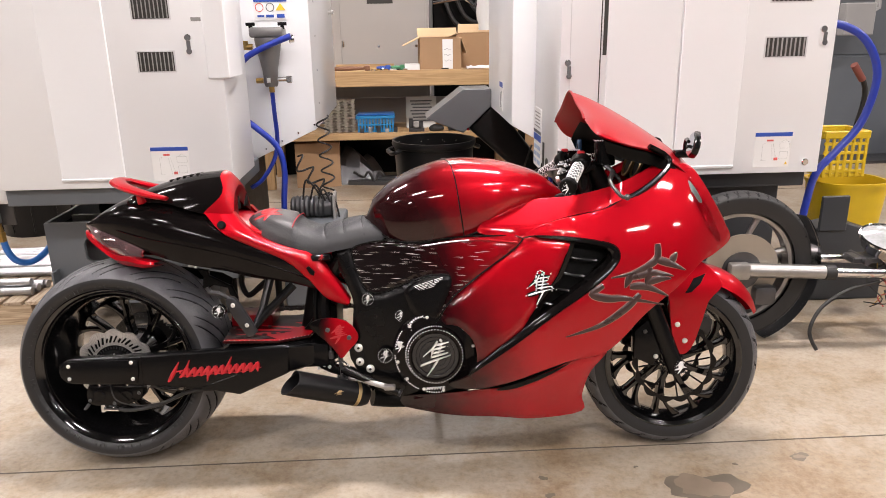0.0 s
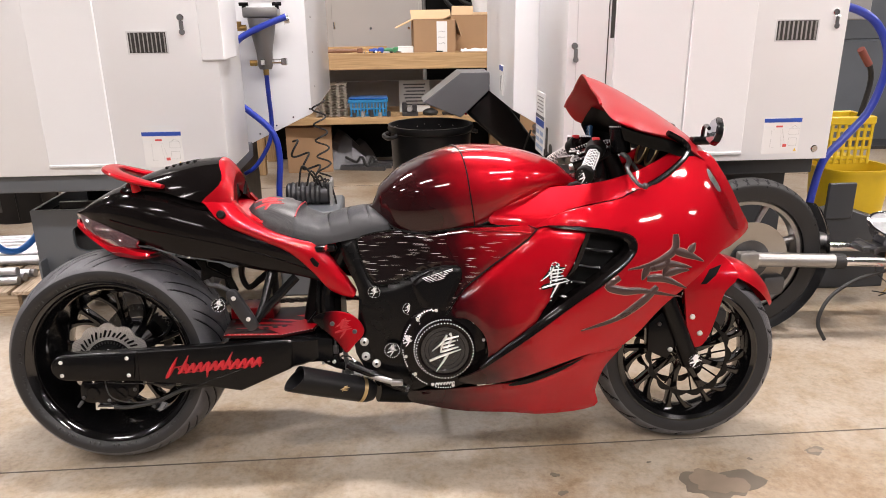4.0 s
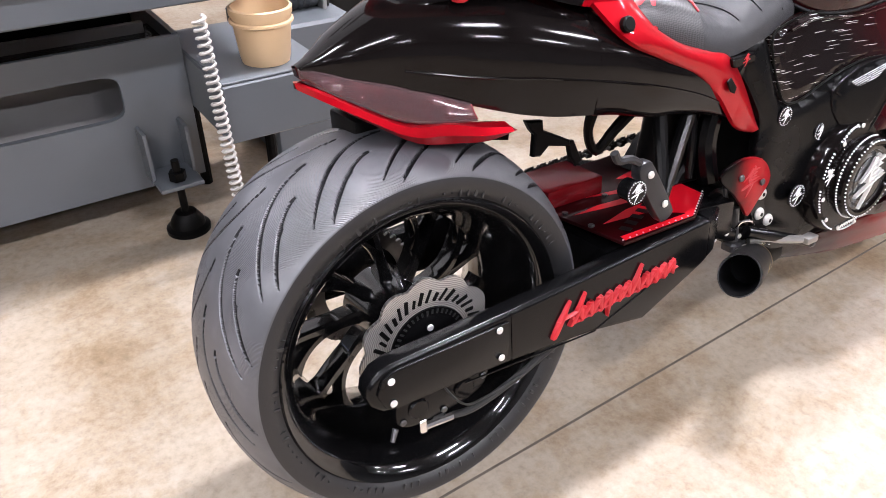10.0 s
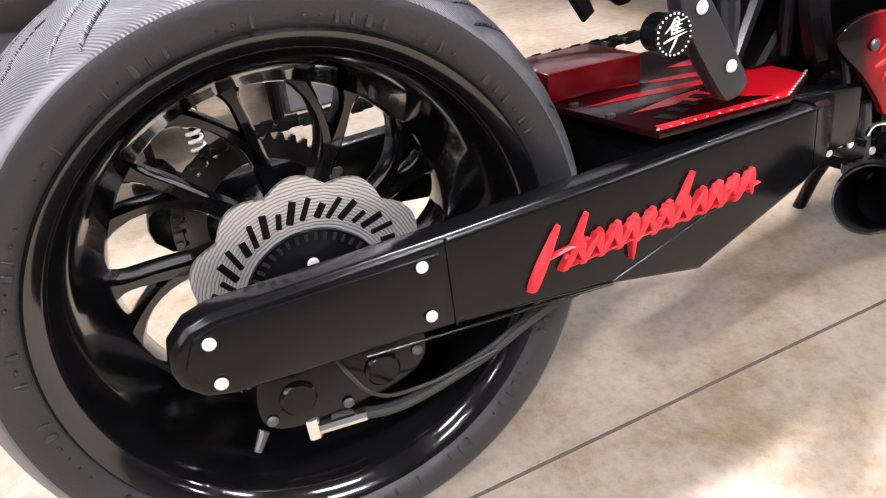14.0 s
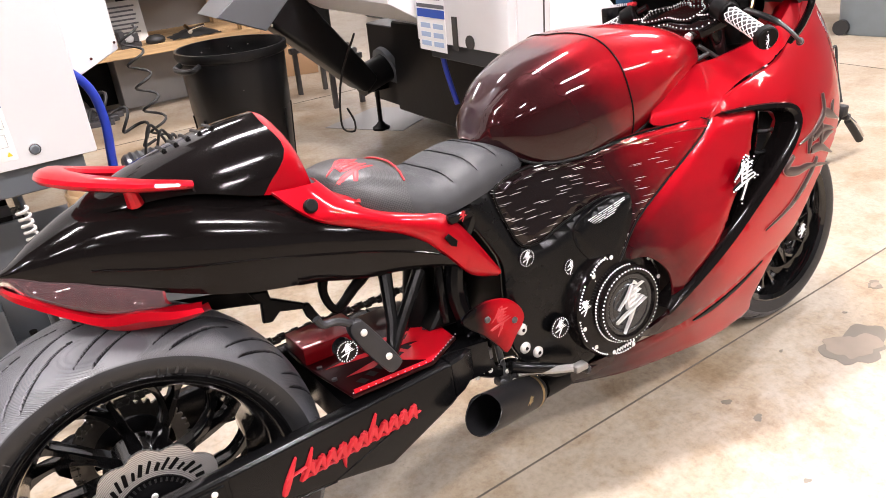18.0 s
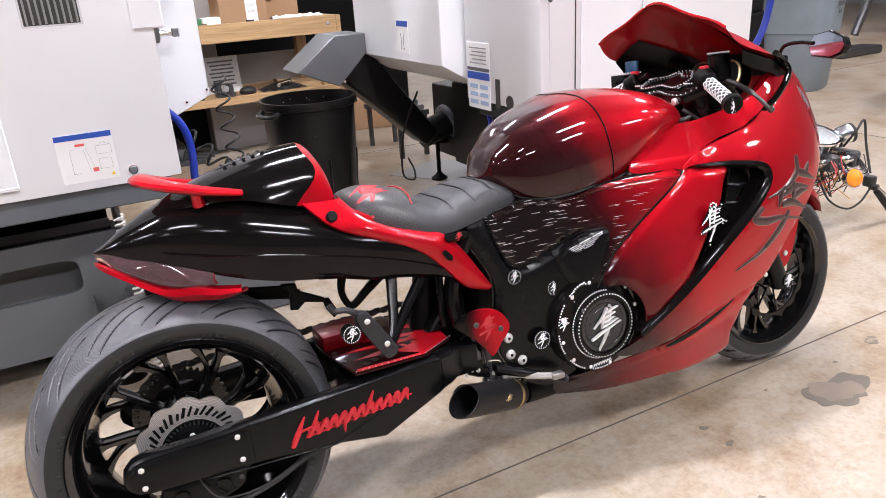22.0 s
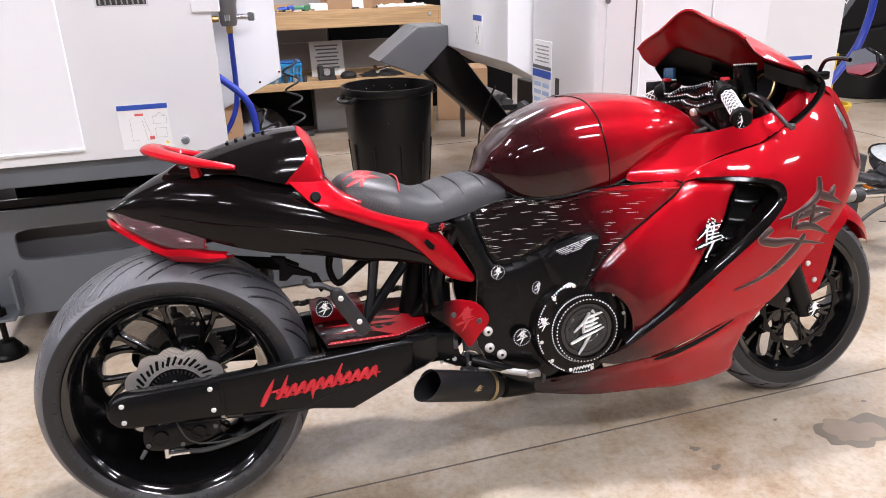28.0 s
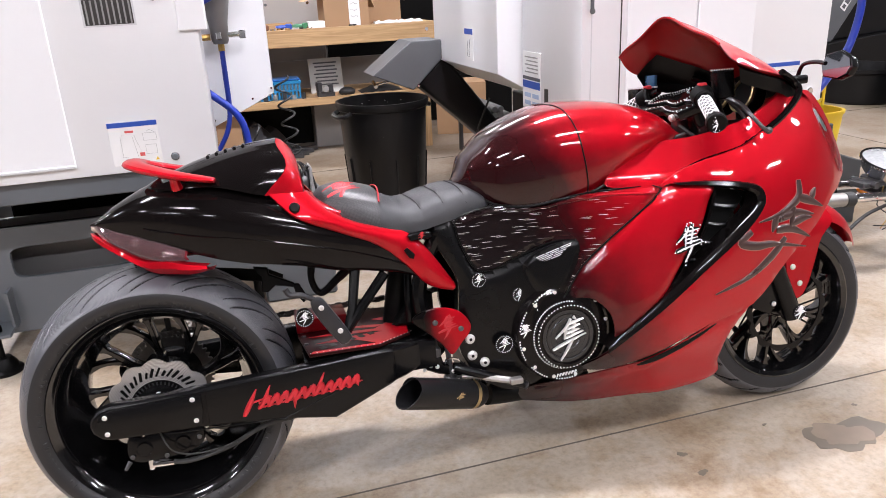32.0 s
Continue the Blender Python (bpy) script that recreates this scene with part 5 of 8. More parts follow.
g = Geo()
for s in STROKES:
    stroke(g, s, seat_pt, 0.055, .0015)
part("red_sign", g, M_REDV, seat, "red brush-stroke sign stitched on the bolster")
gp = Geo()
for i in range(3):
    c = (.685, .745, .805)[i]
    P = []
    for k in range(15):
        y = -.118 + .236 * k / 14
        w = spline1(SX, S_W, c)
        zl, zt = spline1(SX, S_L, c), spline1(SX, S_T, c)
        q = max(0.0, 1 - (abs(y) / w) ** 2.7) ** (1 / 2.7)
        P.append((c + .02 * (y / w) ** 2, y, zl + (zt - zl) * q - .006 * (1 - (y / w) ** 2) - .001))
    gp.tube(P, .0012, 5)
part("stitch_channels", gp, M_DEEP, seat)

# --- fuel tank ---
TX = [.826, .845, .905, .98, 1.073, 1.166, 1.278, 1.39, 1.478]
T_T = [.815, .868, .924, .962, .990, .995, .982, .944, .880]
T_B = [.800, .782, .745, .737, .748, .764, .826, .856, .872]
T_W = [.045, .08, .130, .164, .186, .198, .196, .158, .09]


def tank_half(x, n=14):
    zt, zb, w = spline1(TX, T_T, x), spline1(TX, T_B, x), spline1(TX, T_W, x)
    pts = [(w * .90, zb), (w * .97, zb + (zt - zb) * .14), (w, zb + (zt - zb) * .36), (w * .92, zb + (zt - zb) * .68), (w * .69, zb + (zt - zb) * .90), (w * .36, zb + (zt - zb) * .985), (0, zt)]
    return [(x, y, z) for y, z in curve(pts, 4)]


rows = []
for i in range(40):
    x = .826 + (1.480 - .826) * (i / 39) ** 1.15
    rows.append(tank_half(x))
f0 = [(r[0] - .010, r[1] * .5, r[2] * .6 + .80 * .4) for r in rows[0]]
tank = part("fuel_tank", Geo().loft(mirrored([f0] + rows)), M_TANK, bike, "glossy fuel tank fading from black to red", 60)
# seam between the rear cover and the tank
g = Geo()
half = []
for k in range(25):
    s = k / 24
    x = 1.141 - .069 * s ** 1.6
    half.append(tank_half(x)[k])
full = [(x, -y * 1.004, z + .0006) for x, y, z in half] + [(x, y * 1.004, z + .0006) for x, y, z in reversed(half[:-1])]
part("tank_seam", Geo().tube(full, .0019, 6), M_DEEP, tank)
for s in (-1, 1):
    e = [(x, s * (r[0][1] + .001), r[0][2] - .001) for x, r in ((r[0][0], r) for r in rows[2:])]
    part("tank_edge", Geo().tube(e, .004, 6), M_DEEP, tank)

# --- windscreen and nose ---
CS = [((1.503, 1.205), (1.500, .272, 1.110)), ((1.555, 1.186), (1.535, .280, 1.066)), ((1.63, 1.147), (1.615, .274, 1.036)), ((1.70, 1.104), (1.69, .248, 1.018)), ((1.765, 1.060), (1.745, .215, .997)), ((1.83, 1.012), (1.80, .195, .962)), ((1.886, .958), (1.86, .165, .918)),
      ((1.945, .880), (1.925, .130, .850)), ((2.0, .795), (1.985, .085, .775)), ((2.024, .740), (2.01, .045, .725)), ((2.01, .700), (1.985, .03, .69))]


def screen_row(c, e, n=10, hood=0.0, shift=0.045):
    r = []
    sh = shift * max(0, (c[1] - .86) / .34)
    for k in range(n + 1):
        t = 1 - k / n
        q = t ** 2
        wave = hood * (math.sin(t * math.pi * 1.0) ** 2) * -.018
        r.append((c[0] + (e[0] - c[0]) * q, e[1] * t, c[1] + (e[2] - c[1]) * (t ** 1.8) + wave))
    return [(x, -y + sh, z) for x, y, z in r] + [(x, y + sh, z) for x, y, z in reversed(r[:-1])]


rows = [screen_row(c, e, hood=max(0, 1 - i * .3)) for i, (c, e) in enumerate(CS)]
fine = [list(p) for p in zip(*[curve(col, 4) for col in zip(*rows)])]
screen = part("windscreen", Geo().loft(fine[:25]), M_RED, bike, "tall painted candy-red windscreen", 60)
inner = [[(x + .004, y * .985 + .0007, z - .006) for x, y, z in r] for r in fine[:25]]
part("screen_lining", Geo().loft(inner), M_REDIN, screen, "", 60)
part("screen_rim", Geo().tube(fine[0], .004, 6), M_RED, screen)
part("nose_cowl", Geo().loft(fine[24:]), M_RED, bike, "candy-red nose cowl", 60)
# black lining below the screen
for lo, hi in ((0, 5), (-5, None)):
    rows = []
    for r in fine[5:24]:
        q = r[lo:hi] if lo == 0 else list(reversed(r[lo:]))
        rows.append([(x + .006, y * .965 + .0015, z - .012) for x, y, z in q][::-1] + [(q[0][0] + .02, q[0][1] * .90, q[0][2] - .05)])
    part("cockpit_lining", Geo().loft(rows), M_DEEP, bike, "black lining below the screen", 60)
part("dash_cowl", Geo().loft([[(x + .012, y * .95 + .002, z - .02) for x, y, z in r] for r in fine[17:24]]), M_DEEP, bike, "black cowl behind the gauges", 60)
part("dash_shelf", Geo().prism([(1.56, -.16), (1.74, -.17), (1.80, -.12), (1.80, .12), (1.74, .17), (1.56, .16)], .86, .885, .004, 1, "xy"), M_DEEP, bike)
for s in (-1, 1):
    # black duct lip along the cockpit edge
    P = curve([(1.565, .205, .842), (1.62, .208, .862), (1.69, .205, .900), (1.745, .197, .945), (1.765, .188, .975), (1.752, .182, .998), (1.70, .20, 1.025)], 6)
    part("duct_lip", Geo().tube([(x, s * (y + .012), z) for x, y, z in P], .009, 8), M_BLACK, bike, "black lip round the cockpit")
    hl = [(1.835, .930), (1.870, .880), (1.915, .800), (1.945, .735), (1.925, .735), (1.885, .790), (1.848, .860)]
    hp = shell("headlight", hl, M_DEEP, off=.0135, side=s, label="slanted dark headlight")
    shell("headlight_reflector", [(1.836, .918), (1.866, .876), (1.876, .852), (1.866, .852), (1.852, .872), (1.840, .892)], M_GLASS2, off=.015, thick=.002, side=s, parent=hp, label="pale fluted reflector")
    shell("headlight_lens", [(x + .002, z) for x, z in hl], M_GLASS, off=.018, thick=.003, side=s, parent=hp)

# --- air intake: trim, recess and vanes ---
TO = curve([(1.346, .769), (1.457, .766), (1.575, .745), (1.606, .712), (1.590, .670), (1.523, .608), (1.404, .524), (1.295, .438), (1.149, .326)], 5)
TI = curve([(1.356, .761), (1.457, .747), (1.556, .727), (1.577, .706), (1.568, .682), (1.504, .630), (1.385, .543), (1.276, .455), (1.149, .347)], 5)
for s in (-1, 1):
    rows = []
    for (xa, za), (xb, zb) in zip(TO, TI):
        wa, wb = body_width(xa, za) + .012, body_width(xb, zb) + .010
        rows.append([(xa, s * (wa - .004), za), (xa * .8 + xb * .2, s * (wa + .006), za * .8 + zb * .2), (xa * .3 + xb * .7, s * (wb + .006), za * .3 + zb * .7), (xb, s * wb, zb), (xb - .004, s * (wb - .05), zb)])
    part("intake_trim", Geo().loft(rows), M_BLACK, bike, "gloss-black trim round the air intake", 40)
    rec = [(1.36, .755), (1.46, .742), (1.556, .722), (1.572, .700), (1.50, .625), (1.38, .54), (1.29, .46), (1.33, .53), (1.40, .64), (1.44, .71)]
    shell("intake_well", rec, M_DEEP, off=-.045, side=s, smooth=0)
    edge = curve([(1.457, .750), (1.442, .709), (1.414, .644), (1.379, .594), (1.337, .526), (1.295, .460)], 5)
    rows = [[(x, s * (body_width(x, z) + .008), z), (x + .014, s * (body_width(x, z) - .0), z - .004), (x + .02, s * (body_width(x, z) - .05), z - .008)] for x, z in edge]
    part("intake_inner_edge", Geo().loft(rows), M_BLACK, bike, "", 40)
    for k in range(5):
        x0, z0 = 1.44 - .03 * k, .70 - .045 * k
        part("intake_vane", Geo().tube([(x0, s * (body_width(x0, z0) - .03), z0), (x0 + .06, s * (body_width(x0 + .06, z0) - .02), z0 - .012), (x0 + .10 - .01 * k, s * (body_width(x0 + .1, z0) - .028), z0 - .016)], .006, 6), M_SATIN, bike)
    # belly slot
    shell("belly_slot", [(1.235, .282), (1.33, .318), (1.43, .362), (1.452, .372), (1.38, .328), (1.29, .288)], M_DEEP, off=.0145, thick=.004, side=s)
    part("fairing_screw", Geo().cyl((1.292, s * .186, .770), (1.292, s * .196, .772), .006, n=12), M_BOLT, bike)

# brush-stroke sign on the upper fairing, painted in grey
def fair_pt(s, o=.0135):
    def f(a, b, h):
        x, z = a, b
        return (x, s * (body_width(x, z) + o + h * .6), z)
    return f


BIG = [[(1.719, .737), (1.717, .697), (1.690, .674), (1.635, .652), (1.574, .641)], [(1.710, .692), (1.758, .676), (1.809, .653)], [(1.763, .683), (1.781, .708)], [(1.639, .640), (1.702, .651), (1.769, .638)],
       [(1.694, .668), (1.688, .635), (1.678, .604)], [(1.684, .622), (1.726, .632), (1.762, .630)], [(1.631, .613), (1.683, .610), (1.755, .577)], [(1.635, .650), (1.616, .609)],
       [(1.550, .619), (1.517, .594), (1.563, .579), (1.609, .578), (1.657, .570), (1.741, .551)], [(1.663, .588), (1.619, .545), (1.543, .496), (1.440, .463)]]
for s in (-1,):
    g = Geo()
    go = Geo()
    for st in BIG:
        stroke(g, st, fair_pt(s, .0165), 0.0095, .004)
        stroke(go, st, fair_pt(s, .0152), 0.0118, .001)
    part("sign_outline", go, M_OUTL, bike, "pale airbrushed outline of the sign")
    part("painted_sign", g, M_GREYP, bike, "grey airbrushed brush-stroke sign on the fairing")
ob = sign_emblem("studded_sign", (1.362, -.300, .612), (1, 0.05, 0), (-.12, -.05, 1), (0, -1, 0.05), .074, bike, M_STUD, wide=.030, h=.004)
sign_emblem("sign_backing", (1.362, -.2985, .612), (1, 0.05, 0), (-.12, -.05, 1), (0, -1, 0.05), .078, bike, M_DEEP, wide=.090, h=.002)
g = Geo()
for s_ in STROKES:
    for a, b in curve(s_, 5)[::2]:
        g.ball(Vector((1.362, -.301, .612)) + Vector((1, .05, 0)) * ((a - .5) * .086) + Vector((-.12, -.05, 1)) * ((b - .4) * .086) + Vector((.004 * math.sin(9 * a), -.002, .004 * math.cos(7 * b))), .0022, 6)
part("studs", g, M_STUD, ob, "small crystal studs round the sign")

# --- frame covers, clutch, footrests ---
def frame_w(x, z):
    return spline1([.70, .78, .90, 1.0, 1.10], [.105, .128, .142, .165, .188], x) + .018 * math.sin(math.pi * min(1, max(0, (z - .22) / .5)))


FRAME = [(.716, .699), (.763, .724), (.785, .708), (.813, .609), (.839, .577), (.884, .578), (.939, .600), (1.021, .630), (1.075, .636), (1.096, .620), (1.076, .570), (1.030, .470), (1.02, .36), (1.0, .26), (.892, .220), (.828, .251), (.804, .347), (.780, .442), (.784, .545), (.759, .610)]
for s in (-1, 1):
    fc = shell("frame_cover", FRAME, M_MATTE, off=.004, thick=.02, side=s, width=frame_w, crown=.030, step=.012, label="satin black frame and engine cover")
    if s < 0:
        lab = shell("cover_box", [(.952, .583), (.972, .606), (1.020, .630), (1.074, .641), (1.098, .630), (1.088, .580), (1.048, .500), (1.022, .476), (.990, .500), (.958, .545)], M_MATTE, off=.017, thick=.022, side=s, width=frame_w, crown=.020, step=.009, parent=fc, label="raised black cover with small print")
        shell("cover_facet", [(1.060, .560), (1.082, .604), (1.090, .600), (1.078, .566), (1.048, .512), (1.042, .522)], M_BLACK, off=.0165, thick=.004, side=s, width=frame_w, step=.008, parent=fc, label="glossy facet beside the print")
        part("cover_joint", Geo().tube([(q, -(frame_w(q, z) + .012), z) for q, z in ((.950, .588), (.964, .578), (.972, .560))], .0035, 8), M_BLACK, fc)
        random.seed(21)
        for r in range(5):
            x = .982 + .004 * r
            g = Geo()
            while x < 1.060 - .003 * r:
                w = min(random.uniform(.018, .040), 1.072 - x)
                e = [(q, -(frame_w(q, .605) + .0172), .600 + .36 * (q - .972) - r * .0048) for q in (x, x + w)]
                g.tube(e, .0009, 4)
                x += w + .004
            part("print_line", g, M_WHITEP, lab, "line of small white print as plain bars")
round_badge((.832, -.150, .556), .0205)
round_badge((.937, -.166, .505), .0195)
round_badge((.884, -.172, .376), .026)
# clutch cover
CC = Vector((1.045, -.150, .390))
cl = part("clutch_cover", Geo().lathe([(-.03, .136), (.040, .136), (.052, .131), (.058, .122), (.059, .100), (.061, .093), (.070, .092), (.080, .090), (.086, .084), (.086, .077), (.079, .074), (.078, .0)], (0, 0, 0), "y", 72).moved(Matrix.Translation(CC) @ Matrix.Diagonal((1, -1, 1, 1))), M_BLACK, bike, "round black clutch cover with studded rim", 24)
part("clutch_plate", Geo().lathe([(-.0785, .0735), (-.0800, .072), (-.0800, .064), (-.0788, .062), (-.0788, .050), (-.0805, .048), (-.0805, .036), (-.0788, .034), (-.0788, .020), (-.0812, .018), (-.0812, .0)], CC, "y", 48), M_WINDOW, cl, "dark grey machined plate behind the window", 20)
g = Geo()
for k in range(56):
    a = 2 * math.pi * k / 56
    g.ball(CC + Vector((.0855 * math.cos(a), -.086, .0855 * math.sin(a))), .0021, 6)
for k in range(46):
    a = radians(78 + k * 4.6)
    g.ball(CC + Vector((.0925 * math.cos(a), -.070, .0925 * math.sin(a))), .0023, 6)
for k in range(66):
    a = radians(70 + k * 3.4)
    if k % 11 < 8:
        g.ball(CC + Vector((.1275 * math.cos(a), -.0565, .1275 * math.sin(a))), .0024, 6)
part("studs", g, M_STUD, cl, "rings of small crystal studs")
sign_emblem("chrome_sign", CC + Vector((0, -.0825, -.004)), (.97, 0, .12), (.10, 0, 1), (0, -1, 0), .088, cl, M_BOLT, wide=.042, h=.007)
sign_emblem("small_sign", CC + Vector((-.111, -.0605, .025)), (1, 0, 0), (0, 0, 1), (0, -1, 0), .028, cl, wide=.06, h=.001)
for k in range(12):
    a = 2 * math.pi * k / 12 + .2
    bolt(CC + Vector((.121 * math.cos(a), -.0585, .121 * math.sin(a))), .0052, cl)
g = Geo()
for k in range(7):
    stroke(g, [(k / 7, 0), (k / 7 + .07, .7), (k / 7 + .12, .1)], lambda a, b, h: tuple(CC + Vector((-.03 + a * .06, -.0605 - h, -.119 + b * .014 + a * .004))), .03, .001, 3)
part("white_script", g, M_WHITEP, cl, "small white script-like strokes")
g = Geo().lathe([(-.02, .035), (.02, .035), (.028, .028), (.028, 0)], (0, 0, 0), "y", 24).moved(Matrix.Translation((1.0, -.178, .478)) @ Matrix.Diagonal((1, -1, 1, 1)))
kc = part("upper_cover", g, M_BLACK, bike, "small round black engine cover")
g = Geo()
for k in range(11):
    a = 1.2 + math.pi * k / 11
    g.ball((1.0 + .031 * math.cos(a), -.207, .478 + .031 * math.sin(a)), .0026, 6)
part("studs", g, M_STUD, kc)
# footrest plate and controls
rp = part("foot_guard", Geo().prism(curve([(.643, .478), (.668, .494), (.715, .500), (.765, .486), (.795, .452), (.796, .424), (.770, .395), (.743, .366), (.722, .392), (.690, .428), (.655, .458)], 3, True), -.166, -.156, .003, 2), M_FGUARD, bike, "candy-red foot guard fading to black")
sign_emblem("red_sign", (.735, -.1665, .445), (1, 0, 0), (0, 0, 1), (0, -1, 0), .05, rp, M_REDV, wide=.06, h=.0012)
for x, z in ((.702, .462), (.770, .436)):
    bolt((x, -.166, z), .0075, rp, M_GUN)
hb = part("footrest_hanger", Geo().prism([(.76, .43), (.80, .41), (.83, .34), (.84, .30), (.80, .30), (.77, .36)], -.150, -.135, .003, 1), M_SATIN, bike)
for x, z in ((.797, .397), (.800, .350), (.833, .326)):
    bt = part("bolt", Geo().lathe([(.0, .0135), (.003, .0135), (.0065, .0105), (.008, .0055), (.008, .0)], (0, 0, 0), "z", 18).moved(pose(x, -.150, z, 90, 0, 0)), M_BOLT, hb, "mushroom-headed steel bolt")
    part("socket", Geo().cyl((x, -.1578, z), (x, -.1586, z), .0045, n=6), M_DEEP, bt)
part("brake_lever", Geo().tube(curve([(.765, -.16, .300), (.80, -.175, .300), (.84, -.19, .292), (.885, -.205, .284)], 5), [.0075] * 8 + [.0095] * 8, 8), M_ALU2, bike, "bare metal brake lever")
part("lever_pad", Geo().block((.898, -.212, .284), (.036, .024, .016), .004, 2), M_ALU2, bike)
pg = part("rider_footrest", Geo().tube([(.745, -.165, .330), (.775, -.173, .319), (.85, -.186, .291), (.925, -.199, .262)], [.0135, .0125, .0115, .0105], 14), M_SATIN, bike, "tapered black rider footrest")
part("end_cap", Geo().cyl((.925, -.199, .262), (.934, -.2005, .2585), .0115, n=14, bev=.002), M_PEG, pg)
part("return_spring", Geo().tube([(.766 + .0023 * k, -.166 + .003 * math.sin(k * 1.5), .300 - .0009 * k + .003 * math.cos(k * 1.5)) for k in range(29)], .0013, 5), M_CHROME, pg)
cb = part("control_block", Geo().prism([(.659, .335), (.664, .349), (.690, .362), (.715, .361), (.720, .338), (.778, .326), (.796, .308), (.784, .290), (.704, .312)], -.150, -.128, .004, 1), M_SATIN, bike, "black cast control bracket")
for x, z, r in ((.701, .335, .0062), (.744, .315, .0058), (.757, .321, .0048), (.666, .331, .0052), (.684, .340, .0058)):
    bolt((x, -.150, z), r, cb)
part("spring_clip", Geo().tube(curve([(.722, -.158, .343), (.728, -.162, .356), (.752, -.166, .354), (.766, -.164, .340), (.775, -.160, .336)], 4), .003, 6), M_CHROME, cb, "bent chrome spring clip")
part("clevis", Geo().block((.706, -.142, .372), (.018, .018, .026), .003, 1).cyl((.706, -.152, .372), (.706, -.132, .372), .004, n=8), M_GUN, cb)
part("link_rod", Geo().cyl((.706, -.142, .384), (.700, -.132, .44), .0045, n=8), M_GUN, cb)
g = Geo().cyl((.735, -.14, .38), (.740, -.145, .30), .008, n=10).cyl((.742, -.145, .305), (.742, -.145, .285), .012, n=10).block((.745, -.14, .29), (.05, .03, .02), .004).tube([(.70, -.12, .36), (.72, -.13, .32), (.76, -.14, .29)], .005, 8)
part("brake_rod", g, M_GUN, bike)
for x, z in ((.735, .285), (.755, .288), (.775, .30)):
    bolt((x, -.156, z), .007, bike)
# passenger footrest stay
g = Geo()
g.tube([(.590, -.115, .60), (.52, -.15, .53), (.460, -.178, .462)], [.014, .013, .011], 10)
g.tube([(.515, -.115, .62), (.495, -.15, .53), (.470, -.176, .470)], [.014, .012, .010], 10)
ps = part("footrest_stay", g, M_SATIN, bike, "satin-black passenger footrest stay")
rows = curve([(.392, .572), (.412, .580), (.430, .562), (.478, .480), (.480, .462), (.462, .452), (.445, .462), (.398, .540)], 3, True)
part("peg_body", Geo().prism(rows, -.196, -.172, .005, 2), M_PEG, ps, "dark grey folding footrest")
bolt((.415, -.196, .555), .007, ps)
bolt((.455, -.196, .490), .007, ps)
part("hook", Geo().tube(curve([(.335, -.19, .612), (.345, -.19, .596), (.372, -.19, .592), (.40, -.185, .575)], 4), .0075, 8), M_PEG, ps, "curved helmet hook")
part("peg_hub", Geo().cyl((.372, -.18, .538), (.372, -.205, .538), .019, n=20, bev=.002), M_SATIN, ps)
round_badge((.372, -.205, .538), .022)
part("ignition_tab", Geo().prism([(.655, .700), (.715, .702), (.718, .684), (.660, .682)], -.152, -.118, .003, 1), M_SATIN, bike)
sign_emblem("tab_sign", (.69, -.1525, .693), (1, 0, 0), (0, 0, 1), (0, -1, 0), .018, bike, M_REDV, wide=.06, h=.0008)
# brackets, shock and rear frame under the tail
part("plate_hook", Geo().prism([(.262, .648), (.298, .642), (.300, .624), (.360, .592), (.361, .580), (.312, .592), (.293, .577), (.276, .580), (.280, .620), (.271, .630)], -.055, -.040, .003, 1), M_DEEP, bike, "black number plate bracket")
part("plate_arm", Geo().prism([(.355, .590), (.372, .588), (.392, .545), (.378, .535), (.362, .560)], -.052, -.040, .003, 1), M_DEEP, bike)
part("frame_arch", Geo().tube(curve([(.42, -.06, .665), (.405, -.05, .60), (.425, -.05, .555), (.47, -.05, .585), (.53, -.06, .635)], 5), [.014, .013, .012, .011, .010, .009, .009, .009, .009, .009, .010, .010, .010, .010, .011, .011, .012, .012, .013, .013, .014], 8), M_DEEP, bike, "black rear frame arch")
part("chain_guard", Geo().prism([(.10, .640), (.30, .605), (.335, .585), (.33, .560), (.28, .572), (.10, .610)], .090, .098, .003, 1), M_DEEP, bike, "black chain guard")
part("shock", Geo().cyl((.62, .0, .42), (.66, .0, .62), .035, n=16), M_DEEP, bike)
part("frame_tube", Geo().tube(curve([(.74, -.10, .68), (.70, -.09, .60), (.68, -.09, .52), (.69, -.10, .44)], 4), .022, 10), M_SATIN, bike)
part("frame_tube", Geo().tube(curve([(.66, -.07, .60), (.652, -.08, .52), (.65, -.08, .45)], 4), .010, 10), M_SATIN, bike)
part("rear_hugger", Geo().prism([(.61, .44), (.65, .49), (.70, .53), (.72, .52), (.72, .43)], -.08, .08, .006, 1), M_DEEP, bike)
# exhaust: a short can that points out to the rear
R0 = .039
EX = Matrix.Translation((.582, -.275, .330)) @ Vector((.253, .140, -.105)).to_track_quat("X", "Z").to_matrix().to_4x4()
rows = []
for i, (h, r) in enumerate([(0.0, R0), (.03, R0 + .0015), (.12, R0 + .0015), (.235, R0 + .0005), (.265, .038), (.285, .030)]):
    rr = []
    for k in range(32):
        a = 2 * math.pi * k / 32
        cut = (.045 * (1 - i) * (.5 + .5 * math.sin(a))) if i < 1 else 0
        rr.append((h + cut, r * math.cos(a), r * math.sin(a)))
    rows.append(rr)
inn = [[(x, y * .94, z * .94) for x, y, z in rows[0]], [(x + .16, y * .9, z * .9) for x, y, z in rows[0]]]
ex = part("exhaust", Geo().loft(list(reversed(inn)) + rows, True, True).moved(EX), M_EXH, bike, "short matte-black slash-cut exhaust", 40)
g = Geo()
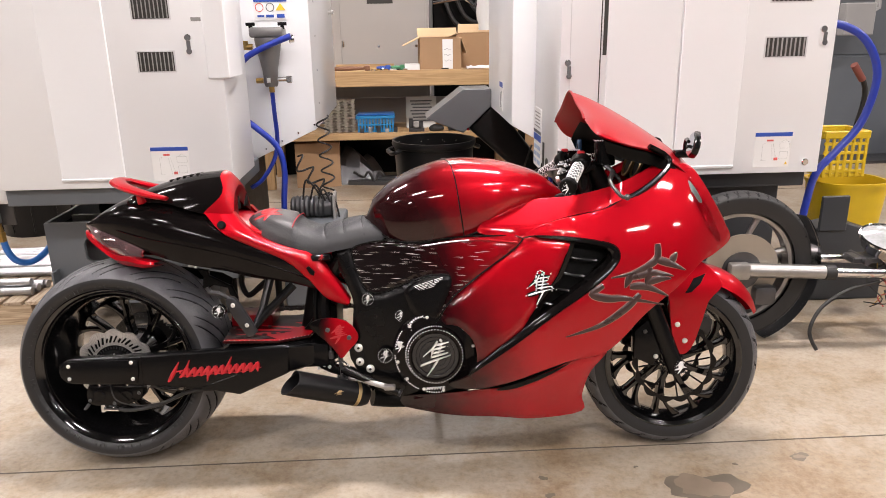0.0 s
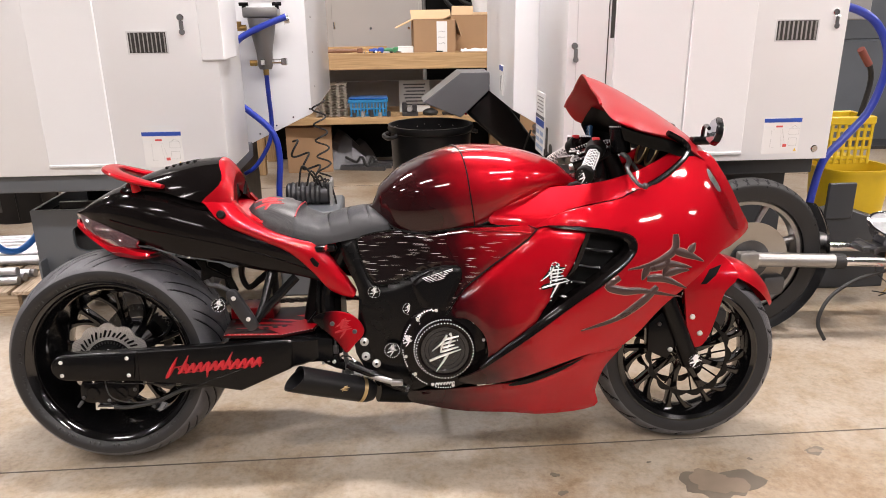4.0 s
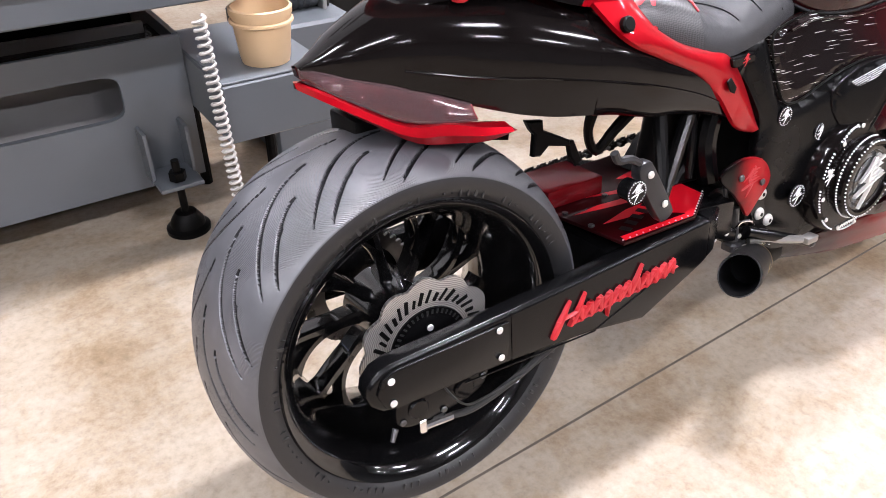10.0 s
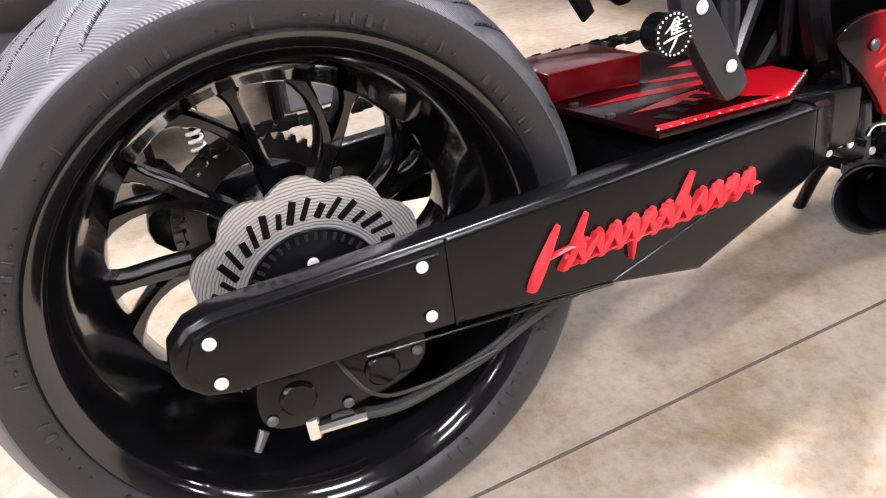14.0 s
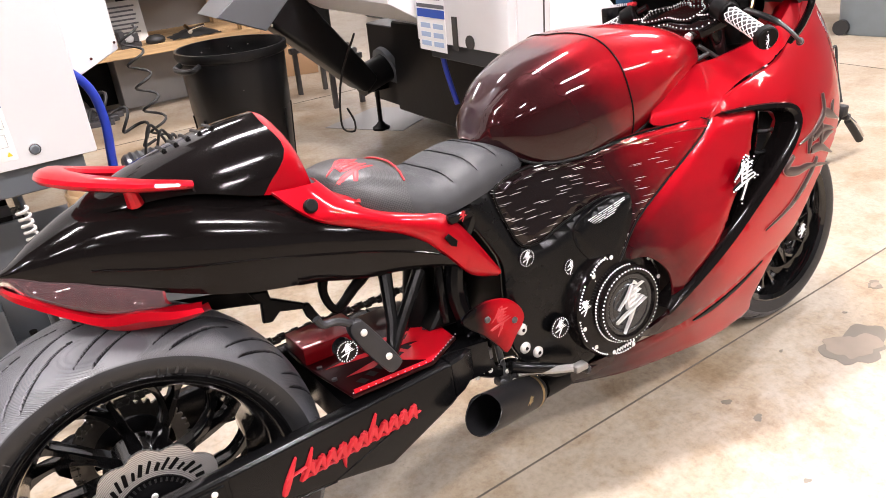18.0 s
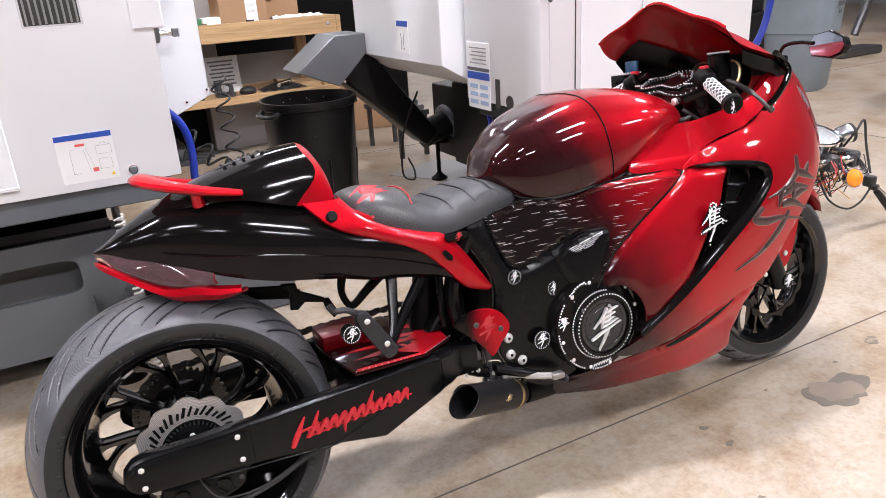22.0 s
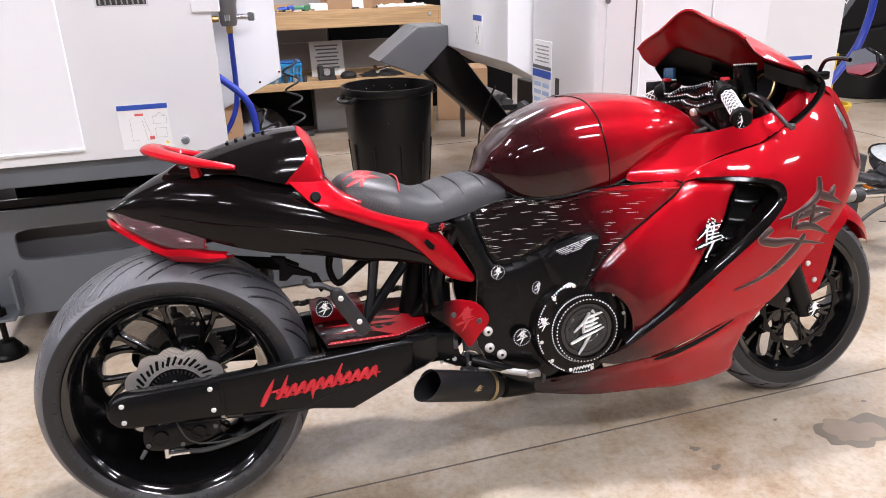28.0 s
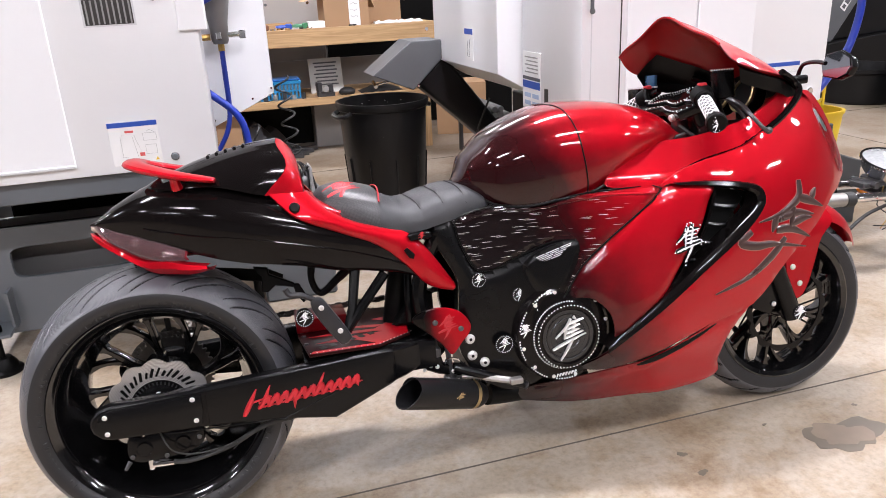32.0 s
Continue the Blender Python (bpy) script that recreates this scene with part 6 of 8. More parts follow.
for st in STROKES[:6]:
    stroke(g, st, lambda a, b, h: (.15 + a * .035, -.0408 - h + .004 * (b - .5) ** 2, -.018 + b * .03), .05, .0006)
part("exhaust_mark", g.moved(EX), M_GOLD, ex, "faint bronze mark in plain strokes")
part("exhaust_band", Geo().lathe([(-.006, .0405), (.006, .0405)], (.242, 0, 0), "x", 32).moved(EX), M_GOLD, ex)
part("exhaust_pipe", Geo().tube(curve([(.835, -.135, .225), (.90, -.115, .212), (1.0, -.10, .205), (1.15, -.09, .20)], 5), .030, 16), M_DEEP, bike)
part("side_stand", Geo().tube([(1.06, .13, .22), (1.05, .19, .10), (1.04, .235, -.024)], .012, 10), M_SATIN, bike, "black side stand")
part("stand_foot", Geo().block((1.04, .238, -.026), (.06, .04, .012), .003), M_SATIN, bike)
part("belly_drain", Geo().box(1.22, 1.30, -.12, -.10, .150, .158, .002), M_GUN, bike)

# --- front end ---
fork_d = Vector((-.40, 0, .917))
for s in (-1, 1):
    foot = Vector((1.846, s * .093, .301))
    lg = part("fork_leg", Geo().cyl(foot + Vector((.0, 0, -.02)), foot + fork_d * .28, .030, .029, 20, bev=.003), M_SATIN, bike, "satin-black inverted fork leg")
    part("fork_tube", Geo().cyl(foot + fork_d * .28, foot + fork_d * .74, .027, n=20), M_DEEP, lg)
    part("caliper", Geo().prism([(1.70, .33), (1.765, .30), (1.80, .36), (1.79, .43), (1.745, .46), (1.70, .42)], s * .078 - .022, s * .078 + .022, .006, 2), M_SATIN, bike)
    bolt((1.772, s * .101, .335), .008, lg, n=(0, s, 0))
    bolt((1.735, s * .101, .42), .007, lg, M_GUN, n=(0, s, 0))
    ax = part("axle_end", Geo().cyl((1.846, s * .10, .301), (1.846, s * .128, .301), .020, n=20, bev=.002), M_SATIN, lg)
sign_emblem("axle_sign", (1.846, -.1285, .303), (1, 0, 0), (0, 0, 1), (0, -1, 0), .032, bike, studs=16, wide=.08, h=.0015)
rows = []
for i in range(26):
    a = radians(29 + 92 * i / 25)
    rr = .352 - .028 * (1 - math.sin(math.pi * min(1, i / 18 + .12))) if i < 16 else .352
    w = .030 + .052 * math.sin(min(1, i / 9) * math.pi / 2)
    ca, sa = math.cos(a), math.sin(a)
    row = []
    for k in range(13):
        q = -1 + 2 * k / 12
        r = rr - .055 * abs(q) ** 2.6 * (w / .082)
        row.append((FC[0] + r * ca, w * q, FC[2] + r * sa))
    rows.append(row)
fen = part("front_fender", Geo().loft(rows), M_RED, bike, "candy-red front fender", 50)
for s in (-1, 1):
    bl = curve([(1.800, .600), (1.845, .640), (1.915, .645), (1.965, .610), (1.985, .565), (1.945, .520), (1.925, .455), (1.900, .378), (1.872, .340), (1.840, .352), (1.825, .430), (1.815, .520)], 3, True)
    shell("fender_blade", bl, M_RED, off=0, thick=.012, side=s, width=lambda x, z: .094 - .05 * max(0, (z - .53) / .12) ** 2, smooth=0, step=.015, label="side blade of the fender")
    shell("blade_slot", [(1.865, .545), (1.895, .590), (1.935, .605), (1.915, .575), (1.885, .548)], M_DEEP, off=.002, thick=.003, side=s, width=lambda x, z: .094 - .05 * max(0, (z - .53) / .12) ** 2, smooth=0)
    bolt((1.842, s * .0945, .440), .009, fen, n=(0, s, 0))
    bolt((1.868, s * .0945, .385), .009, fen, n=(0, s, 0))

# --- cockpit ---
YO = .02
CL = Matrix.Translation((1.525, .015, .958)) @ pose(0, 0, 0, 0, -22, 0)
CO = [(-.085, -.135), (-.03, -.165), (.03, -.150), (.045, -.06), (.075, -.03), (.075, .03), (.045, .06), (.03, .150), (-.03, .165), (-.085, .135), (-.075, .06), (-.055, .0), (-.075, -.06)]
tc = part("triple_clamp", Geo().prism(CO, -.014, .014, .005, 2, "xy").moved(CL), M_BLACK, bike, "black studded top clamp")
part("clamp_web", Geo().prism([(x * .6, y * .62) for x, y in CO], .014, .022, .004, 2, "xy").moved(CL), M_BLACK, tc)
for sc, zz in ((.93, .0155), (.54, .0235)):
    P = [CL @ Vector((x * sc, y * sc, zz)) for x, y in curve(CO, 4, True)]
    g = Geo()
    for p in P:
        g.ball(p, .0021, 6)
    part("stud_row", g, M_STUD, tc, "row of small crystal studs")
part("clamp_bolt", Geo().cyl((1.455, -.085, .925), (1.440, -.085, .922), .010, n=14, bev=.002), M_BOLT, tc)
for s in (-1, 1):
    st = part("bar_riser", Geo().cyl((1.535, s * .112 + YO, .86), (1.515, s * .112 + YO, .968), .030, n=20, bev=.004), M_BLACK, bike)
    g = Geo()
    for k in range(24):
        a = 2 * math.pi * k / 24
        g.ball((1.515 + .027 * math.cos(a), s * .112 + YO + .027 * math.sin(a), .969), .0026, 6)
    part("studs", g, M_STUD, st)
    p0, p1 = Vector((1.515, s * .13 + YO * .5, .985)), Vector((1.444, s * .295, .918))
    d = p1 - p0
    bar = part("handlebar", Geo().cyl(p0 - d * .15, p1, .011, n=12), M_BLACK, bike)
    gr = part("grip", Geo().cyl(p0 + d * .28, p1, .0175, n=20, bev=.003), M_RUBBER, bar, "black grip with a white diamond lattice")
    g = Geo()
    u = d.normalized().orthogonal().normalized()
    v = d.normalized().cross(u)
    for k in range(7):
        for tw in (-1, 1):
            g.tube([p0 + d * (.29 + .70 * i / 30) + (u * math.cos(2 * math.pi * k / 7 + tw * i * .21) + v * math.sin(2 * math.pi * k / 7 + tw * i * .21)) * .0178 for i in range(31)], .0013, 5)
    part("lattice", g, M_WHITEP, gr)
    part("switch_box", Geo().cyl(p0 + d * .02, p0 + d * .27, .031, .027, 18, bev=.005), M_DEEP, bar)
    part("red_button", Geo().block(p0 + d * .1 + Vector((.0, 0, .03)), (.022, .02, .012), .004, 2), M_REDV, bar)
    part("bar_end", Geo().cyl(p1 - d * .03, p1 + d * .08, .026, n=20, bev=.003), M_DEEP, bar)
    sign_emblem("bar_sign", p1 + d * .082, (.8, -.25 * s, 0), (.15, 0, 1), d.normalized(), .032, bar, studs=14, wide=.06, h=.0012)
    part("lever", Geo().tube(curve([tuple(p0 + Vector((.06, 0, -.01))), tuple(p0 + Vector((.085, s * .05, -.035))), (1.575, s * .25, .925), (1.60, s * .275, .885), (1.622, s * .262, .878)], 5), [.0075] * 10 + [.0055] * 11, 8), M_GUN, bar, "dark brake or clutch lever")
    part("lever_ball", Geo().ball((1.624, s * .262, .878), .010, 10), M_GUN, bar)
rs = part("fluid_reservoir", Geo().cyl((1.59, -.115, .965), (1.585, -.115, 1.043), .031, n=24, bev=.005), M_SATIN, bike, "black studded brake fluid reservoir")
g = Geo()
for k in range(26):
    a = 2 * math.pi * k / 26
    g.ball((1.585 + .029 * math.cos(a), -.115 + .029 * math.sin(a), 1.044), .0024, 6)
part("studs", g, M_STUD, rs)
bxm = part("clutch_reservoir", Geo().box(1.50, 1.57, .20, .27, .96, 1.005, .005, 2), M_SATIN, bike, "black box reservoir with studded lid")
g = Geo()
for k in range(32):
    t = k / 8
    e = int(t)
    u = t - e
    c = [(1.502 + .066 * u, .202), (1.568, .202 + .066 * u), (1.568 - .066 * u, .268), (1.502, .268 - .066 * u)][e]
    g.ball((c[0], c[1], 1.007), .0028, 6)
part("studs", g, M_STUD, bxm)
part("phone", Geo().block((1.575, .25, 1.02), (.012, .06, .05), .004, 2, None), M_GLASSB, bike, "small blue-tinted screen")
for y, z in ((-.05, .95), (.06, .95)):
    gd = part("gauge", Geo().cyl((1.76, y + .03, z), (1.72, y + .03, z + .015), .052, n=28, bev=.004), M_DEEP, bike, "round black gauge")
    part("gauge_ring", Geo().lathe([(-.004, .050), (.004, .052), (.006, .046), (-.002, .046)], (0, 0, 0), "x", 32).moved(pose(1.718, y + .03, z + .016, 0, -20, 180)), M_GOLD, gd)
part("steering_stem", Geo().cyl((1.545, .01, .80), (1.525, .01, .945), .026, n=20), M_GUN, bike)
for k, (p, q, r) in enumerate((((1.46, -.10, .90), (1.52, -.14, .84), (1.58, -.10, .80)), ((1.60, -.12, .96), (1.64, -.14, .90), (1.60, -.12, .84)), ((1.48, .10, .92), (1.55, .14, .86), (1.62, .10, .82)), ((1.46, -.13, .88), (1.40, -.10, .86), (1.36, -.05, .85)))):
    part("cable", Geo().tube(curve([p, q, r], 6), .006, 8), M_RUBBER, bike)
for s in (-1, 1):
    ms = part("mirror_stem", Geo().tube(curve([(1.845, s * .115 + .02, 1.005), (1.838, s * .135 + .01, 1.038), (1.822, s * .19, 1.044), (1.805, s * .25, 1.038)], 4), .0058, 8), M_SATIN, bike, "black mirror stem")
    part("stem_foot", Geo().block((1.84, s * .115 + .02, .998), (.06, .035, .025), .006, 2, None), M_SATIN, ms)
    rows = []
    base = Vector((1.80, s * .30, 1.028))
    pts = [(-.075, -.004), (-.060, .020), (.0, .042), (.060, .034), (.076, .006), (.055, -.026), (-.025, -.036), (-.062, -.024)]
    m_ = Matrix.Translation(base) @ pose(0, 0, 0, 0, 0, 90 + s * 12) @ pose(0, 0, 0, 14, 0, 0)
    part("mirror_body", Geo().prism(pts, -.012, .006, .005, 2).moved(m_), M_SATIN, ms, "slim black mirror body")
    part("mirror_glass", Geo().prism([(a * .9, b * .88) for a, b in pts], .0062, .008, 0, 1).moved(m_), M_MIRROR, ms, "angular mirror glass")

# ---- machine tools ----
def instruction_label(parent, c, w, h, y, n=-1):
    """White label with a blue head, a thin line drawing and a yellow warning mark."""
    x0, z0 = c
    lb = part("instruction_label", Geo().box(x0, x0 + w, y - .002, y, z0 - h, z0, .0008), M_PAPER, parent, "white instruction label with blue head")
    f = y - .0035
    part("blue_head", Geo().box(x0, x0 + w, f, y - .0021, z0 - h * .11, z0), M_BLUEP, lb)
    part("red_bar", Geo().box(x0 + w * .33, x0 + w * .50, f, y - .0021, z0 - h * .25, z0 - h * .20), M_PINK, lb)
    g = Geo()
    for a, b, c2, d in ((.22, .32, .22, .80), (.24, .30, .30, .30), (.50, .30, .62, .78), (.46, .32, .52, .80), (.20, .80, .34, .80), (.68, .28, .95, .28), (.68, .28, .68, .45), (.95, .28, .95, .45), (.68, .45, .95, .45), (.70, .55, .70, .76), (.92, .55, .92, .76), (.70, .55, .92, .55), (.70, .76, .92, .76), (.72, .28, .82, .20), (.82, .20, .93, .28)):
        g.tube([(x0 + w * a, f, z0 - h * b), (x0 + w * c2, f, z0 - h * d)], .0004, 4)
    part("line_drawing", g, M_SHEET, lb)
    part("red_foot", Geo().box(x0 + w * .56, x0 + w * .66, f, y - .0021, z0 - h * .80, z0 - h * .72), M_PINK, lb)
    part("warning_mark", Geo().prism([(x0 + w * .86, z0 - h * .92), (x0 + w * .94, z0 - h * .92), (x0 + w * .90, z0 - h * .84)], f, y - .0021), M_YEL, lb)
    return lb


def vent(parent, x0, x1, z0, z1, y):
    v = part("vent", Geo().box(x0, x1, y - .001, y + .03, z0, z1), M_SLOT_SHADE, parent, "louvred vent with dark slots")
    part("vent_frame", Geo().box(x0 - .006, x1 + .006, y - .003, y, z1, z1 + .005).box(x0 - .006, x1 + .006, y - .003, y, z0 - .005, z0).box(x0 - .006, x0, y - .003, y, z0, z1).box(x1, x1 + .006, y - .003, y, z0, z1), M_ENCL2, v)
    n = 9
    for k in range(n):
        x = x0 + (x1 - x0) * (k + .5) / n
        part("slat", Geo().block((0, 0, 0), (.003, .012, z1 - z0 - .004), .001, 1, pose(x, y - .001, (z0 + z1) / 2, 0, 0, 35)), M_SHEET, v)
    return v


def key_lock(parent, x, y, z):
    k = part("lock", Geo().cyl((x, y + .002, z), (x, y - .012, z), .014, n=16, bev=.002), M_CHROME, parent, "chrome lock with hanging keys")
    part("key", Geo().box(x - .005, x + .012, y - .018, y - .016, z - .045, z - .012, .0008).cyl((x + .004, y - .0185, z - .055), (x + .004, y - .0155, z - .055), .012, n=12), M_CHROME, k)


def hose(name, pts, r, material, parent=None, label="", n=8):
    return part(name, Geo().tube(curve(pts, n), r, 12), material, parent, label)


lm = thing("machine_tool", "white enclosed machine tool on a dark grey base", "machine tool", group="machine tools")
part("enclosure", Geo().box(-1.772, -.765, 3.17, 3.62, .745, 2.45, .006, 2), M_ENCL, lm, "white enamelled steel enclosure")
part("corner_column", Geo().box(-1.965, -1.776, 3.24, 3.95, .665, 2.45, .03, 3), M_ENCL, lm, "rounded white corner column")
part("column_strip", Geo().box(-1.945, -1.925, 3.234, 3.242, .68, 2.4, .002), M_ENCL2, lm)
pn = part("service_panel", Geo().box(-1.500, -1.228, 3.160, 3.171, .785, 2.40, .003, 1), M_ENCL, lm, "raised white service panel")
part("panel_foot", Geo().box(-1.500, -1.228, 3.156, 3.168, .780, .792, .002), M_ENCL2, pn)
vent(lm, -1.109, -.961, 1.238, 1.317, 3.17)
vent(lm, -1.109, -.961, 1.449, 1.535, 3.17)
key_lock(lm, -.895, 3.17, 1.372)
part("latch_plate", Geo().box(-.875, -.835, 3.166, 3.171, 1.437, 1.452, .001), M_SHEET, lm)
instruction_label(lm, (-1.110, .920), .160, .150, 3.1705)
bs = part("plug", Geo().cyl((-.908, 3.172, .787), (-.908, 3.160, .787), .012, n=16, bev=.003), M_DKGREY, lm)
part("plug_ring", Geo().lathe([(-.004, .010), (-.004, .014), (.002, .015)], (-.908, 3.168, .787), "y", 20), M_CHROME, bs)
# side box and rear body
part("side_box", Geo().box(-.827, -.735, 3.155, 3.40, 1.205, 2.45, .004, 1), M_ENCL, lm)
rb = [(-.99, .645), (-.49, .875), (-.49, 2.45), (-.99, 2.45)]
body = part("rear_body", Geo().prism(rb, 3.98, 5.22, .003, 1), M_ENCL, lm, "white rear body with a slanted underside")
for k in range(5):
    part("rivet", Geo().cyl((-.489, 4.15 + .0 * k, 1.0 + .18 * k), (-.484, 4.15, 1.0 + .18 * k), .006, n=8), M_CHROME, body)
    part("rivet", Geo().cyl((-.50 - .09 * k, 3.981, .90 - .042 * k), (-.50 - .09 * k, 3.976, .90 - .042 * k), .005, n=8), M_CHROME, body)
part("handle_knob", Geo().cyl((-.49, 5.0, 1.50), (-.455, 5.0, 1.50), .014, n=12), M_CHROME, body)
wl = part("warning_label", Geo().box(-.770, -.600, 3.976, 3.979, 1.447, 1.60, .0008), M_PAPER, lm, "white warning label with pictograms")
part("blue_edge", Geo().box(-.770, -.600, 3.974, 3.9755, 1.535, 1.56), M_BLUEP, wl)
for k, mm in enumerate((M_PINK, M_PAPER, M_YEL)):
    part("pictogram", Geo().lathe([(-.0005, .018), (-.0005, .022)], (-.742 + k * .055, 3.975, 1.508), "y", 20) if k < 2 else Geo().prism([(-.66, 1.492), (-.608, 1.492), (-.634, 1.528)], 3.974, 3.9755), M_PINK if k == 0 else (M_PRINT if k == 1 else M_YEL), wl)
part("pictogram", Geo().box(-.755, -.72, 3.974, 3.9755, 1.460, 1.470).box(-.71, -.67, 3.974, 3.9755, 1.458, 1.472).box(-.655, -.615, 3.974, 3.9755, 1.456, 1.474), M_BLUEP, wl)
# base, tray and feet
part("base_beam", Geo().box(-1.770, -.80, 3.20, 3.9, .668, .745, .004, 1), M_DKGREY, lm, "dark grey base beam")
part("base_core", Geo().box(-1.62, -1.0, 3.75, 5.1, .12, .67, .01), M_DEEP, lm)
tr = part("chip_tray", Geo().box(-1.735, -.97, 3.445, 4.2, .11, .13), M_DKGREY, lm, "dark grey steel chip tray with a slot")
for bx_ in ((-1.75, -1.735, 3.445, 4.2, .11, .53), (-.97, -.955, 3.445, 4.2, .11, .53)):
    part("tray_wall", Geo().box(*bx_), M_DKGREY, tr)
slot, edge = [], []
for k in range(72):
    a = 2 * math.pi * (k + .5) / 72
    c, n = math.cos(a), math.sin(a)
    slot.append((-1.355 + .222 * math.copysign(abs(c) ** .22, c), .390 + .063 * math.copysign(abs(n) ** .42, n)))
    q = max(abs(c) / .4, abs(n) / .21)
    edge.append((-1.3525 + c / q * .99375, .32 + n / q))
rings = [[(x, 3.445, z) for x, z in edge], [(x, 3.430, z) for x, z in edge], [(x, 3.430, z) for x, z in slot], [(x, 3.436, z) for x, z in slot], [(x, 3.452, z) for x, z in slot]]
part("tray_front", Geo().loft(rings, True), M_DKGREY, tr, "front plate with a long rounded slot", 30)
part("tray_inner", Geo().box(-1.70, -1.0, 3.62, 3.64, .14, .52), M_SHEET, tr, "greasy inner drawer behind the slot")
part("chip_bed", Geo().box(-1.735, -.97, 3.46, 3.70, .47, .49), M_CHIP, tr, "wet black chips in the tray")
for x in (-1.66, -1.06):
    ft = part("levelling_foot", Geo().lathe([(0, .062), (.012, .062), (.02, .05), (.035, .046), (.06, .030), (.062, .0)], (x, 3.33, 0), "z", 24), M_DEEP, lm, "black levelling foot")
    part("stud", Geo().cyl((x, 3.33, .05), (x, 3.33, .225), .011, n=12), M_DEEP, ft)
    part("nut", Geo().cyl((x, 3.33, .165), (x, 3.33, .19), .024, n=6), M_DEEP, ft)
    part("bracket", Geo().box(x - .06, x + .06, 3.29, 3.43, .15, .162, .002).prism([(x - .062, .15), (x - .052, .15), (x - .052, .30), (x - .062, .30)], 3.36, 3.43).prism([(x + .052, .15), (x + .062, .15), (x + .062, .30), (x + .052, .30)], 3.36, 3.43), M_DKGREY, ft)
# coolant box beside the tray, pump and pail
cb = thing("coolant_box", "dark grey coolant box beside the machine base", "coolant tank")
part("box", Geo().box(-.953, -.655, 3.14, 3.62, .32, .475, .004, 1), M_DKGREY, cb)
part("box_lid", Geo().box(-.95, -.66, 3.145, 3.615, .475, .483, .002), M_DKGREY, cb)
for x in (-.92, -.69):
    part("foot", Geo().cyl((x, 3.57, 0), (x, 3.57, .32), .018, n=10), M_DEEP, cb)
pl_ = thing("plastic_pail", "tan plastic pail with a ribbed rim", "pail")
part("pail", Geo().lathe([(.484, .0), (.484, .062), (.50, .066), (.60, .076), (.612, .081), (.625, .081), (.628, .074), (.60, .070), (.50, .060)], (-.79, 3.245, 0), "z", 32), M_TAN, pl_)
part("rim_rib", Geo().lathe([(.585, .076), (.588, .082), (.594, .082), (.597, .077)], (-.79, 3.245, 0), "z", 32), M_TAN, pl_)
pp = thing("coolant_pump", "grey coolant pump with a motor and cables", "pump")
part("motor", Geo().cyl((-.62, 3.75, .50), (-.40, 3.75, .50), .055, n=24, bev=.01), M_GUN, pp)
part("motor_shell", Geo().lathe([(k * .012, .061 if k % 2 else .054) for k in range(14)], (-.60, 3.75, .50), "x", 24), M_GUN, pp)
part("fan_guard", Geo().box(-.40, -.385, 3.69, 3.81, .43, .57, .004), M_SHEET, pp)
part("filter_cup", Geo().cyl((-.62, 3.62, .36), (-.62, 3.62, .50), .06, n=20, bev=.008), M_SHEET, pp)
part("pump_base", Geo().box(-.66, -.34, 3.58, 3.92, .0, .445, .01), M_DKGREY, pp)
for k in range(4):
    hose("cable", [(-.55 + .04 * k, 3.70, .55), (-.52 + .04 * k, 3.66 + .02 * k, .66 - .03 * k), (-.46 + .03 * k, 3.72, .56 - .04 * k), (-.42, 3.75, .46)], .005, M_RUBBER, pp)
# coiled cables
def coil(name, p0, p1, r, turns, w, material, label):
    p0, p1 = Vector(p0), Vector(p1)
    d = p1 - p0
    q = d.to_track_quat("Z", "Y").to_matrix()
    n = int(turns * 12)
    P = [p0 + d * (k / n) + q @ Vector((r * math.cos(2 * math.pi * turns * k / n), r * math.sin(2 * math.pi * turns * k / n), 0)) for k in range(n + 1)]
    return solo(name, Geo().tube(P, w, 6), material, label, "cable")


coil("coiled_cable", (-.985, 3.12, .66), (-.965, 3.10, .12), .014, 30, .0042, M_SHEET2, "white coiled cable hanging to the floor")
coil("coiled_cable", (-.455, 3.95, .95), (-.43, 3.90, .50), .034, 5.5, .005, M_RUBBER, "black coiled cable under the machine")
coil("coiled_cable", (-.62, 3.99, .72), (-.45, 3.95, .52), .04, 3, .006, M_RUBBER, "black coiled cable under the machine")
hose("floor_loop", [(-.965, 3.10, .13), (-1.01, 3.08, .03), (-1.03, 3.03, .015), (-.95, 2.99, .015), (-.90, 3.03, .02), (-.95, 3.09, .03)], .008, M_SHEET2, lm)
# filter unit with blue hoses
fu = part("filter_bowl", Geo().lathe([(1.115, .0), (1.115, .030), (1.13, .036), (1.20, .040), (1.30, .060), (1.345, .068), (1.36, .068)], (-.695, 3.88, 0), "z", 28), M_BOWL, lm, "grey metal filter bowl")
part("filter_head", Geo().block((-.695, 3.89, 1.385), (.17, .12, .05), .012, 2), M_BOWL, fu)
for x in (-.775, -.615):
    part("knob", Geo().cyl((x, 3.87, 1.40), (x, 3.87, 1.425), .010, n=10).cyl((x - .022, 3.87, 1.425), (x + .022, 3.87, 1.425), .009, n=10), M_DEEP, fu)
part("sight_plug", Geo().block((-.70, 3.838, 1.15), (.022, .012, .03), .003), M_CHROME, fu)
part("brass_fitting", Geo().cyl((-.77, 3.88, 1.145), (-.735, 3.88, 1.145), .014, n=10), M_BRASS, fu)
part("brass_tee", Geo().cyl((-.83, 3.86, 1.315), (-.77, 3.86, 1.315), .015, n=10).cyl((-.81, 3.86, 1.30), (-.81, 3.86, 1.345), .018, n=10), M_BRASS, fu)
